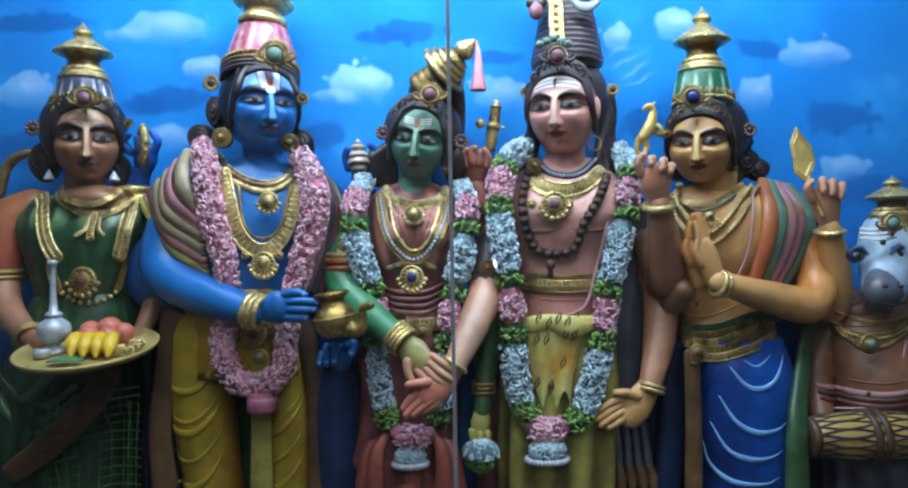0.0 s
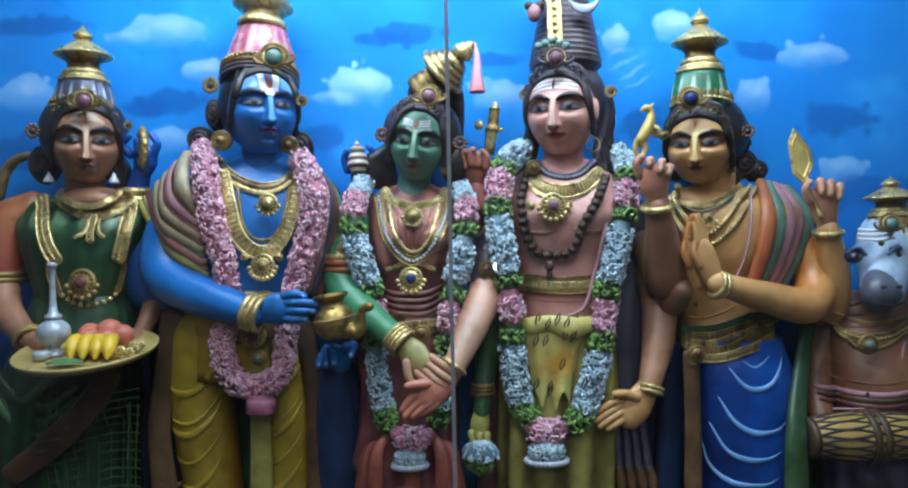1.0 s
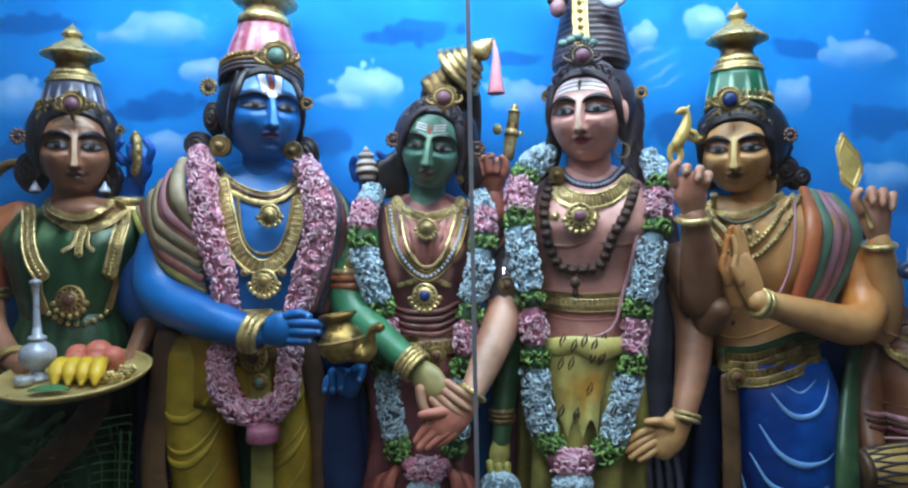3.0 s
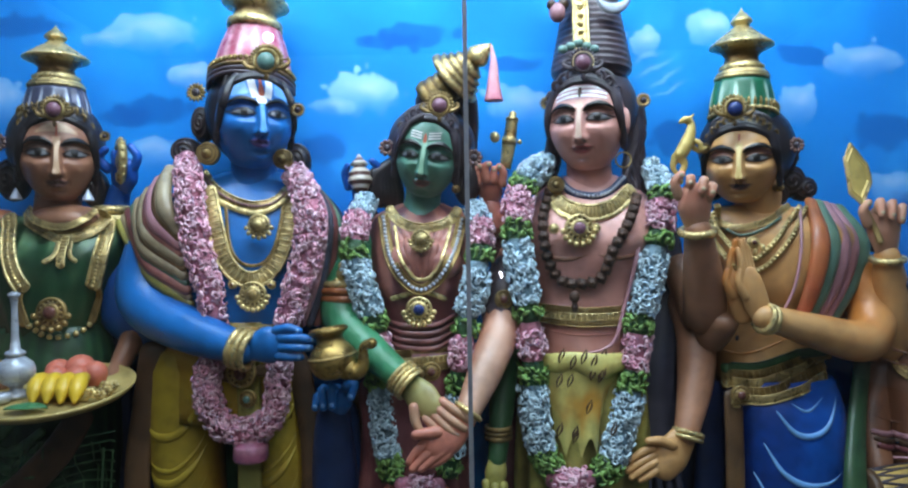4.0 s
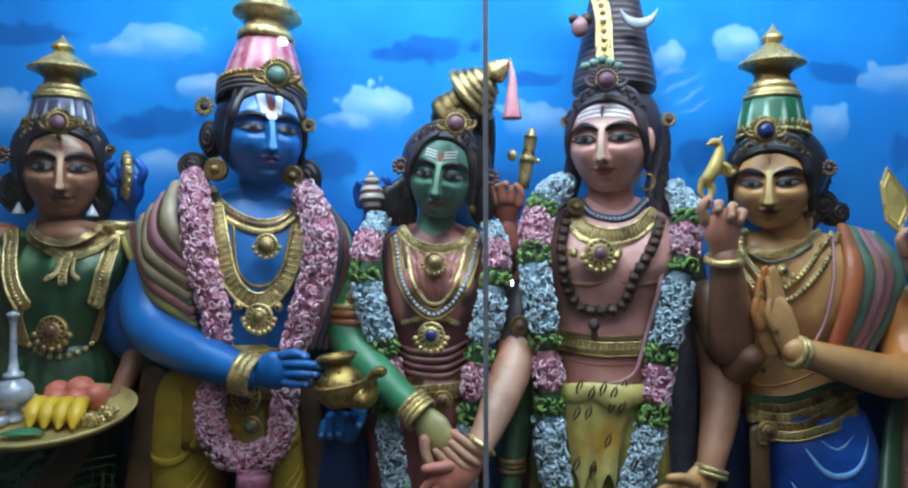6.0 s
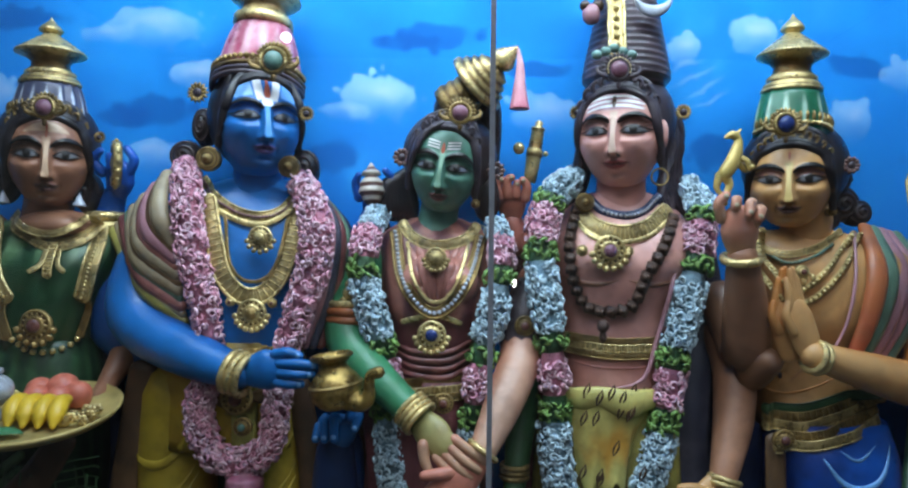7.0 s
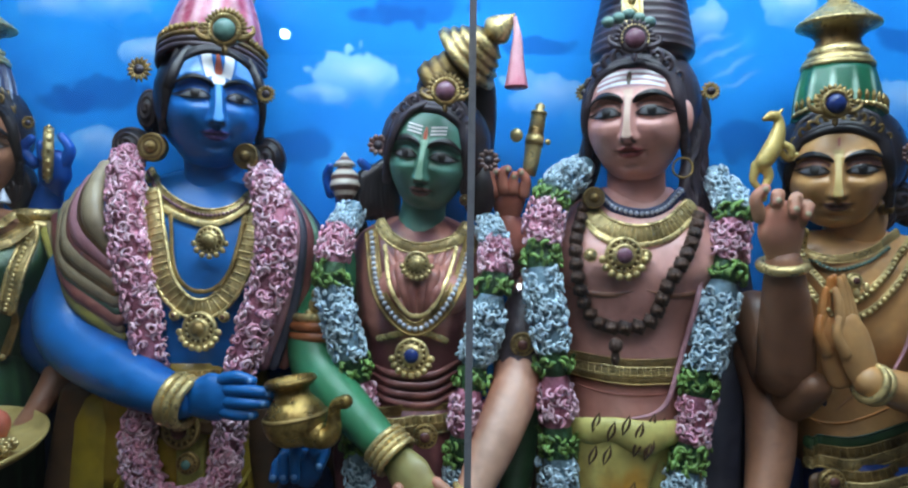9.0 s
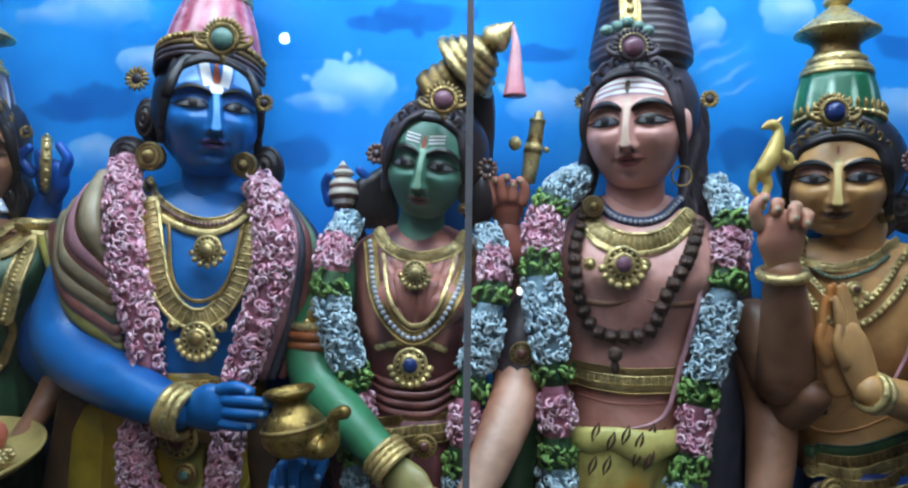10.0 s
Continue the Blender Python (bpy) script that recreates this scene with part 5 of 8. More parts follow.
    return c.make("statue", "golden-skinned painted plaster statue with joined palms and blue waistcloth", "statue", "relief statues")


# ---- statue: bull-headed drummer ----
def drummer():
    c = Clay()
    DRUMSKIN = paint("red_brown_skin_paint", (0.20, 0.08, 0.04), (0.30, 0.13, 0.06), 0.45, 0, 0.12)
    MUZZLE = paint("slate_muzzle_paint", (0.055, 0.06, 0.085), (0.12, 0.13, 0.17), 0.4)
    c.loft([(1.220, 1.830, 1.300, 0.0886, 0.06), (1.195, 1.830, 1.252, 0.1403, 0.09), (1.173, 1.810, 1.173, 0.1448, 0.11), (1.158, 1.790, 1.081, 0.1359, 0.13), (1.157, 1.790, 1.001, 0.1403, 0.13), (1.162, 1.800, 0.919, 0.1300, 0.11)], DRUMSKIN, tone=lambda a, t: 0.5 * (1 - abs(math.cos(a))))
    # waistcloth tone follows its pleats, valleys shaded in the colour
    c.loft([(1.162, 1.800, 0.959, 0.1418, 0.13), (1.161, 1.800, 0.855, 0.1551, 0.13), (1.159, 1.800, 0.743, 0.1477, 0.13), (1.05, 1.8, 0.28, 0.1182, 0.1)], SLATE, fold=pleats(14, 0.005, 0), tone=lambda a, t: 0.6 + 0.4 * math.cos(14 * a))
    BULL = paint("pale_blue_hide_paint", (0.44, 0.58, 0.72), (0.10, 0.20, 0.40), 0.4)
    c.tube([(1.190, 1.780, 1.447, 0.075), (1.164, 1.750, 1.385, 0.074), (1.130, 1.710, 1.333, 0.058), (1.113, 1.690, 1.304, 0.052)], BULL, 22, 6, 0.9, (0, 0.3))
    c.tube([(1.112, 1.690, 1.330, 0.046), (1.100, 1.672, 1.302, 0.050), (1.102, 1.680, 1.278, 0.036)], MUZZLE, 20, 5, 0.8, (0.9, 0.0))
    c.tube([(1.070, 1.640, 1.284, 0.003), (1.100, 1.630, 1.276, 0.004), (1.132, 1.640, 1.284, 0.003)], BLACK, 8, 5)
    for s in (-1, 1):
        c.blob((1.103 + s * 0.054, 1.701, 1.405), (0.026, 0.012, 0.022), NAVY, 14, 10, tone=0.6)
        c.blob((1.103 + s * 0.054, 1.694, 1.403), (0.015, 0.009, 0.009), EYEWHITE, 12, 8)
        c.blob((1.103 + s * 0.054, 1.688, 1.403), (0.008, 0.006, 0.008), BLACK, 10, 8)
        c.tube([(1.103 + s * 0.075, 1.70, 1.41, 0.004), (1.103 + s * 0.052, 1.688, 1.425, 0.006), (1.103 + s * 0.03, 1.69, 1.405, 0.004)], BULL, 8, 5, 1, (1, 1))
        c.blob((1.095 + s * 0.02, 1.625, 1.325), (0.008, 0.006, 0.005), BLACK, 8, 6)
        c.tube([(1.103 + s * 0.08, 1.78, 1.43, 0.012), (1.103 + s * 0.12, 1.79, 1.41, 0.024), (1.103 + s * 0.15, 1.80, 1.38, 0.008)], NAVY, 12, 5, 0.5)
        c.tube([(1.103 + s * 0.07, 1.80, 1.49, 0.014), (1.103 + s * 0.105, 1.80, 1.50, 0.012), (1.103 + s * 0.12, 1.79, 1.54, 0.004)], NAVY, 10, 5)
    for i in range(3):
        strip(c, [(1.055, 1.69, 1.448 + 0.012 * i, 0.003), (1.10, 1.672, 1.442 + 0.012 * i, 0.004), (1.15, 1.69, 1.448 + 0.012 * i, 0.003)], WHITE, 8, 5, 0.4)
    c.blob((1.10, 1.668, 1.435), (0.008, 0.004, 0.008), LEAFGREEN, 10, 8)
    c.tube([(1.177, 1.700, 1.174, 0.004), (1.134, 1.672, 1.089, 0.005), (1.103, 1.672, 1.030, 0.005), (1.063, 1.680, 1.008, 0.004), (0.996, 1.720, 0.999, 0.003)], PALEPINK, 8, 6)
    c.tube([(1.070, 1.840, 1.236, 0.045), (1.025, 1.820, 1.142, 0.045), (0.988, 1.780, 1.054, 0.040), (0.965, 1.720, 0.975, 0.03)], DRUMSKIN, 16, 6, 0.9, (0.2, 0.4))
    for z, w in ((1.245, 0.085), (1.215, 0.10), (1.075, 0.11)):
        strip(c, lay(c, [(1.075 - w, 1.74, z + 0.018, 0.001), (1.075 - 0.05, 1.68, z, 0.003), (1.075 + 0.03, 1.67, z - 0.002, 0.003), (1.075 + w, 1.72, z + 0.015, 0.001)]), DRUMSKIN, 8, 2, 0.7)
    for i in range(3):
        strip(c, lay(c, [(0.965, 1.74, 1.055 - 0.014 * i, 0.006), (1.02, 1.68, 1.045 - 0.015 * i, 0.008), (1.10, 1.67, 1.045 - 0.015 * i, 0.008), (1.18, 1.70, 1.06 - 0.014 * i, 0.006)], 0.003), (PALEPINK, EARTH, MAROON)[i], 9, 2, 0.6)
    c.blob((1.052, 1.662, 1.049), (0.006, 0.004, 0.006), BROWNHAIR, 10, 8)
    STATUES.append(c)
    return c.make("statue", "painted plaster statue of a bull-headed drummer", "statue", "relief statues")


for build in (lady_with_tray, blue_figure, green_lady, rose_figure, praying_figure, drummer):
    build()


# ---- ornaments, garlands and things in the hands ----
BODY = [BVHTree.FromPolygons(c.v, c.f) for c in STATUES]
FACE_OUT = Euler((radians(90), 0, 0)).to_matrix().to_4x4()
ROSETTEBROWN = paint("mauve_brown_rosette_paint", (0.17, 0.09, 0.075), (0.07, 0.04, 0.04), 0.45, 0, 0.2)
KNOB = paint("garnet_paint", (0.13, 0.05, 0.04), None, 0.25)
SAPPHIRE = paint("sapphire_paint", (0.02, 0.04, 0.16), None, 0.2)
JADE = paint("jade_paint", (0.13, 0.25, 0.21), (0.3, 0.4, 0.36), 0.3)
MAUVE = paint("mauve_stone_paint", (0.22, 0.10, 0.14), (0.3, 0.16, 0.2), 0.3)
SILVER = paint("silver_white_paint", (0.50, 0.54, 0.62), (0.10, 0.16, 0.35), 0.35, 0.1, 0.15)
SILVERDRUM = paint("striped_silver_paint", (0.07, 0.075, 0.13), (0.55, 0.60, 0.70), 0.35, 0.1, 0.15)
GREENDRUM = paint("green_crown_paint", (0.02, 0.15, 0.075), (0.40, 0.58, 0.45), 0.35, 0, 0.15)
PINKDRUM = paint("pink_crown_paint", (0.50, 0.10, 0.17), (0.68, 0.34, 0.40), 0.3, 0, 0.16)
BEAD = paint("brown_seed_paint", (0.075, 0.035, 0.022), (0.14, 0.07, 0.04), 0.45, 0, 0.3, 1.0, 0.3, 160)
# BASE paints: darker petal colours for the shade between the curls.
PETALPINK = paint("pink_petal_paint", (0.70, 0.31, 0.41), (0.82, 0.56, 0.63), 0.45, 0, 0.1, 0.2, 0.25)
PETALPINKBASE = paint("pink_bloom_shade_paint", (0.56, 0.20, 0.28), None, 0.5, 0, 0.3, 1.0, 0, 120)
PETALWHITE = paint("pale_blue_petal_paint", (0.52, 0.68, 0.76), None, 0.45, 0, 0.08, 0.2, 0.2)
PETALWHITEBASE = paint("pale_bloom_shade_paint", (0.22, 0.36, 0.44), None, 0.5, 0, 0.3, 1.0, 0, 120)
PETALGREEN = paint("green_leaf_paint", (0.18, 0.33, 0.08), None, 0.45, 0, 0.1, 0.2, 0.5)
PETALGREENBASE = paint("leaf_shade_paint", (0.03, 0.11, 0.035), None, 0.5, 0, 0.3, 1.0, 0, 120)
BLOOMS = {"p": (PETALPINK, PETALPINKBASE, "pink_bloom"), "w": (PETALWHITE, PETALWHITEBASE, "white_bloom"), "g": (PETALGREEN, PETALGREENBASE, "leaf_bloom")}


def drape(k, pts, lift=0.006, least=1.5):
    """Lays points (x, y, z, ...) on the front of statue k."""
    out = []
    for q in pts:
        hit = BODY[k].ray_cast(Vector((q[0], 1.25, q[2])), Vector((0, 1, 0)))[0]
        y = q[1] if hit is None else min(max(hit.y - lift, least), q[1] + 0.06)
        out.append((q[0], y, q[2], *q[3:]))
    return out


def part(name, clay, parent, label=""):
    return clay.make(name, label, parent=parent)


def thing(name, label, category, group=""):
    return tagged(new(name), label, category, group)


def even(pts, step):
    """Points at an even step along the smooth curve, with their run along it."""
    path = smooth_path(pts, 10)
    run, out = 0.0, [(0.0, path[0])]
    for a, b in zip(path, path[1:]):
        run += float(np.linalg.norm((b - a)[:3]))
        if run - out[-1][0] >= step:
            out.append((run, b))
    return out


def curl_shape(n=7, sides=5, radius=1.0, wire=0.28, sweep=4.4):
    """One curled petal about z, of unit size: rows of ring points."""
    rows = []
    for i in range(n):
        a = sweep * i / (n - 1)
        r = radius * (1 - 0.35 * i / (n - 1))
        w = wire * (0.6 + 0.6 * math.sin(math.pi * (0.15 + 0.8 * i / (n - 1))))
        for j in range(sides):
            b = 2 * math.pi * j / sides
            rows.append(((r + w * math.cos(b)) * math.cos(a), (r + w * math.cos(b)) * math.sin(a), w * 1.2 * math.sin(b) + 0.25 * i / n))
    faces = [(i * sides + j, (i + 1) * sides + j, (i + 1) * sides + (j + 1) % sides, i * sides + (j + 1) % sides) for i in range(n - 1) for j in range(sides)]
    return np.array(rows), faces


CURL = curl_shape()
LEAF = curl_shape(6, 4, 1.4, 0.40, 1.9)


def scatter(clay, centre, normal, size, mat, rng, shape=CURL):
    v, f = shape
    q = Vector(normal).to_track_quat("Z", "Y").to_matrix()
    rot = q @ Euler((rng.uniform(-0.5, 0.5), rng.uniform(-0.5, 0.5), rng.uniform(0, 6.3))).to_matrix()
    pts = v * (size * rng.uniform(0.8, 1.2)) @ np.array(rot).T + np.array(centre)
    base, s = len(clay.v), clay.slot(mat)
    clay.v.extend(map(tuple, pts))
    clay.tone.extend([rng.random()] * len(pts))
    clay.f.extend(tuple(base + i for i in q) for q in f)
    clay.m.extend([s] * len(f))


def garland(strands, label, group, size=0.0062, seed=1):
    """A flower garland: strands are (points with radius, [(share, colour), ...]); each bunch of one colour is a part."""
    g = thing("garland", label, "garland", group)
    rng = random.Random(seed)
    for pts, colours in strands:
        path = even(pts, 0.006)
        total, start = path[-1][0], 0.0
        share = sum(s for s, _ in colours)
        for s, key in colours:
            end = start + s / share * total
            span = [q for r, q in path if start - 0.004 <= r <= end + 0.004]
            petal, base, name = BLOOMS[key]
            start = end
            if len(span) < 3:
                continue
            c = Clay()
            # core tube in the darker tone, seen as shade between the petals
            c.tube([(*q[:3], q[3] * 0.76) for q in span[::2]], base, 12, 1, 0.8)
            for i in range(1, len(span) - 1):
                q, t = span[i], span[i + 1][:3] - span[i - 1][:3]
                t = t / np.linalg.norm(t)
                side = np.cross(t, (0, 1, 0))
                side /= np.linalg.norm(side)
                out = np.cross(side, t)
                if out[1] > 0:
                    out = -out
                for _ in range(max(3, int(q[3] * 3.3 / size * 0.95))):
                    a = rng.uniform(-2.0, 2.0)
                    nrm = side * math.sin(a) + out * math.cos(a) * 0.8
                    scatter(c, q[:3] + nrm * q[3] * rng.uniform(0.76, 1.0) + t * rng.uniform(-0.007, 0.007), nrm, size if key != "g" else size * 1.05, petal, rng, LEAF if key == "g" else CURL)
            tagged(part(name, c, g), kind="stuff")
    return g


def pendant(parent, place, r, stone=KNOB, drops=7, name="pendant", mat=GOLD):
    """A round boss with a stone and a fringe of drops."""
    c = Clay()
    m = Matrix.Translation(place) @ FACE_OUT
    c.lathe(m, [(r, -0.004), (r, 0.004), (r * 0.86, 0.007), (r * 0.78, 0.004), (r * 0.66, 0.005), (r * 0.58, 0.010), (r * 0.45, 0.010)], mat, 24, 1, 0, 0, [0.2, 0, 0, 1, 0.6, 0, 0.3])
    for i in range(14):
        a = 2 * math.pi * i / 14
        c.blob(m @ Vector((r * 0.72 * math.cos(a), r * 0.72 * math.sin(a), 0.006)), r * 0.09, mat, 6, 5)
    for i in range(drops):
        a = math.pi * (1.0 + (i + 0.5) / drops) if drops < 10 else 2 * math.pi * i / drops
        c.blob(m @ Vector((r * 1.14 * math.cos(a), r * 1.14 * math.sin(a), 0.003)), r * 0.22, mat, 9, 7)
    ob = part(name, c, parent)
    s = Clay()
    s.blob(m @ Vector((0, 0, 0.010)), (r * 0.42, r * 0.26, r * 0.42), stone, 16, 10)
    part("stone", s, ob, "polished dark stone" if stone is not GOLD else "")
    return ob


def chain(parent, k, pts, half, name="band", mat=GOLD, edge=True, bead=None, lift=0.005, least=1.662, cross=0):
    """A flat neck band laid on statue k, with raised edges, cross ribs or a row of beads down its middle."""
    path = [tuple(q) for q in smooth_path(pts, 6)]
    path = drape(k, path, lift, least)
    ys = [q[1] for q in path]
    path = [(q[0], sum(ys[max(0, i - 2):i + 3]) / len(ys[max(0, i - 2):i + 3]), q[2]) for i, q in enumerate(path)]
    c = Clay()
    c.tube([(*q, half) for q in path], mat, 12, 1, 0.28, (0.4, 0.4) if (edge or cross or bead) else (0, 0))
    n = len(path)
    tang = [np.array(path[min(i + 1, n - 1)]) - np.array(path[max(i - 1, 0)]) for i in range(n)]
    sides = [np.cross(t, (0, 1, 0)) / (np.linalg.norm(np.cross(t, (0, 1, 0))) + 1e-9) for t in tang]
    if edge:
        for s in (-1, 1):
            c.tube([(*(np.array(q) + w * s * half * 0.85 + np.array((0, -half * 0.18, 0))), max(half * 0.20, 0.0016)) for q, w in zip(path, sides)], mat, 7, 1, 1.0)
    if cross:
        for run, q in even([(*p, *w) for p, w in zip(path, sides)], cross):
            a, w = q[:3] + np.array((0, -half * 0.26, 0)), q[3:]
            c.tube([(*(a - w * half * 0.7), 0.0022), (*(a + w * half * 0.7), 0.0022)], mat, 6, 2, 0.8, (0, 0))
    ob = part(name, c, parent)
    if bead:
        b = Clay()
        b.beads([(q[0], q[1] - half * 0.3, q[2]) for q in path], bead[0], bead[1], 2.05, 8, 6)
        part("bead_row", b, ob)
    return ob


def bangle(place, r, axis, label, rings=2, mat=GOLD, wire=0.006, group="bangles"):
    """Gold rings round a wrist; axis is the limb's direction."""
    t = thing("bangle", label, "bangle", group)
    q = Vector(axis).to_track_quat("Z", "Y").to_matrix().to_4x4()
    for i in range(rings):
        c = Clay()
        m = Matrix.Translation(Vector(place) + Vector(axis).normalized() * wire * 1.9 * (i - (rings - 1) / 2)) @ q
        rows = []
        for j in range(28):
            a = 2 * math.pi * j / 28
            rows.append([m @ Vector(((r + wire * math.cos(b)) * math.cos(a), (r + wire * math.cos(b)) * math.sin(a), wire * math.sin(b))) for b in [2 * math.pi * w / 8 for w in range(8)]])
        rows.append(rows[0])
        c.grid(rows, mat, True)
        part("ring", c, t)
    return t


def jewel(parent, place, r, stone, mat=OLDGOLD, name="jewel", petals=9):
    """The boss on the front of a head-dress: stone, rim and a crest of small knobs."""
    c = Clay()
    m = Matrix.Translation(place) @ FACE_OUT
    c.lathe(m, [(r * 1.0, -0.006), (r * 1.05, 0.004), (r * 0.85, 0.009), (r * 0.7, 0.005), (r * 0.3, 0.006)], mat, 24, 1, 0, 0, [0.4, 0, 0, 1, 1])
    for i in range(petals + 6):
        a = math.pi * (-0.10 + 1.20 * i / (petals + 5))
        c.blob(m @ Vector((r * 0.92 * math.cos(a), r * 0.92 * math.sin(a), 0.008)), r * 0.09, GOLD, 7, 5)
        c.tube([(*(m @ Vector((r * k * math.cos(a), r * k * math.sin(a), 0.002))), r * w) for k, w in ((1.05, 0.12), (1.22, 0.16), (1.42, 0.05))], mat, 7, 3, 0.7, (0.5, 0.0))
    for q in (-1, 1):
        c.tube([(*(m @ Vector((q * r * x, r * y, 0.002))), r * w) for x, y, w in ((0.9, -0.55, 0.16), (1.35, -0.45, 0.20), (1.75, -0.15, 0.16), (1.70, 0.20, 0.10), (1.45, 0.12, 0.06))], mat, 8, 4, 0.8, (0.2, 0.5))
    c.blob(m @ Vector((0, -r * 1.15, 0.002)), (r * 0.22, r * 0.16, r * 0.42), mat, 10, 8, tone=0.6)
    ob = part(name, c, parent)
    s = Clay()
    s.blob(m @ Vector((0, 0, 0.006)), (r * 0.68, r * 0.5, r * 0.68), stone, 18, 12)
    part("stone", s, ob)
    return ob


def side_flower(place, r, label="small gilt flower rosette worn above the ear", mat=OLDGOLD, petals=14):
    """A rayed rosette with a button, facing the hall."""
    t = thing("ear_rosette", label, "rosette", "ear rosettes")
    c = Clay()
    m = Matrix.Translation(place) @ FACE_OUT
    for i in range(petals):
        a = 2 * math.pi * i / petals
        d = Vector((math.cos(a), math.sin(a), 0))
        c.tube([(*(m @ (d * r * 0.3)), r * 0.10), (*(m @ (d * r * 0.75 + Vector((0, 0, 0.003)))), r * (0.16 if petals > 12 else 0.26)), (*(m @ (d * r)), r * 0.05)], mat, 6, 3, 0.8)
    part("corolla", c, t)
    c = Clay()
    c.lathe(m, [(r * 0.42, -0.004), (r * 0.42, 0.004), (r * 0.25, 0.007), (r * 0.02, 0.008)], BROWNHAIR, 16)
    part("button", c, t, "dark button centre")
    return t


def ear_drop(place, r, label="round gilt ear ornament", spiral=True):
    t = thing("ear_ornament", label, "earring", "ear ornaments")
    c = Clay()
    m = Matrix.Translation(place) @ FACE_OUT
    prof = [(r, -0.012), (r * 1.02, 0.0), (r * 0.92, 0.006), (r * 0.78, 0.002), (r * 0.62, 0.008), (r * 0.48, 0.003), (r * 0.34, 0.012), (r * 0.05, 0.016)]
    c.lathe(m, prof, OLDGOLD, 22, 1, 0, 0, [0.5, 0, 0, 1, 0, 1, 0, 0])
    part("disc", c, t)
    return t


def pagoda_crown(place, s, drum, label, lean=0.0, stone=MAUVE, jewel_at=None, stripes=14, spread=1.0):
    """A tall crown: fluted drum, gold bands, a flared eave and a pointed knob; place is the middle of its foot, s its height."""
    t = thing("crown", label, "crown", "crowns")
    m = Matrix.Translation(place) @ Euler((0, radians(lean), 0)).to_matrix().to_4x4()
    w = s * spread
    c = Clay()
    n, k = stripes * 8, 9
    rows, tn = [], []
    for i in range(k):
        f = i / (k - 1)
        r = w * (0.40 - 0.085 * f + 0.02 * math.sin(math.pi * f))
        rows.append([m @ Vector((r * (1 + 0.035 * math.cos(stripes * 2 * math.pi * j / n)) * math.cos(2 * math.pi * j / n), 0.85 * r * math.sin(2 * math.pi * j / n), s * 0.36 * f)) for j in range(n)])
        tn.append([1.1 * max(0.0, math.cos(stripes * 2 * math.pi * j / n)) ** 2 * math.sin(math.pi * min(1, 0.05 + f * 0.95)) for j in range(n)])
    c.grid(rows, drum, True, tn, True, True)
    part("drum", c, t)
    c = Clay()
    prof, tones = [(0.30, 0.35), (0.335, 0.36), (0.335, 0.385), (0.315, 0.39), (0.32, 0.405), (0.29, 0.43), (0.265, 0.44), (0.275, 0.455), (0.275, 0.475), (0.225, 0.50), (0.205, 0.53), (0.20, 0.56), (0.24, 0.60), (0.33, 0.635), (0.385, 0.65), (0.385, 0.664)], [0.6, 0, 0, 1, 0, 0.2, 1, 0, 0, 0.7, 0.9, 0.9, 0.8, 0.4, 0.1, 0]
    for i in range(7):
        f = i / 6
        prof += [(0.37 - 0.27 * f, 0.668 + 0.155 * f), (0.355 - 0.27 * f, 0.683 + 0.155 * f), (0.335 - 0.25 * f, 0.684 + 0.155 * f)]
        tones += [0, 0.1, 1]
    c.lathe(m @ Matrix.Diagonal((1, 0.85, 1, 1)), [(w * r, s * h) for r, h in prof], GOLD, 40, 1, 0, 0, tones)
    part("eave", c, t)
    c = Clay()
    c.lathe(m, [(w * 0.08, s * 0.84), (w * 0.125, s * 0.865), (w * 0.12, s * 0.89), (w * 0.075, s * 0.93), (w * 0.03, s * 0.965), (w * 0.004, s * 1.0)], GOLD, 24, 3)
    part("finial", c, t)
    c = Clay()
    for i in range(35):
        a = math.pi + math.pi * i / 34
        c.blob(m @ Vector((w * 0.415 * math.cos(a), w * 0.36 * math.sin(a), s * 0.03 + s * 0.05 * abs(math.sin(a)))), w * (0.021 + 0.006 * (i % 2)), GOLD, 8, 6)
    for i in range(1, 18):
        a = math.pi + math.pi * i / 18
        q = m @ Vector((w * 0.42 * math.cos(a), w * 0.37 * math.sin(a), s * 0.055 + s * 0.05 * abs(math.sin(a))))
        c.tube([(q.x, q.y, q.z, w * 0.018), (q.x, q.y - 0.001, q.z + w * 0.045, w * 0.022), (q.x, q.y, q.z + w * 0.085, w * 0.006)], OLDGOLD, 7, 3, 0.7)
    part("bead_rim", c, t)
    if jewel_at:
        jewel(t, jewel_at, w * 0.125, stone)
    return t


# crowns
pagoda_crown((-1.004, 1.780, 1.826), 0.2481, SILVERDRUM, "gilt tiered crown with a silver and blue striped drum", 0.0, MAUVE, (-0.931, 1.655, 1.836), 16, 0.80)
pagoda_crown((0.684, 1.780, 1.807), 0.2806, GREENDRUM, "gilt tiered crown with a green striped drum", 1.0, SAPPHIRE, (0.609, 1.648, 1.810), 12, 0.70)
pagoda_crown((1.202, 1.780, 1.443), 0.1743, OLDGOLD, "small gilt tiered crown on the drummer's head", 0, JADE, (1.124, 1.670, 1.484), 12, 1.05)


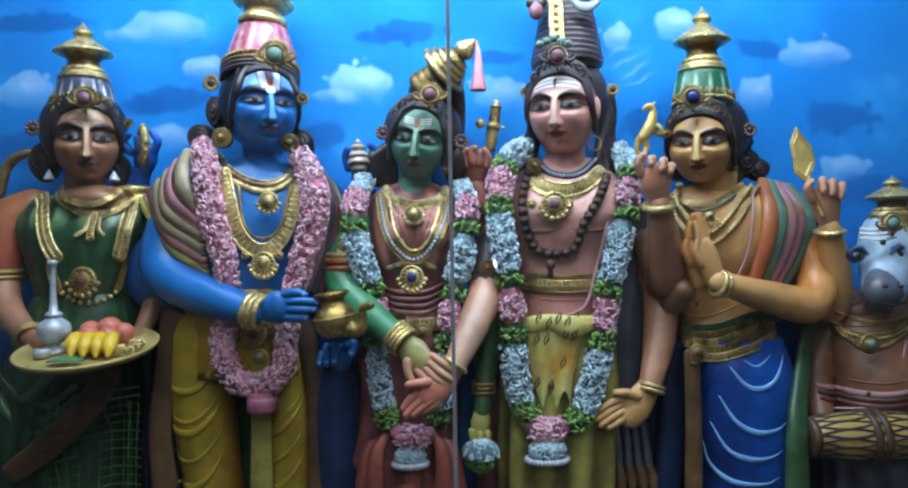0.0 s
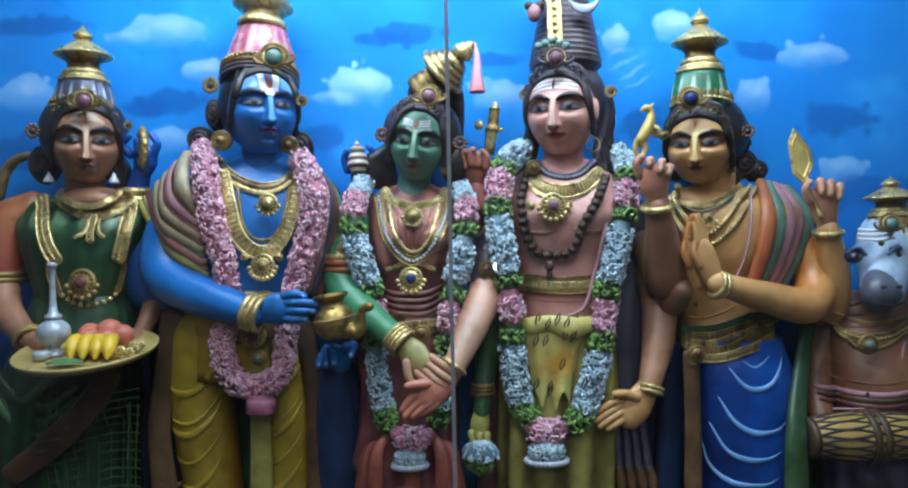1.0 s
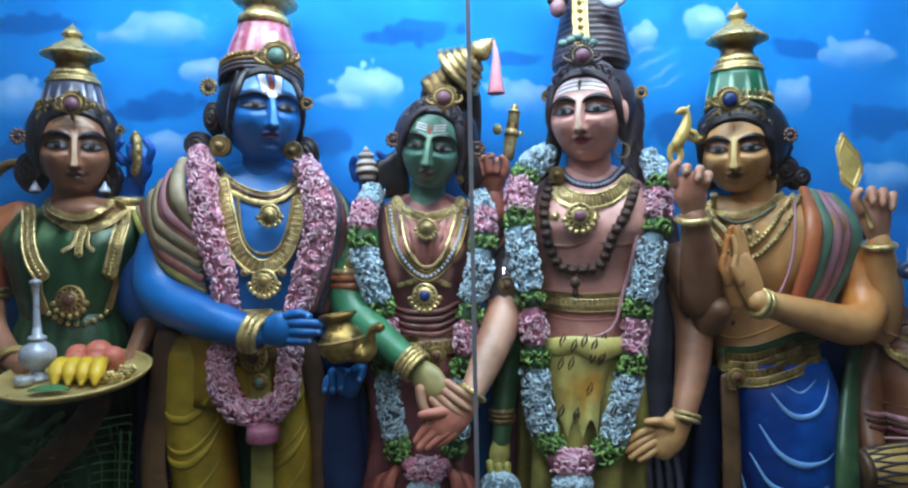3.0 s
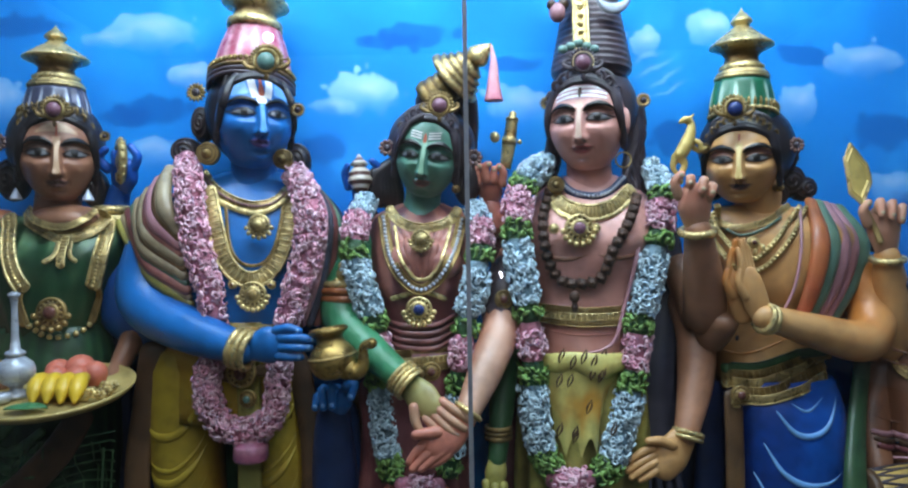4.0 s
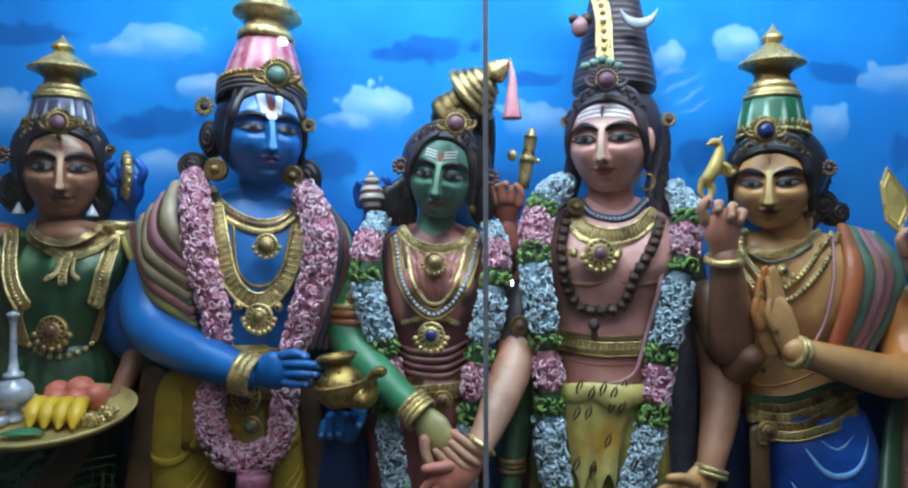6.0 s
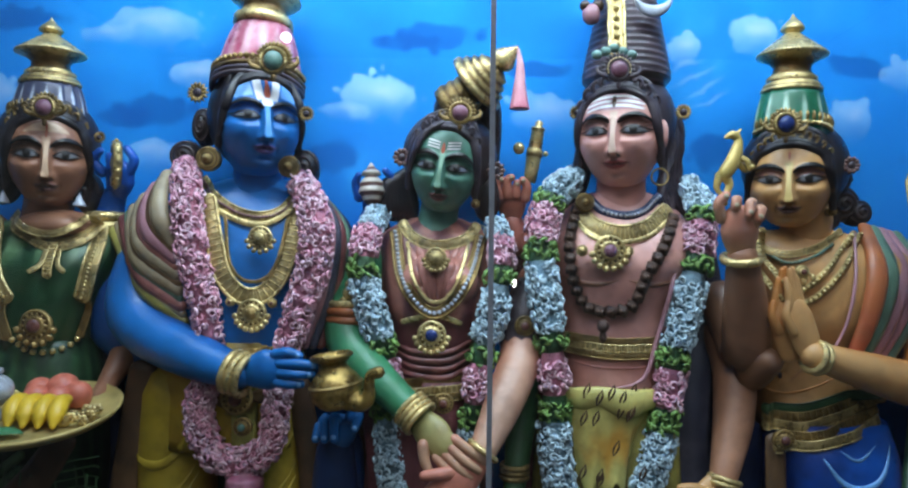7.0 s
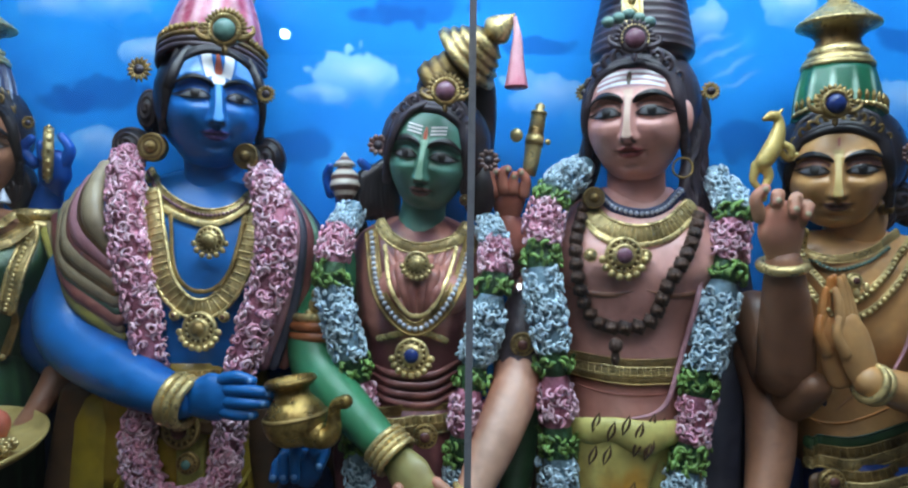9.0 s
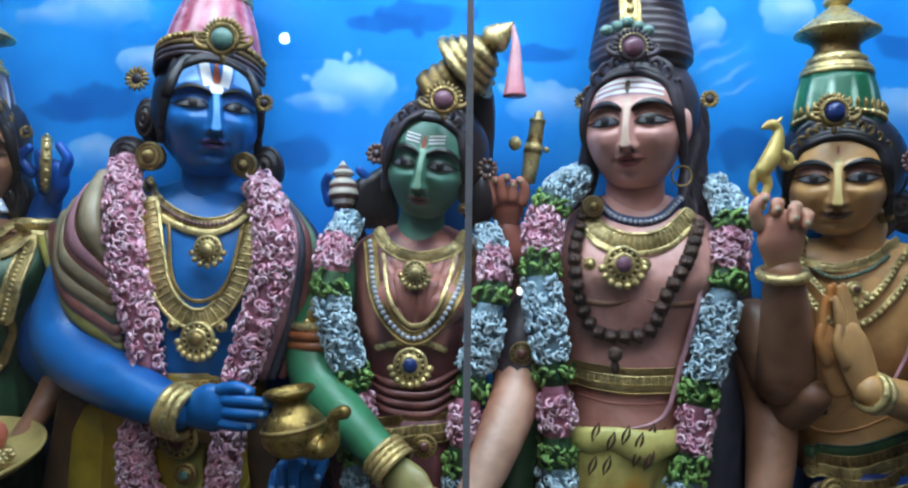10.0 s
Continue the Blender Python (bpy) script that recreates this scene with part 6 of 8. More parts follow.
def pink_crown():
    t = thing("crown", "tall pink fluted crown with gilt bands", "crown", "crowns")
    m = Matrix.Translation((-0.522, 1.790, 1.926)) @ Euler((radians(-4), radians(2), 0)).to_matrix().to_4x4()
    c = Clay()
    n, k = 60, 10
    rows, tn = [], []
    for i in range(k):
        f = i / (k - 1)
        r = 0.098 - 0.036 * f + 0.006 * math.sin(math.pi * f)
        rows.append([m @ Vector((r * (1 + 0.02 * math.cos(15 * 2 * math.pi * j / n)) * math.cos(2 * math.pi * j / n), 0.88 * r * math.sin(2 * math.pi * j / n), 0.135 * f)) for j in range(n)])
        tn.append([0.45 + 0.6 * math.cos(15 * 2 * math.pi * j / n) * math.sin(math.pi * f) for j in range(n)])
    c.grid(rows, PINKDRUM, True, tn, True, True)
    part("drum", c, t)
    c = Clay()
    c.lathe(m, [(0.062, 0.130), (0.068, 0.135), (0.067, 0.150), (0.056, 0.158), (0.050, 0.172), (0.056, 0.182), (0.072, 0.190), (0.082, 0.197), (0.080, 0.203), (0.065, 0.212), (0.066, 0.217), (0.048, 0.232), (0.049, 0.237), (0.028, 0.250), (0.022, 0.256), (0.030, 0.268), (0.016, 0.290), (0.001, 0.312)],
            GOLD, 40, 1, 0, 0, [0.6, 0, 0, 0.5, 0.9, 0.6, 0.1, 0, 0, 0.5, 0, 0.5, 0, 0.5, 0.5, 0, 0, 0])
    part("eave", c, t)
    c = Clay()
    for i in range(25):
        a = math.pi + math.pi * i / 24
        c.blob(m @ Vector((0.102 * math.cos(a), 0.092 * math.sin(a), 0.012 + 0.02 * abs(math.sin(a)))), 0.007, OLDGOLD, 8, 6)
    for i in range(3):
        c.tube([(*(m @ Vector((0.103 * math.cos(a), 0.096 * math.sin(a), -0.005 - 0.011 * i + 0.022 * abs(math.sin(a))))), 0.006) for a in [math.pi + math.pi * j / 16 for j in range(17)]], OLDGOLD if i == 0 else BROWNHAIR, 8, 1, 1, (0.6, 0.6))
    part("bead_rim", c, t)
    jewel(t, (-0.446, 1.652, 1.937), 0.029, JADE, OLDGOLD, "jewel", 13)
    return t


pink_crown()


def tilted_crown():
    """The bride's tilted bun cover with its stepped cone, knob and pink tassel."""
    t = thing("crown", "tilted gilt stepped crown with a pink tassel", "crown", "crowns")
    a, b = Vector((-0.081, 1.775, 1.867)), Vector((0.068, 1.700, 1.986))
    m = Matrix.Translation(a) @ (b - a).to_track_quat("Z", "Y").to_matrix().to_4x4()
    L = (b - a).length
    c = Clay()
    c.lathe(m, [(0.050, 0.0), (0.052, L * 0.10), (0.046, L * 0.13), (0.047, L * 0.20), (0.041, L * 0.23), (0.042, L * 0.29), (0.036, L * 0.32)], OLDGOLD, 32, 1, 0, 0, [0.5, 0, 0.8, 0, 0.8, 0, 0.9])
    part("cap", c, t)
    c = Clay()
    c.lathe(m, [(0.034, L * 0.32), (0.060, L * 0.36), (0.073, L * 0.39), (0.072, L * 0.44), (0.060, L * 0.47), (0.062, L * 0.51), (0.050, L * 0.54), (0.052, L * 0.58), (0.040, L * 0.61), (0.042, L * 0.65), (0.028, L * 0.69), (0.020, L * 0.71)], GOLD, 36, 1, 0, 0, [1, 0.6, 0, 0, 0.9, 0, 0.9, 0, 0.9, 0, 0.6, 0.8])
    part("eave", c, t)
    c = Clay()
    c.lathe(m, [(0.018, L * 0.70), (0.027, L * 0.75), (0.028, L * 0.80), (0.018, L * 0.89), (0.006, L * 0.96), (0.001, L * 1.0)], GOLD, 24, 3)
    part("finial", c, t)
    c = Clay()
    c.tube([(0.067, 1.700, 1.980, 0.003), (0.072, 1.700, 1.942, 0.008), (0.071, 1.700, 1.897, 0.013), (0.071, 1.700, 1.865, 0.018), (0.071, 1.700, 1.850, 0.021)], PINK, 24, 5, 0.9, (1, 0.2), False, 8, 0.05)
    part("tassel", c, t, "pink cloth tassel")
    jewel(t, (-0.055, 1.648, 1.829), 0.024, MAUVE)
    return t


tilted_crown()


def coil_band():
    t = thing("hair_ornament", "gilt beaded band with green crest on coiled hair", "ornament")
    pts = [(0.277, 1.690, 1.961), (0.277, 1.705, 2.023), (0.277, 1.715, 2.088), (0.262, 1.73, 2.16)]
    c = Clay()
    c.tube([(*q, 0.019) for q in pts], GOLD, 12, 5, 0.25, (0.2, 0.2))
    for s in (-1, 1):
        c.tube([(q[0] + s * 0.016, q[1] - 0.004, q[2], 0.004) for q in pts], GOLD, 8, 5)
    part("band", c, t)
    c = Clay()
    c.beads([(q[0], q[1] - 0.006, q[2]) for q in pts], 0.0075, GOLD, 2.3)
    part("bead_row", c, t)
    c = Clay()
    for i in range(5):
        c.blob((0.228 + 0.018 * i, 1.665, 1.957 + 0.007 * (2 - abs(i - 2))), (0.012, 0.01, 0.010), JADE, 12, 8, tone=0.3)
    part("crest", c, t, "green stone crest")
    jewel(t, (0.269, 1.645, 1.920), 0.025, MAUVE, BROWNHAIR)
    return t


coil_band()
moon = Clay()
rows = []
for i in range(17):
    a = radians(-165 + 150 * i / 16)
    w = 0.0125 * math.sin(math.pi * i / 16) + 0.0006
    cx, cz = 0.355 + 0.042 * math.cos(a), 2.108 + 0.046 * math.sin(a)
    rows.append([(cx + w * math.cos(a) * math.cos(b), 1.70 + 0.006 * math.sin(b), cz + w * math.sin(a) * math.cos(b)) for b in [2 * math.pi * j / 10 for j in range(10)]])
moon.grid(rows, SILVER, True, None, True, True)
moon.make("crescent", "pale grey crescent ornament fixed to the coiled hair", "ornament")
knob = Clay()
knob.blob((0.228, 1.730, 2.066), (0.020, 0.018, 0.024), PALEPINK, 14, 10)
knob.blob((0.214, 1.730, 2.085), (0.012, 0.012, 0.012), EARTH, 12, 8)
knob.blob((0.242, 1.730, 2.085), (0.014, 0.012, 0.014), EARTH, 12, 8)
knob.make("carved_bust", "small pink and brown carved knob in the hair", "ornament")

# ear rosettes and ear ornaments
for place, r in (((-0.630, 1.710, 1.884), 0.024), ((-0.393, 1.720, 1.841), 0.018), ((0.426, 1.720, 1.850), 0.018), ((0.201, 1.740, 1.851), 0.018), ((-0.874, 1.760, 1.793), 0.014)):
    side_flower(place, r)
for place, r in (((-0.183, 1.730, 1.749), 0.021), ((0.023, 1.730, 1.722), 0.021), ((-1.120, 1.740, 1.779), 0.022), ((0.795, 1.740, 1.741), 0.020)):
    side_flower(place, r, "dull brown carved rosette worn above the ear", ROSETTEBROWN, 10)
for place, r in (((-0.609, 1.720, 1.741), 0.027), ((-0.430, 1.720, 1.725), 0.024), ((0.218, 1.730, 1.654), 0.020), ((0.567, 1.720, 1.734), 0.013), ((0.748, 1.730, 1.639), 0.010), ((-0.021, 1.740, 1.649), 0.010)):
    ear_drop(place, r)
for x, z in ((-1.073, 1.655), (-0.900, 1.649)):
    c = Clay()
    c.lathe(pose(x, 1.73, z - 0.015), [(0.014, 0.0), (0.013, 0.004), (0.006, 0.018), (0.001, 0.028)], SILVER, 16)
    c.make("ear_ornament", "bell-shaped silver ear drop", "earring", "ear ornaments")
hoop = Clay()
rows = []
for j in range(29):
    a = 2 * math.pi * j / 28
    rows.append([(0.375 + (0.018 + 0.0022 * math.cos(b)) * math.cos(a), 1.715 + 0.0024 * math.sin(b), 1.709 + (0.018 + 0.0022 * math.cos(b)) * math.sin(a)) for b in [2 * math.pi * w / 8 for w in range(8)]])
hoop.grid(rows, OLDGOLD, True)
hoop.make("hoop_earring", "plain gilt hoop hanging from the ear", "earring", "ear ornaments")

# necklaces
n1 = thing("necklace", "gilt layered necklace with long side bands", "necklace", "necklaces")
chain(n1, 0, [(-1.074, 1.740, 1.616), (-1.039, 1.710, 1.582), (-0.994, 1.700, 1.554), (-0.954, 1.690, 1.544), (-0.911, 1.700, 1.555), (-0.880, 1.710, 1.586), (-0.884, 1.740, 1.612)], 0.010, "collar", GOLD, True, None, 0.008)
chain(n1, 0, [(-1.062, 1.740, 1.622), (-1.034, 1.720, 1.600), (-0.998, 1.710, 1.580), (-0.962, 1.700, 1.572), (-0.924, 1.710, 1.582), (-0.893, 1.730, 1.612)], 0.008, "collar", GOLD, True, None, 0.010)
chain(n1, 0, [(-1.068, 1.740, 1.618), (-1.036, 1.715, 1.591), (-0.996, 1.705, 1.567), (-0.958, 1.695, 1.558), (-0.918, 1.705, 1.568), (-0.885, 1.720, 1.599)], 0.006, "filling", OLDGOLD, False, None, 0.006)
for p in ([(-1.108, 1.760, 1.600), (-1.084, 1.720, 1.530), (-1.061, 1.700, 1.476), (-1.034, 1.700, 1.430)], [(-0.878, 1.740, 1.586), (-0.879, 1.720, 1.525), (-0.885, 1.700, 1.480), (-0.898, 1.710, 1.430)]):
    chain(n1, 0, p, 0.019, "side_band", GOLD, True, (0.0045, GOLD), 0.008, 1.66)
chain(n1, 0, [(-0.962, 1.690, 1.535), (-0.966, 1.690, 1.504), (-0.984, 1.690, 1.489)], 0.006, "tongue", GOLD, False, None, 0.010)
chain(n1, 0, [(-0.940, 1.690, 1.535), (-0.935, 1.690, 1.504), (-0.919, 1.690, 1.490)], 0.006, "tongue", GOLD, False, None, 0.010)
chain(n1, 0, [(-0.951, 1.690, 1.546), (-0.951, 1.690, 1.512), (-0.951, 1.690, 1.480)], 0.010, "tongue", GOLD, True, None, 0.012, 1.65, 0.008)
pendant(n1, (-0.971, 1.700, 1.372), 0.036, KNOB, 7, "buckle", OLDGOLD)

n2 = thing("necklace", "broad gilt necklace with two fringed pendants on blue chest", "necklace", "necklaces")
chain(n2, 1, [(-0.641, 1.760, 1.701), (-0.602, 1.720, 1.661), (-0.548, 1.700, 1.627), (-0.492, 1.690, 1.613), (-0.445, 1.700, 1.629), (-0.417, 1.740, 1.683)], 0.013, "collar", GOLD, True, (0.0035, MAUVE))
chain(n2, 1, [(-0.633, 1.750, 1.673), (-0.581, 1.710, 1.626), (-0.492, 1.690, 1.595), (-0.429, 1.710, 1.629), (-0.414, 1.740, 1.668)], 0.006, "collar", GOLD, False, None, 0.008)
chain(n2, 1, [(-0.607, 1.720, 1.653), (-0.582, 1.700, 1.568), (-0.559, 1.690, 1.491), (-0.517, 1.690, 1.445), (-0.472, 1.690, 1.448), (-0.438, 1.690, 1.497), (-0.421, 1.700, 1.572), (-0.411, 1.720, 1.650)], 0.020, "long_band", GOLD, True, None, 0.007, 1.66, 0.013)
chain(n2, 1, [(-0.560, 1.700, 1.610), (-0.546, 1.690, 1.521), (-0.517, 1.690, 1.479), (-0.475, 1.690, 1.478), (-0.447, 1.690, 1.519), (-0.431, 1.700, 1.610)], 0.004, "inner_cord", OLDGOLD, False, None, 0.009)
pendant(n2, (-0.474, 1.672, 1.567), 0.026, GOLD)
pendant(n2, (-0.490, 1.672, 1.408), 0.031, OLDGOLD, 9)
for q in ((-0.539, 1.680, 1.431), (-0.449, 1.680, 1.429)):
    pendant(n2, q, 0.010, KNOB, 0, "stud")

n3 = thing("necklace", "gilt and blue beaded necklace with two round pendants", "necklace", "necklaces")
chain(n3, 2, [(-0.188, 1.760, 1.608), (-0.156, 1.710, 1.573), (-0.103, 1.700, 1.556), (-0.042, 1.710, 1.571), (-0.016, 1.750, 1.604)], 0.012, "collar", GOLD, True)
chain(n3, 2, [(-0.199, 1.750, 1.587), (-0.182, 1.710, 1.500), (-0.149, 1.690, 1.439), (-0.107, 1.690, 1.411), (-0.063, 1.690, 1.438), (-0.028, 1.700, 1.500), (-0.007, 1.740, 1.576)], 0.013, "bead_band", OLDGOLD, True, (0.005, SILVER), 0.006)
chain(n3, 2, [(-0.169, 1.720, 1.562), (-0.154, 1.700, 1.492), (-0.126, 1.690, 1.446), (-0.104, 1.690, 1.435), (-0.078, 1.690, 1.447), (-0.051, 1.700, 1.498), (-0.035, 1.720, 1.559)], 0.004, "inner_cord", GOLD, False, None, 0.008)
pendant(n3, (-0.103, 1.672, 1.529), 0.023, GOLD, 9)
pendant(n3, (-0.110, 1.675, 1.367), 0.031, SAPPHIRE, 9)
chain(n3, 2, [(-0.177, 1.700, 1.390), (-0.142, 1.690, 1.400), (-0.110, 1.685, 1.408), (-0.075, 1.690, 1.399), (-0.050, 1.700, 1.387)], 0.006, "crest_band", GOLD, False)

n4 = thing("necklace", "broad gilt collar with dark beads and fringed pendant", "necklace", "necklaces")
chain(n4, 3, [(0.233, 1.760, 1.670), (0.257, 1.720, 1.637), (0.303, 1.700, 1.625), (0.347, 1.710, 1.637), (0.387, 1.750, 1.671)], 0.010, "bead_collar", NAVY, False, (0.0045, SILVER))
chain(n4, 3, [(0.207, 1.750, 1.643), (0.232, 1.710, 1.603), (0.282, 1.690, 1.585), (0.344, 1.700, 1.597), (0.397, 1.740, 1.638)], 0.019, "collar", GOLD, True, None, 0.006, 1.655, 0.009)
chain(n4, 3, [(0.196, 1.750, 1.627), (0.224, 1.710, 1.582), (0.274, 1.690, 1.566), (0.344, 1.700, 1.579), (0.403, 1.740, 1.623)], 0.005, "rim", GOLD, False, None, 0.007)
pendant(n4, (0.258, 1.663, 1.548), 0.033, MAUVE, 8)
for dx in (-0.05, 0.045):
    pendant(n4, (0.252 + dx, 1.672, 1.548), 0.012, GOLD, 0, "stud")

n5 = thing("necklace", "gilt rope necklaces in several strands", "necklace", "necklaces")
for i, p in enumerate(([(0.607, 1.760, 1.601), (0.617, 1.710, 1.563), (0.658, 1.700, 1.546), (0.719, 1.710, 1.561), (0.783, 1.760, 1.598)], [(0.599, 1.760, 1.582), (0.604, 1.710, 1.517), (0.626, 1.690, 1.471), (0.679, 1.690, 1.467), (0.729, 1.700, 1.514), (0.798, 1.760, 1.594)],
                      [(0.591, 1.760, 1.574), (0.592, 1.720, 1.502), (0.618, 1.690, 1.444), (0.686, 1.690, 1.440), (0.748, 1.700, 1.499), (0.819, 1.760, 1.591)])):
    chain(n5, 4, p, 0.007 if i else 0.008, "strand", GOLD, i == 0, (0.005, GOLD) if i else None, 0.007)
pendant(n5, (0.662, 1.685, 1.509), 0.014, KNOB, 5)
n6 = thing("necklace", "dull gilt collar with a green boss on drummer's chest", "necklace", "necklaces")
chain(n6, 5, [(1.047, 1.760, 1.237), (1.047, 1.710, 1.197), (1.086, 1.700, 1.183), (1.146, 1.710, 1.191), (1.210, 1.740, 1.221)], 0.014, "collar", OLDGOLD, True, (0.004, GOLD))
chain(n6, 5, [(1.071, 1.780, 1.290), (1.060, 1.730, 1.248), (1.086, 1.710, 1.226), (1.131, 1.710, 1.222), (1.207, 1.740, 1.237)], 0.006, "collar", OLDGOLD, False)
pendant(n6, (1.065, 1.675, 1.174), 0.026, JADE, 0, "pendant", OLDGOLD)

# rosary of large brown seeds
ros = thing("rosary", "string of large brown seeds with a hanging tassel seed", "necklace")
for i, (run, q) in enumerate(even(drape(3, [tuple(p) for p in smooth_path([(0.203, 1.750, 1.635), (0.183, 1.710, 1.570), (0.188, 1.700, 1.494), (0.215, 1.680, 1.433), (0.260, 1.680, 1.420), (0.311, 1.680, 1.434), (0.335, 1.690, 1.498), (0.373, 1.710, 1.559), (0.412, 1.740, 1.630)], 4)], 0.014), 0.0225)):
    c = Clay()
    c.blob(tuple(q[:3]), (0.0135, 0.0135, 0.0125), BEAD, 12, 8)
    for j in range(10):
        a, b = j * 2.4, (j % 5 - 2) * 0.55
        c.blob((q[0] + 0.0125 * math.cos(a) * math.cos(b), q[1] + 0.0125 * math.sin(a) * math.cos(b), q[2] + 0.0115 * math.sin(b)), 0.0045, BEAD, 6, 5, tone=0.6)
    part("seed", c, ros)
c = Clay()
c.blob((0.246, 1.665, 1.392), (0.013, 0.012, 0.014), BEAD, 12, 8)
c.blob((0.246, 1.667, 1.370), (0.008, 0.008, 0.014), BEAD, 12, 8)
part("tassel_seed", c, ros)


# belts
def belt(k, pts, half, label, mats=(GOLD, OLDGOLD), rows=3, boss=None, least=1.665):
    t = thing("belt", label, "belt", "belts")
    for i in range(rows):
        f = (i - (rows - 1) / 2) * 2 * half / rows
        chain(t, k, [(q[0], q[1], q[2] + f) for q in pts], half / rows * 1.3, "strap", mats[i % len(mats)], True, None, 0.008, least, 0.012 if i % 2 else 0)
    if boss:
        pendant(t, boss, 0.022, KNOB, 0, "buckle", OLDGOLD)
    return t


belt(3, [(0.173, 1.740, 1.349), (0.219, 1.700, 1.345), (0.278, 1.690, 1.341), (0.340, 1.700, 1.343), (0.398, 1.740, 1.347)], 0.021, "broad embossed gilt belt round the bare waist", (OLDGOLD, GOLD, OLDGOLD))
belt(2, [(-0.203, 1.740, 1.257), (-0.146, 1.700, 1.248), (-0.100, 1.690, 1.246), (-0.055, 1.700, 1.248), (-0.010, 1.740, 1.254)], 0.022, "gilt ribbed belt with a flower buckle", (OLDGOLD, GOLD, OLDGOLD), 3, (-0.084, 1.675, 1.225))
belt(4, [(0.615, 1.760, 1.175), (0.636, 1.710, 1.174), (0.689, 1.690, 1.178), (0.757, 1.690, 1.198), (0.857, 1.740, 1.226)], 0.044, "wide gilt and green belt over a blue waistcloth", (GOLD, OLDGOLD, GOLD, OLDGOLD, LEAFGREEN), 5, (0.628, 1.690, 1.158))
belt(1, [(-0.682, 1.740, 1.340), (-0.598, 1.700, 1.323), (-0.520, 1.690, 1.316), (-0.447, 1.700, 1.323), (-0.395, 1.740, 1.338)], 0.014, "plain gilt waist belt over yellow cloth", (GOLD, OLDGOLD), 2)
c = thing("waist_ornament", "gilt and green belt ornament hanging on yellow cloth", "ornament")
pendant(c, (-0.515, 1.660, 1.231), 0.034, KNOB, 0, "boss", OLDGOLD)
pendant(c, (-0.502, 1.662, 1.172), 0.020, JADE, 0, "boss", OLDGOLD)

# garlands
PK = [(1, "p")]
garland([([(-0.667, 1.740, 1.733, 0.030), (-0.640, 1.690, 1.643, 0.034), (-0.619, 1.675, 1.522, 0.035), (-0.588, 1.675, 1.402, 0.031), (-0.585, 1.680, 1.282, 0.031), (-0.600, 1.675, 1.209, 0.032), (-0.589, 1.672, 1.146, 0.032), (-0.559, 1.670, 1.108, 0.032), (-0.515, 1.670, 1.092, 0.032)], PK),
         ([(-0.412, 1.740, 1.703, 0.028), (-0.367, 1.690, 1.623, 0.035), (-0.360, 1.675, 1.517, 0.036), (-0.393, 1.672, 1.414, 0.032), (-0.422, 1.672, 1.295, 0.029), (-0.436, 1.672, 1.206, 0.028), (-0.443, 1.672, 1.144, 0.029), (-0.473, 1.670, 1.106, 0.031), (-0.515, 1.670, 1.092, 0.032)], PK)], "thick pink flower garland hanging to the thighs", "garlands", 0.0076, 3)
tas = thing("garland_pendant", "short pink cylinder tassel under the garland", "garland pendant", "garland pendants")
c = Clay()
c.lathe(pose(-0.497, 1.665, 1.030), [(0.030, 0.0), (0.037, 0.003), (0.039, 0.010), (0.038, 0.028), (0.036, 0.036), (0.028, 0.042), (0.018, 0.050), (0.020, 0.062)], paint("dusty_pink_tassel_paint", (0.50, 0.20, 0.27), (0.36, 0.10, 0.17), 0.5, 0, 0.2, 0.8), 36, 3, 18, 0.02, [0.6, 0.2, 0, 0, 0.2, 0.6, 1, 1] * 3)
part("body", c, tas)
MIX = [(5, "w"), (6, "p"), (4, "g"), (12, "w"), (4, "g"), (7, "p"), (5, "g"), (14, "w"), (4, "g")]
garland([([(-0.235, 1.760, 1.631, 0.026), (-0.258, 1.720, 1.571, 0.032), (-0.260, 1.700, 1.486, 0.034), (-0.231, 1.700, 1.380, 0.034), (-0.207, 1.710, 1.288, 0.030), (-0.206, 1.710, 1.181, 0.030), (-0.193, 1.690, 1.064, 0.030), (-0.176, 1.680, 0.984, 0.028)], MIX),
         ([(0.020, 1.760, 1.611, 0.024), (0.036, 1.720, 1.558, 0.030), (0.027, 1.700, 1.451, 0.034), (0.001, 1.700, 1.346, 0.034), (-0.017, 1.690, 1.241, 0.030), (-0.027, 1.700, 1.119, 0.028), (-0.047, 1.680, 0.981, 0.028)], MIX),
         ([(-0.155, 1.670, 0.971, 0.026), (-0.115, 1.665, 0.953, 0.032), (-0.071, 1.670, 0.965, 0.026)], PK)], "pink, white and green flower garland on the bride", "garlands", 0.0070, 5)
MIX4 = [(8, "w"), (3, "g"), (7, "p"), (4, "g"), (15, "w"), (4, "g"), (8, "p"), (5, "g"), (15, "w"), (5, "g")]
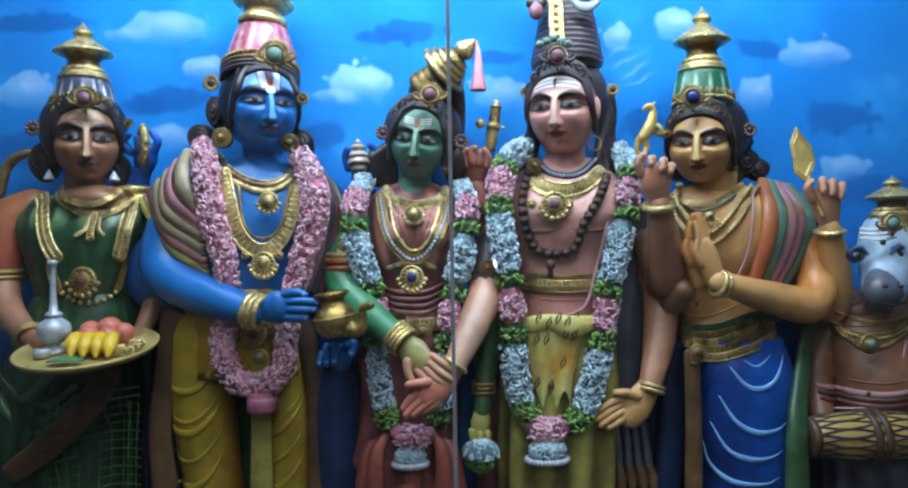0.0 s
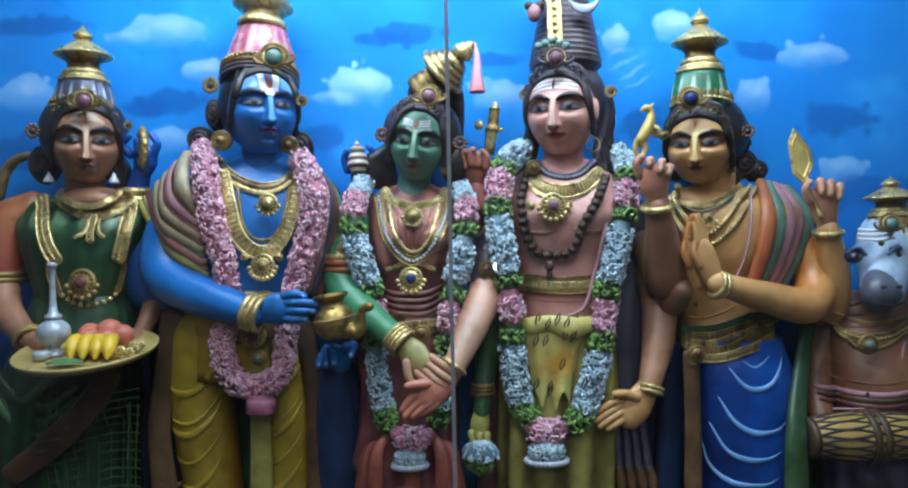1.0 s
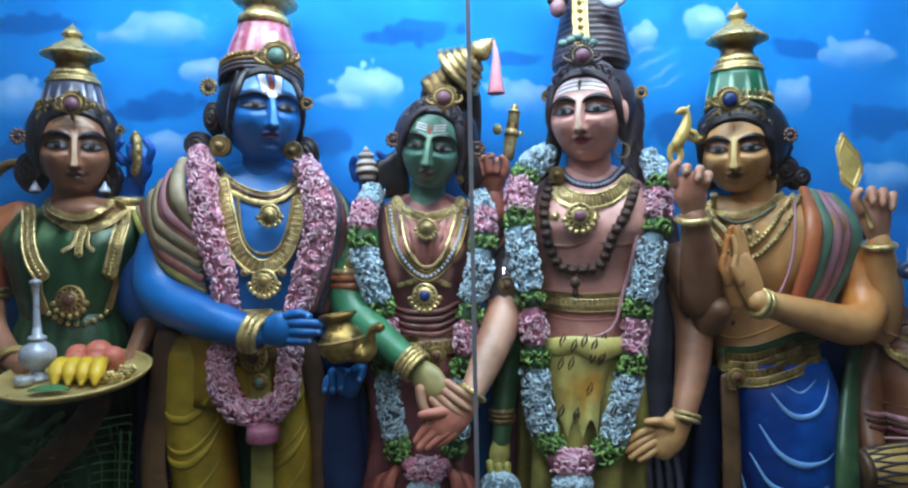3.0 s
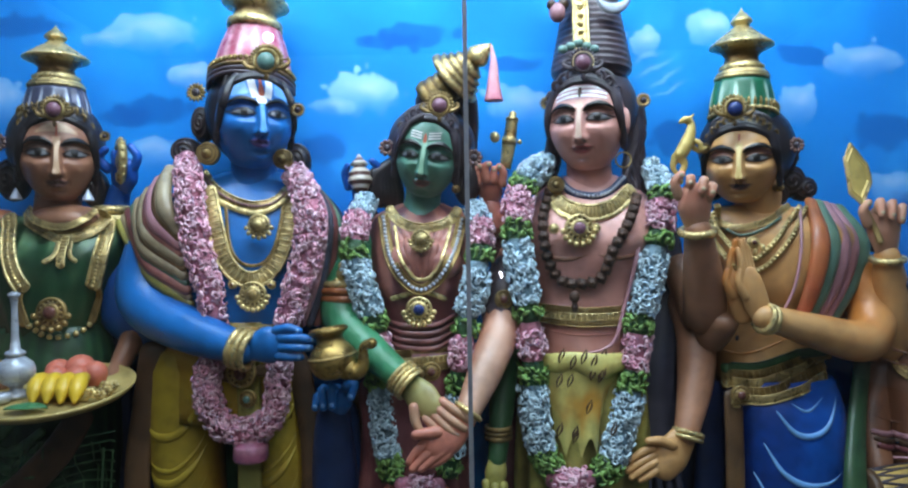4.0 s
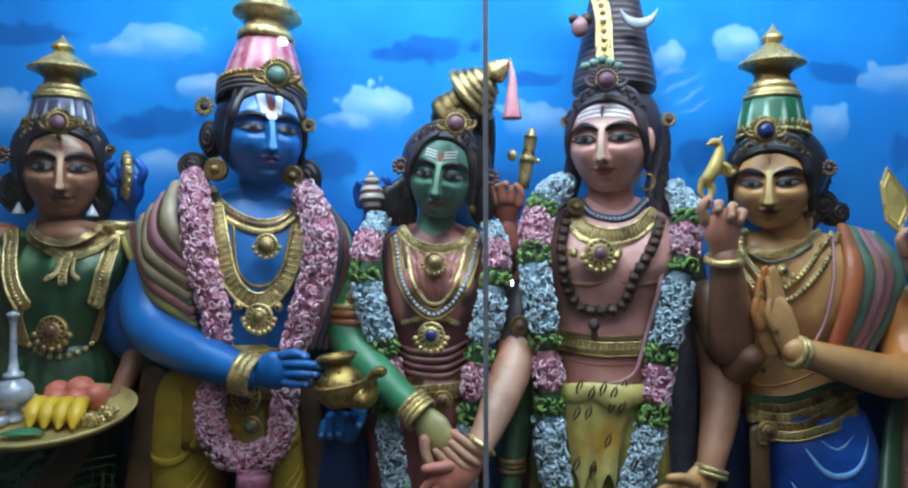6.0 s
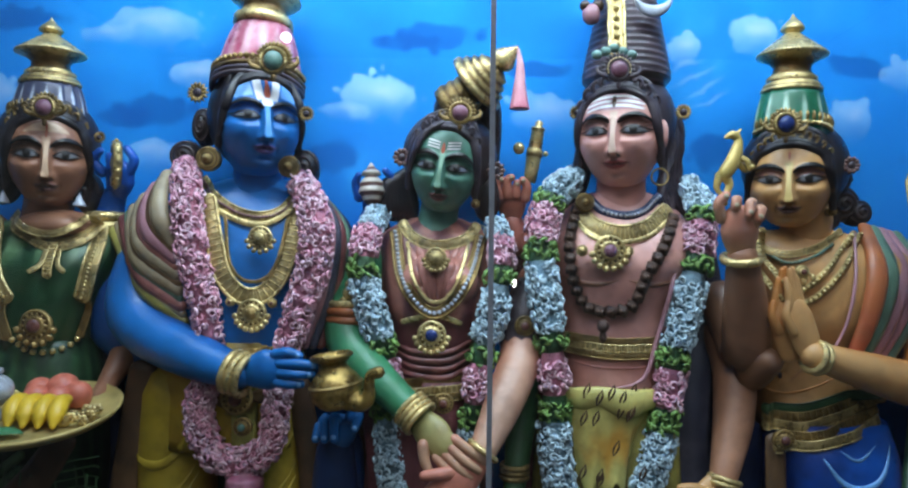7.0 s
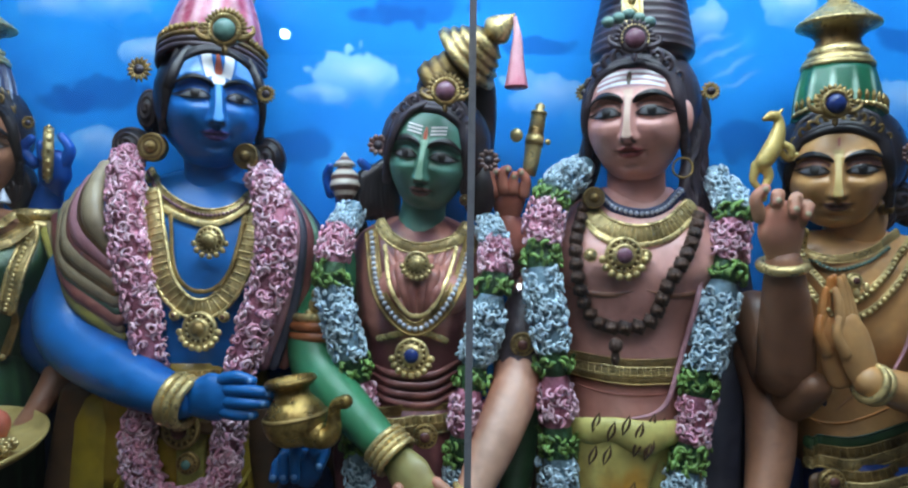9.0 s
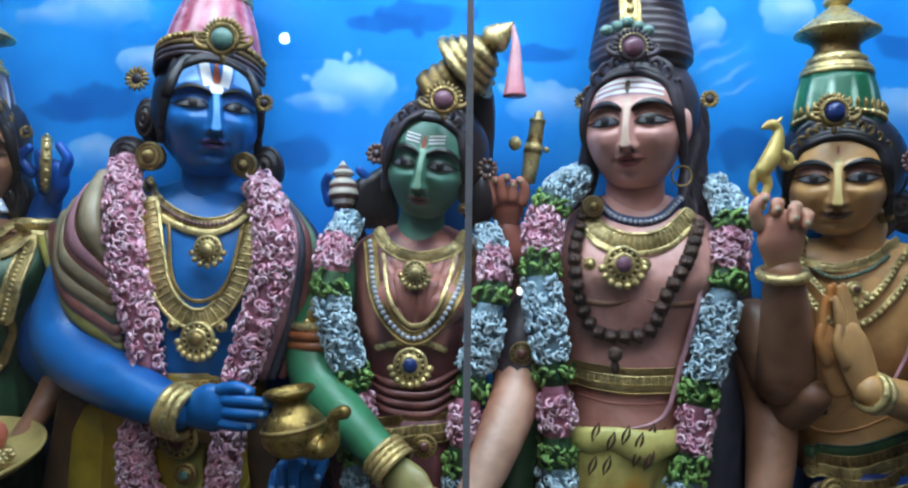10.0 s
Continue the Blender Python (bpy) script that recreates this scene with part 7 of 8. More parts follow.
garland([([(0.206, 1.770, 1.716, 0.030), (0.149, 1.740, 1.669, 0.036), (0.121, 1.710, 1.586, 0.036), (0.124, 1.690, 1.479, 0.036), (0.142, 1.685, 1.359, 0.034), (0.150, 1.690, 1.238, 0.034), (0.153, 1.685, 1.119, 0.036), (0.173, 1.680, 1.022, 0.032), (0.198, 1.675, 0.986, 0.026)], MIX4),
         ([(0.452, 1.770, 1.708, 0.022), (0.468, 1.730, 1.644, 0.034), (0.455, 1.710, 1.550, 0.036), (0.424, 1.690, 1.429, 0.036), (0.398, 1.690, 1.324, 0.034), (0.384, 1.690, 1.219, 0.034), (0.360, 1.685, 1.115, 0.036), (0.327, 1.680, 1.012, 0.034), (0.291, 1.675, 0.977, 0.030)], MIX4),
         ([(0.191, 1.670, 0.976, 0.030), (0.230, 1.665, 0.967, 0.034), (0.271, 1.670, 0.974, 0.030)], PK)], "thick pink, white and green flower garland", "garlands", 0.0074, 7)


def garland_tassel(place, r, label, top="w"):
    t = thing("garland_pendant", label, "garland pendant", "garland pendants")
    rng = random.Random(11)
    x, y, z = place
    c = Clay()
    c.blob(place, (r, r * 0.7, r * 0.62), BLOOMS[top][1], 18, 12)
    for i in range(170):
        a, b = rng.uniform(math.pi, 2 * math.pi), rng.uniform(-0.9, 1.4)
        nrm = Vector((math.cos(a) * math.cos(b), math.sin(a) * math.cos(b), math.sin(b)))
        scatter(c, (x + r * nrm.x, y + r * 0.7 * nrm.y, z + r * 0.62 * nrm.z), nrm, 0.006, BLOOMS[top][0], rng)
    part("bloom", c, t)
    c = Clay()
    for i in range(33):
        a = math.pi * 2 * i / 32
        c.blob((x + r * 1.12 * math.cos(a), y + r * 0.8 * math.sin(a), z - r * 0.55), 0.008, SILVER, 8, 6)
    part("bead_ring", c, t, "row of silver-white beads")
    return t


garland_tassel((0.229, 1.665, 0.921), 0.046, "pale blue flower pendant with a beaded rim")
garland_tassel((-0.121, 1.665, 0.911), 0.038, "pale blue flower pendant with a beaded rim")

# bangles and arm bands
bangle((-0.499, 1.622, 1.290), 0.040, (0.9, -0.15, -0.25), "heavy gilt bangles on the blue wrist", 3, GOLD, 0.008)
bangle((-0.894, 1.838, 1.605), 0.046, (0, 0, 1), "flat gilt arm band on the raised blue arm", 2, GOLD, 0.012)
bangle((-0.138, 1.605, 1.220), 0.036, (0.75, -0.35, -0.6), "gilt bangles on the green wrist", 4, GOLD, 0.0055)
bangle((-0.296, 1.765, 1.400), 0.052, (0, 0, 1), "orange and gilt arm band on the green arm", 2, ORANGE, 0.010)
bangle((-0.296, 1.765, 1.425), 0.050, (0, 0, 1), "gilt arm band with a flower crest", 1, GOLD, 0.009)
bangle((-0.002, 1.577, 1.157), 0.030, (-0.6, -0.2, -0.8), "plain gilt bangle on the clasped wrist", 1, GOLD, 0.006)
bangle((0.511, 1.622, 1.535), 0.034, (-0.1, -0.3, 1), "gilt bangle on the raised wrist", 1, GOLD, 0.009)
bangle((0.505, 1.690, 1.067), 0.031, (-0.3, -0.2, -1), "gilt bangle on the lowered wrist", 2, GOLD, 0.006)
bangle((0.989, 1.712, 1.465), 0.032, (-0.1, -0.2, 1), "gilt bangle on the wrist that holds the blade", 1, GOLD, 0.008)
bangle((0.672, 1.646, 1.337), 0.030, (0.9, 0.3, -0.3), "gilt bangle on the praying wrist", 2, GOLD, 0.007)
bangle((0.071, 1.740, 1.066), 0.028, (0, 0, 1), "dark gilt bangles on the green lowered arm", 3, OLDGOLD, 0.006)
bangle((-1.228, 1.772, 1.388), 0.052, (0, 0, 1), "orange arm band on the lady's sleeve", 2, OLDGOLD, 0.008)
bangle((-1.079, 1.650, 1.235), 0.034, (0.5, -0.5, -0.4), "gilt bangle on the wrist under the tray", 2, OLDGOLD, 0.006)
arm = thing("arm_guard", "dark carved arm guard with a round boss", "arm band")
c = Clay()
c.tube([(0.107, 1.775, 1.450, 0.045), (0.090, 1.755, 1.403, 0.052), (0.085, 1.740, 1.342, 0.050)], BROWNHAIR, 22, 6, 0.95, (0.1, 0.5), True, 11, 0.03)
part("sleeve", c, arm)
pendant(arm, (0.087, 1.702, 1.386), 0.022, KNOB, 0, "boss", OLDGOLD)


# the offering tray
def tray():
    t = thing("offering_tray", "round pale gilt tray held level by both hands", "tray")
    m = Matrix.Translation((-0.903, 1.600, 1.209)) @ Euler((radians(10), radians(0.5), 0)).to_matrix().to_4x4()
    c = Clay()
    c.lathe(m, [(0.02, -0.018), (0.11, -0.018), (0.150, -0.010), (0.159, 0.0), (0.161, 0.006), (0.158, 0.008), (0.152, 0.003), (0.145, -0.002), (0.02, -0.003)], paint("tray_gilt", (0.62, 0.47, 0.17), (0.30, 0.19, 0.06), 0.38, 0.25, 0.12), 56, 1, 0, 0, [1, 1, 0.6, 0.3, 0, 0, 0.1, 0, 0])
    part("plate", c, t)
    return m


TRAY = tray()


def on_tray(x, y, z=0.0):
    return TRAY @ Vector((x, y, z))


YELLOWFRUIT = paint("banana_yellow_paint", (0.74, 0.48, 0.03), (0.10, 0.10, 0.02), 0.4, 0, 0.1)
ROSEFRUIT = paint("rose_fruit_paint", (0.60, 0.16, 0.10), (0.70, 0.35, 0.22), 0.45, 0, 0.12)
for i in range(4):
    c = Clay()
    x = -0.005 + 0.029 * i
    p = [on_tray(x - 0.008, -0.01, 0.034), on_tray(x - 0.004, -0.035, 0.036), on_tray(x + 0.003, -0.062, 0.024), on_tray(x + 0.008, -0.080, 0.010)]
    c.tube([(*p[0], 0.012), (*p[1], 0.0175), (*p[2], 0.0165), (*p[3], 0.006)], YELLOWFRUIT, 9, 6, 0.95, (0.0, 0.15))
    c.blob(tuple(p[3]), (0.005, 0.005, 0.006), YELLOWFRUIT, 8, 6, tone=1.0)
    c.make("banana", "ripe yellow painted banana lying on the tray", "banana", "bananas on the tray")
for x, y, r in ((-0.016, 0.045, 0.028), (0.030, 0.05, 0.032), (0.070, 0.035, 0.027), (-0.004, 0.015, 0.026), (0.045, 0.012, 0.026)):
    c = Clay()
    c.lathe(TRAY @ pose(x, y, 0.0), [(0.004, 0.0), (r * 0.7, 0.004), (r, r * 0.9), (r * 0.8, r * 1.6), (r * 0.3, r * 1.95), (0.002, r * 1.85)], ROSEFRUIT, 20, 3, 0, 0)
    c.make("fruit", "round rose-red painted fruit on the tray", "fruit", "fruits on the tray")
rng = random.Random(4)
flowers = thing("flower_heap", "small heap of gilt flowers on the tray", "flowers")
for i in range(14):
    c = Clay()
    q = on_tray(0.112 + rng.uniform(-0.026, 0.026), -0.03 + rng.uniform(-0.03, 0.035), 0.006 + rng.uniform(0, 0.012))
    for j in range(6):
        a = 2 * math.pi * j / 6
        c.blob((q[0] + 0.0075 * math.cos(a), q[1] - 0.003, q[2] + 0.0065 * math.sin(a)), (0.006, 0.004, 0.005), GOLD, 7, 5)
    c.blob((q[0], q[1] - 0.006, q[2]), 0.004, OLDGOLD, 7, 5)
    part("blossom", c, flowers)
leaf = Clay()
rows = []
for i in range(13):
    u = i / 12
    w = 0.016 * math.sin(math.pi * u) ** 0.7 + 0.0006
    row = []
    for j in range(7):
        s = j / 3 - 1
        row.append(on_tray(-0.035 + 0.085 * u, -0.112 + w * s + 0.006 * u, 0.004 + 0.004 * abs(s) + 0.003 * math.sin(3 * u)))
    rows.append(row)
leaf.grid(rows, paint("leaf_green_paint", (0.06, 0.22, 0.09), None, 0.35), flip=False)
lo = leaf.make("betel_leaf", "flat green leaf lying on the tray edge", "leaf")
mod = lo.modifiers.new("thick", "SOLIDIFY")
mod.thickness = 0.0025


def sprinkler():
    t = thing("rose_water_sprinkler", "silver-white long-necked sprinkler standing on the tray", "sprinkler")
    m = TRAY @ pose(-0.066, -0.028, -0.002, -8)
    w = paint("silver_glaze", (0.46, 0.50, 0.56), (0.22, 0.24, 0.28), 0.3, 0.2, 0.12)
    c = Clay()
    c.lathe(m, [(0.024, 0.0), (0.025, 0.006), (0.016, 0.014), (0.012, 0.020), (0.017, 0.026), (0.030, 0.036), (0.037, 0.052), (0.034, 0.070), (0.022, 0.082), (0.015, 0.088)], w, 28, 2)
    part("bowl", c, t)
    c = Clay()
    c.lathe(m, [(0.015, 0.088), (0.020, 0.092), (0.018, 0.098), (0.010, 0.102), (0.0075, 0.13), (0.006, 0.19), (0.0075, 0.212), (0.012, 0.216), (0.012, 0.222), (0.004, 0.226)], w, 20)
    part("neck", c, t)
    c = Clay()
    c.lathe(TRAY @ pose(-0.075, -0.062, 0.0, -8), [(0.016, 0.0), (0.020, 0.010), (0.019, 0.018), (0.014, 0.020)], w, 20)
    c.make("cup", "small silver-white cup beside the sprinkler", "cup")


sprinkler()


# the golden pot with a spout
def spout_pot():
    t = thing("spout_pot", "bulbous gilt water pot with a curved spout", "pot")
    POT = paint("tarnished_gold_paint", (0.60, 0.40, 0.12), (0.16, 0.09, 0.03), 0.32, 0.75, 0.35, 0.8)
    m = Matrix.Translation((-0.287, 1.600, 1.224)) @ Euler((0, radians(-9), 0)).to_matrix().to_4x4()
    c = Clay()
    c.lathe(m, [(0.014, 0.004), (0.030, 0.006), (0.044, 0.018), (0.053, 0.036), (0.052, 0.054), (0.043, 0.070), (0.033, 0.080), (0.029, 0.088), (0.030, 0.096), (0.038, 0.103), (0.043, 0.107), (0.042, 0.113), (0.036, 0.114), (0.024, 0.102)], POT, 40, 2, 0, 0, [0.25 + 0.25 * math.sin(i * 0.9) for i in range(27)])
    part("bowl", c, t)
    c = Clay()
    c.tube([(-0.262, 1.585, 1.252, 0.026), (-0.240, 1.580, 1.246, 0.019), (-0.226, 1.575, 1.258, 0.014), (-0.225, 1.575, 1.282, 0.011), (-0.222, 1.574, 1.300, 0.010), (-0.206, 1.572, 1.306, 0.012)], POT, 14, 6)
    part("spout", c, t)
    c = Clay()
    rows = [[m @ Vector(((0.0515 + 0.004 * math.cos(b)) * math.cos(a), (0.0515 + 0.004 * math.cos(b)) * math.sin(a), 0.052 + 0.004 * math.sin(b))) for b in [2 * math.pi * w / 8 for w in range(8)]] for a in [2 * math.pi * j / 32 for j in range(33)]]
    c.grid(rows, OLDGOLD, True)
    part("hoop", c, t)


spout_pot()


# things held in the raised hands
def discus():
    t = thing("discus", "gilt ring discus balanced on raised blue fingers", "discus")
    c = Clay()
    m = Matrix.Translation((-0.847, 1.780, 1.736)) @ Euler((radians(90), 0, radians(-56))).to_matrix().to_4x4()
    c.lathe(m, [(0.052, -0.009), (0.055, 0.0), (0.052, 0.009), (0.036, 0.010), (0.030, 0.006), (0.016, 0.009), (0.004, 0.012)], GOLD, 36, 1, 0, 0, [0.5, 0, 0.2, 0, 1, 0.3, 0])
    part("wheel", c, t)
    c = Clay()
    for i in range(16):
        a = 2 * math.pi * i / 16
        c.blob(m @ Vector((0.054 * math.cos(a), 0.054 * math.sin(a), 0)), 0.005, GOLD, 7, 5)
    part("bead_rim", c, t)


def conch():
    c = Clay()
    m = Matrix.Translation((-0.258, 1.800, 1.648)) @ Euler((radians(-6), radians(-3), 0)).to_matrix().to_4x4()
    prof, tn = [], []
    for i in range(34):
        f = i / 33
        r = 0.010 + 0.026 * math.sin(math.pi * min(1, f * 1.35)) ** 0.8 if f < 0.72 else 0.026 * (1 - (f - 0.72) / 0.28) + 0.002
        prof.append((r * 0.82 * (1 + 0.06 * math.sin(i * 0.8)), 0.100 * f))
        tn.append(1.3 if math.sin(i * 0.95) > 0.25 else -0.2)
    c.lathe(m, prof, paint("shell_stripe_paint", (0.62, 0.55, 0.46), (0.16, 0.08, 0.07), 0.35), 24, 1, 0, 0, tn)
    c.make("conch", "striped cream and brown conch shell in raised fingers", "conch")


def small_drum():
    t = thing("hand_drum", "slender gilt hand drum held upright", "hand drum")
    a, b = Vector((0.105, 1.820, 1.706)), Vector((0.127, 1.820, 1.851))
    m = Matrix.Translation(a) @ (b - a).to_track_quat("Z", "Y").to_matrix().to_4x4()
    L = (b - a).length
    c = Clay()
    c.lathe(m, [(0.013, 0), (0.015, L * 0.12), (0.017, L * 0.38), (0.019, L * 0.42), (0.019, L * 0.52), (0.016, L * 0.56), (0.015, L * 0.82), (0.017, L * 0.84), (0.016, L * 0.88), (0.008, L * 0.90), (0.010, L * 0.96), (0.003, L)], GOLD, 22, 1, 0, 0, [0, 0, 0.1, 1, 0, 1, 0, 1, 0, 0.5, 0, 0])
    part("shaft", c, t)
    for p, s in (((0.079, 1.815, 1.785), 0.013), ((0.141, 1.815, 1.772), 0.006)):
        c = Clay()
        c.blob(p, (s, s, s * 1.1), GOLD, 14, 10)
        part("knob", c, t)


PALEGILT = paint("pale_gilt_paint", (0.70, 0.52, 0.16), (0.3, 0.2, 0.06), 0.35, 0.2, 0.15)


def leaping_ornament():
    """The small gilt figure on the fingers, kept as plain rounded forms."""
    c = Clay()
    c.tube([(0.469, 1.600, 1.702, 0.014), (0.483, 1.600, 1.725, 0.015), (0.492, 1.600, 1.749, 0.012), (0.494, 1.600, 1.770, 0.008), (0.484, 1.600, 1.779, 0.009), (0.471, 1.600, 1.774, 0.004)], PALEGILT, 12, 6)
    c.tube([(0.493, 1.600, 1.782, 0.004), (0.500, 1.600, 1.790, 0.002)], PALEGILT, 8, 3)
    c.tube([(0.466, 1.600, 1.700, 0.011), (0.478, 1.600, 1.682, 0.008), (0.471, 1.600, 1.660, 0.006), (0.470, 1.600, 1.643, 0.005)], PALEGILT, 10, 5)
    c.tube([(0.461, 1.605, 1.698, 0.010), (0.455, 1.605, 1.675, 0.006), (0.465, 1.605, 1.660, 0.005)], PALEGILT, 10, 5)
    c.tube([(0.495, 1.600, 1.735, 0.007), (0.510, 1.595, 1.726, 0.006), (0.513, 1.595, 1.712, 0.004)], PALEGILT, 10, 5)
    c.tube([(0.495, 1.605, 1.726, 0.007), (0.510, 1.605, 1.711, 0.005), (0.525, 1.605, 1.717, 0.004)], PALEGILT, 10, 5)
    c.make("figurine", "small yellow-gilt leaping figurine on raised fingertips", "figurine")


def blade():
    t = thing("leaf_blade", "yellow-gilt leaf-shaped axe blade held upright", "blade")
    c = Clay()
    pts = [(0.887, 1.680, 1.732), (0.925, 1.680, 1.682), (0.933, 1.680, 1.642), (0.912, 1.680, 1.593), (0.885, 1.680, 1.618), (0.874, 1.680, 1.698)]
    mid = np.mean(np.array(pts), axis=0)
    ring = [[(q[0], q[1] + 0.004, q[2]) for q in pts], [tuple(q) for q in pts], [tuple(np.array(q) * 0.8 + mid * 0.2 + np.array((0, -0.005, 0))) for q in pts], [tuple(np.array(q) * 0.68 + mid * 0.32 + np.array((0, -0.002, 0))) for q in pts]]
    c.grid(ring, PALEGILT, True, None, True, True, flip=True)
    for a, b in zip(pts, pts[1:] + pts[:1]):
        c.tube([(a[0], a[1] - 0.001, a[2], 0.0035), (b[0], b[1] - 0.001, b[2], 0.0035)], GOLD, 8, 2)
    ob = part("blade", c, t)
    ob.data.polygons.foreach_set("use_smooth", [False] * len(ob.data.polygons))
    c = Clay()
    c.tube([(0.916, 1.685, 1.597, 0.006), (0.943, 1.685, 1.540, 0.006), (0.952, 1.680, 1.507, 0.008)], OLDGOLD, 10, 4)
    part("shaft", c, t)


def lotus_bud():
    t = thing("lotus_bud", "pale green flower ball with bluish top petals", "flower")
    rng = random.Random(9)
    p = Vector((0.060, 1.690, 0.896))
    c = Clay()
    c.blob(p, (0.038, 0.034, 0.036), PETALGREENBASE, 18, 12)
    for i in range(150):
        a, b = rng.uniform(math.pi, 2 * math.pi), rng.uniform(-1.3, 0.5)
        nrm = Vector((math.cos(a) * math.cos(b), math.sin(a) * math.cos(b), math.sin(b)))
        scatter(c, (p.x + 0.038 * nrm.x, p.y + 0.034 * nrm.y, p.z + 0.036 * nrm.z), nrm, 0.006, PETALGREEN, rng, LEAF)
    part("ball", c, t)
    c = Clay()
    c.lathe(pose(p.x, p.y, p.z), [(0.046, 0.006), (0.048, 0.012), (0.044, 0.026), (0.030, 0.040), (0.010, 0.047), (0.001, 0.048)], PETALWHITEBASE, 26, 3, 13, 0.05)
    for i in range(120):
        a, b = rng.uniform(math.pi, 2 * math.pi), rng.uniform(0.15, 1.4)
        nrm = Vector((math.cos(a) * math.cos(b), math.sin(a) * math.cos(b), math.sin(b)))
        scatter(c, (p.x + 0.047 * nrm.x, p.y + 0.047 * nrm.y, p.z + 0.046 * nrm.z), nrm, 0.0065, PETALWHITE, rng)
    part("corolla", c, t)


def barrel_drum():
    t = thing("barrel_drum", "wooden barrel drum laced with cords, carried level", "drum")
    a, b = Vector((0.887, 1.640, 0.948)), Vector((1.191, 1.640, 0.949))
    m = Matrix.Translation(a) @ (b - a).to_track_quat("Z", "Y").to_matrix().to_4x4()
    L = (b - a).length
    wood = paint("drum_yellow_paint", (0.50, 0.33, 0.09), (0.12, 0.06, 0.03), 0.4, 0, 0.15)
    c = Clay()
    R = lambda f: 0.046 + 0.016 * math.sin(math.pi * f)
    c.lathe(m, [(R(i / 12), L * i / 12) for i in range(13)], wood, 40)
    part("shell", c, t)
    for i in range(16):
        c = Clay()
        a0 = 2 * math.pi * i / 16
        for s in (-1, 1):
            c.tube([(*(m @ Vector((R(f) * math.cos(a0 + s * 0.2 * w), R(f) * math.sin(a0 + s * 0.2 * w), L * f))), 0.0032) for f, w in ((0.02, 0), (0.25, 1), (0.48, 0), (0.52, 0), (0.75, 1), (0.98, 0))], BROWNHAIR, 6, 3)
        part("cord", c, t)
    for f in (0.0, 0.46, 0.54, 1.0):
        c = Clay()
        c.lathe(m, [(R(f), L * f - 0.010), (R(f) + 0.006, L * f - 0.007), (R(f) + 0.006, L * f + 0.007), (R(f), L * f + 0.010)], EARTH, 36)
        part("hoop", c, t)


for build in (discus, conch, small_drum, leaping_ornament, blade, lotus_bud, barrel_drum):
    build()


# ---- further small ornaments ----
brocade = thing("waist_brocade", "dark gilt brocade bands at the lady's waist", "ornament")
for p in ([(-1.040, 1.720, 1.440), (-1.052, 1.710, 1.400), (-1.040, 1.700, 1.345)], [(-0.895, 1.720, 1.440), (-0.902, 1.710, 1.400), (-0.918, 1.710, 1.345)]):
    chain(brocade, 0, p, 0.013, "band", OLDGOLD, True, None, 0.004, 1.66)
c = Clay()
c.beads(drape(0, [tuple(q) for q in smooth_path([(-1.031, 1.710, 1.340), (-0.999, 1.700, 1.318), (-0.969, 1.700, 1.311), (-0.939, 1.700, 1.317), (-0.918, 1.710, 1.338)], 4)], 0.008), 0.007, GOLD, 2.6)
part("bead_fringe", c, brocade)

crest = thing("arm_crest", "small gilt flower crest above the green arm band", "ornament")
for x, z, r in ((0.0, 0.0, 0.014), (-0.012, -0.018, 0.010), (0.012, -0.018, 0.010), (0.0, 0.02, 0.009)):
    c = Clay()
    q = Vector((-0.295, 1.725, 1.449))
    c.blob((q.x + x, q.y, q.z + z), (r, r * 0.6, r * 1.1), GOLD, 10, 8)
    part("petal", c, crest)

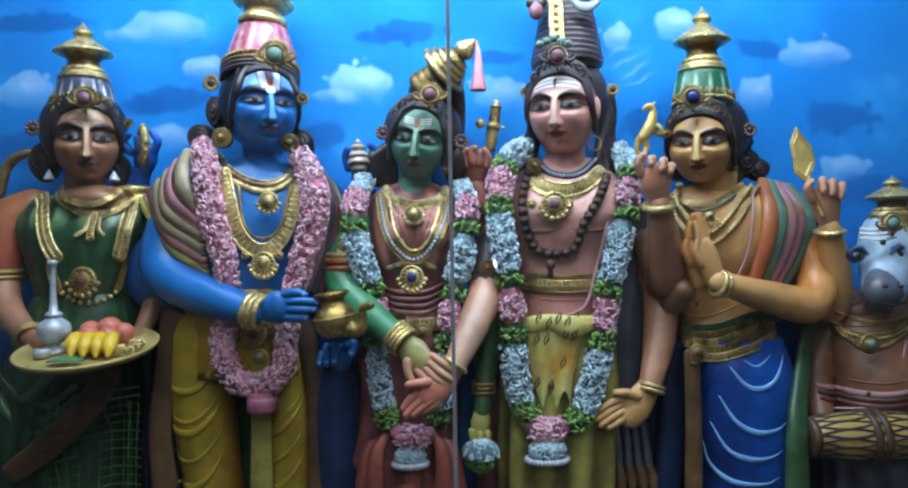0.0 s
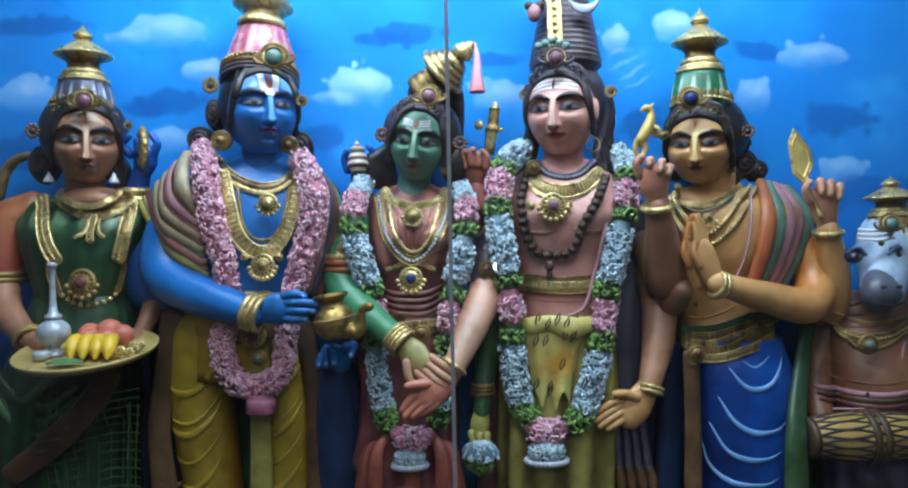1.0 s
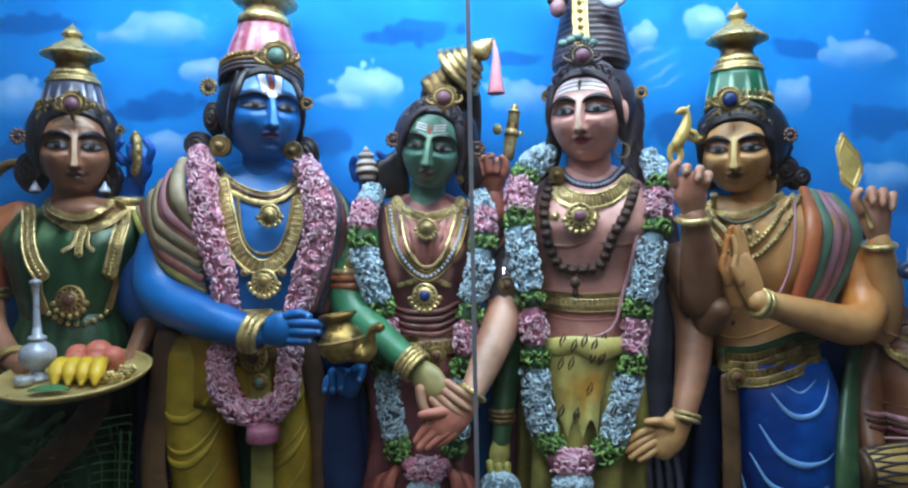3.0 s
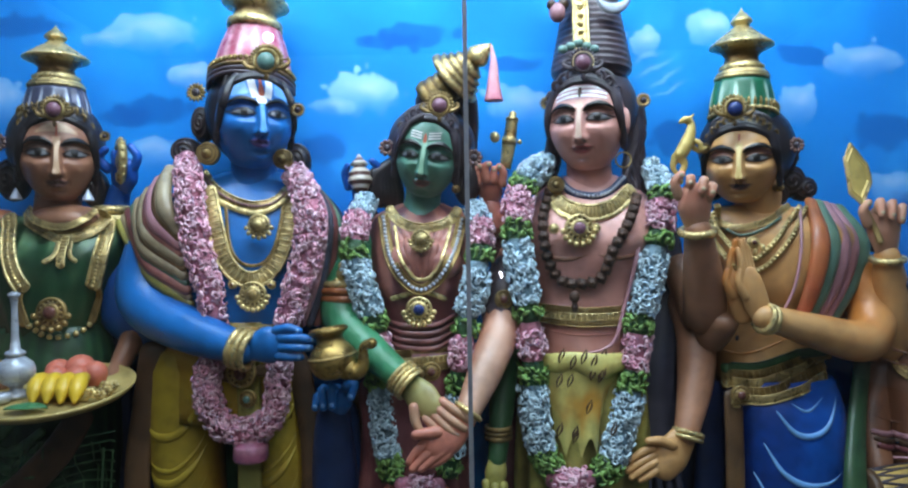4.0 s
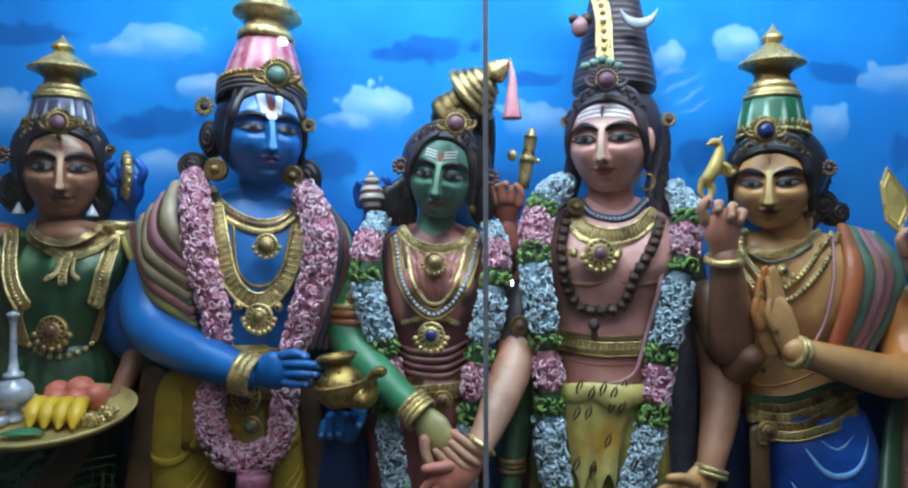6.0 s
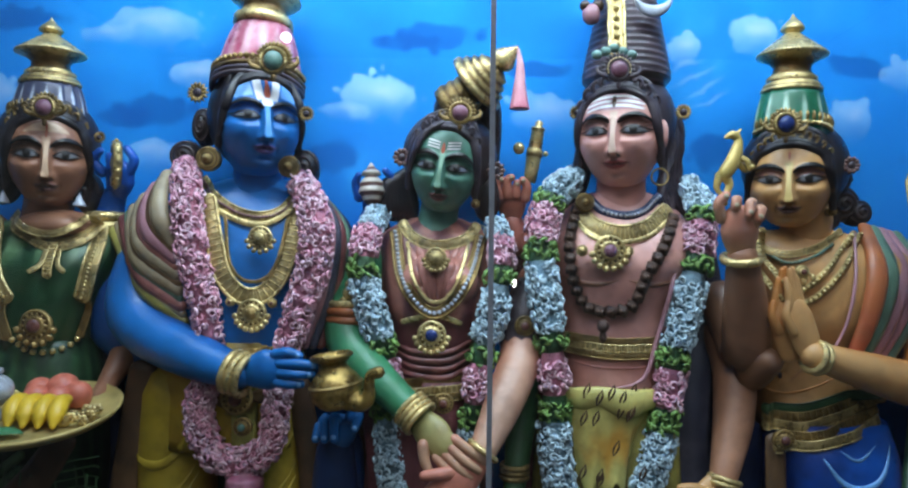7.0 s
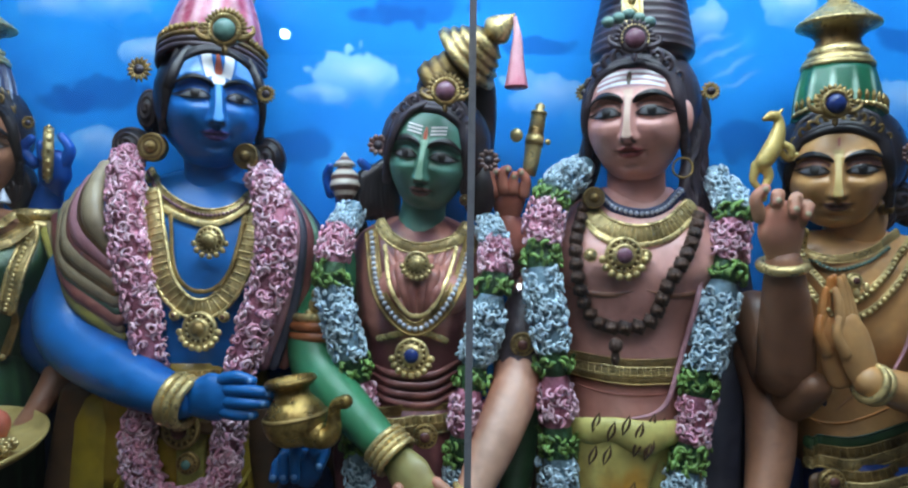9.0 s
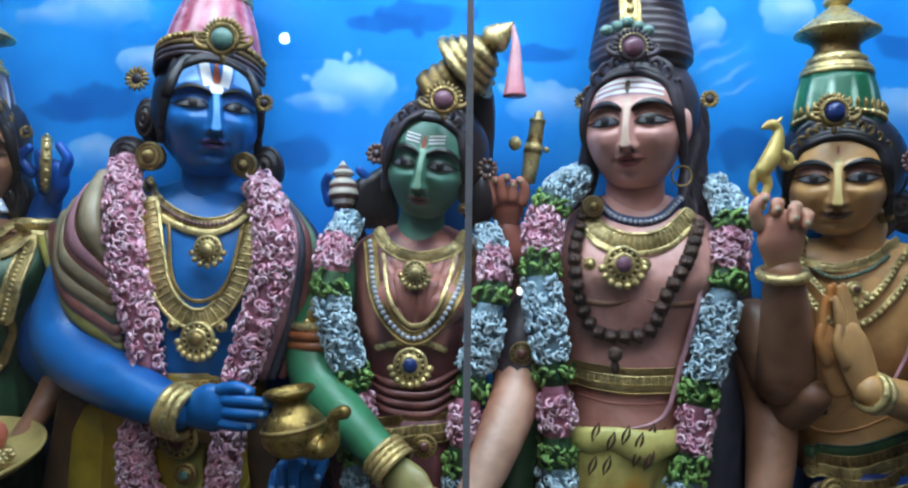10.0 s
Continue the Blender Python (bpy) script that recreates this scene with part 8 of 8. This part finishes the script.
chest = thing("chest_chain", "fine gilt chain with a heart drop on golden skin", "necklace", "necklaces")
chain(chest, 4, [(0.608, 1.730, 1.556), (0.631, 1.700, 1.543), (0.660, 1.690, 1.527), (0.707, 1.700, 1.542), (0.750, 1.730, 1.569)], 0.0045, "strand", OLDGOLD, False, (0.0032, JADE), 0.010)
for x in (-0.018, 0.0, 0.018):
    c = Clay()
    q = Vector((0.665, 1.682, 1.488))
    c.blob((q.x + x, q.y, q.z + abs(x) * 0.5), (0.006, 0.005, 0.009), GOLD, 9, 7)
    part("drop", c, chest)

WEAVE = paint("light_green_thread_paint", (0.075, 0.17, 0.065), None, 0.5, 0, 0.3)
skirt = thing("woven_border", "gilt woven border lines on a dark green skirt", "trim")
for i in range(11):
    x = -1.045 + 0.021 * i
    chain(skirt, 0, [(x + 0.004, 1.70, 1.09 - 0.004 * i), (x - 0.004, 1.70, 0.92), (x - 0.008, 1.70, 0.76)], 0.0019 + 0.0008 * (i % 2), "thread", WEAVE, False, None, 0.002, 1.6)
for i in range(14):
    z = 1.085 - 0.0235 * i
    chain(skirt, 0, [(-1.055, 1.70, z - 0.016), (-0.94, 1.69, z - 0.002), (-0.83, 1.71, z + 0.006)], 0.0018 + 0.0008 * (i % 2), "thread", WEAVE, False, None, 0.002, 1.6)

flounce = thing("sash_fringe", "row of dark striped sash ends with brown tips", "tassel")
for i in range(4):
    c = Clay()
    c.tube([(0.432 + 0.027 * i, 1.742, 0.845, 0.010), (0.436 + 0.028 * i, 1.738, 0.82, 0.013), (0.438 + 0.028 * i, 1.738, 0.79, 0.011)], EARTH, 10, 4, 0.8, (0.4, 1))
    part("tassel", c, flounce)

drum_neck = thing("necklace", "second string of gilt beads on the drummer", "necklace", "necklaces")
chain(drum_neck, 5, [(1.043, 1.770, 1.260), (1.040, 1.730, 1.218), (1.064, 1.690, 1.159), (1.117, 1.690, 1.164), (1.200, 1.730, 1.207)], 0.005, "strand", OLDGOLD, False, (0.0042, OLDGOLD), 0.007)
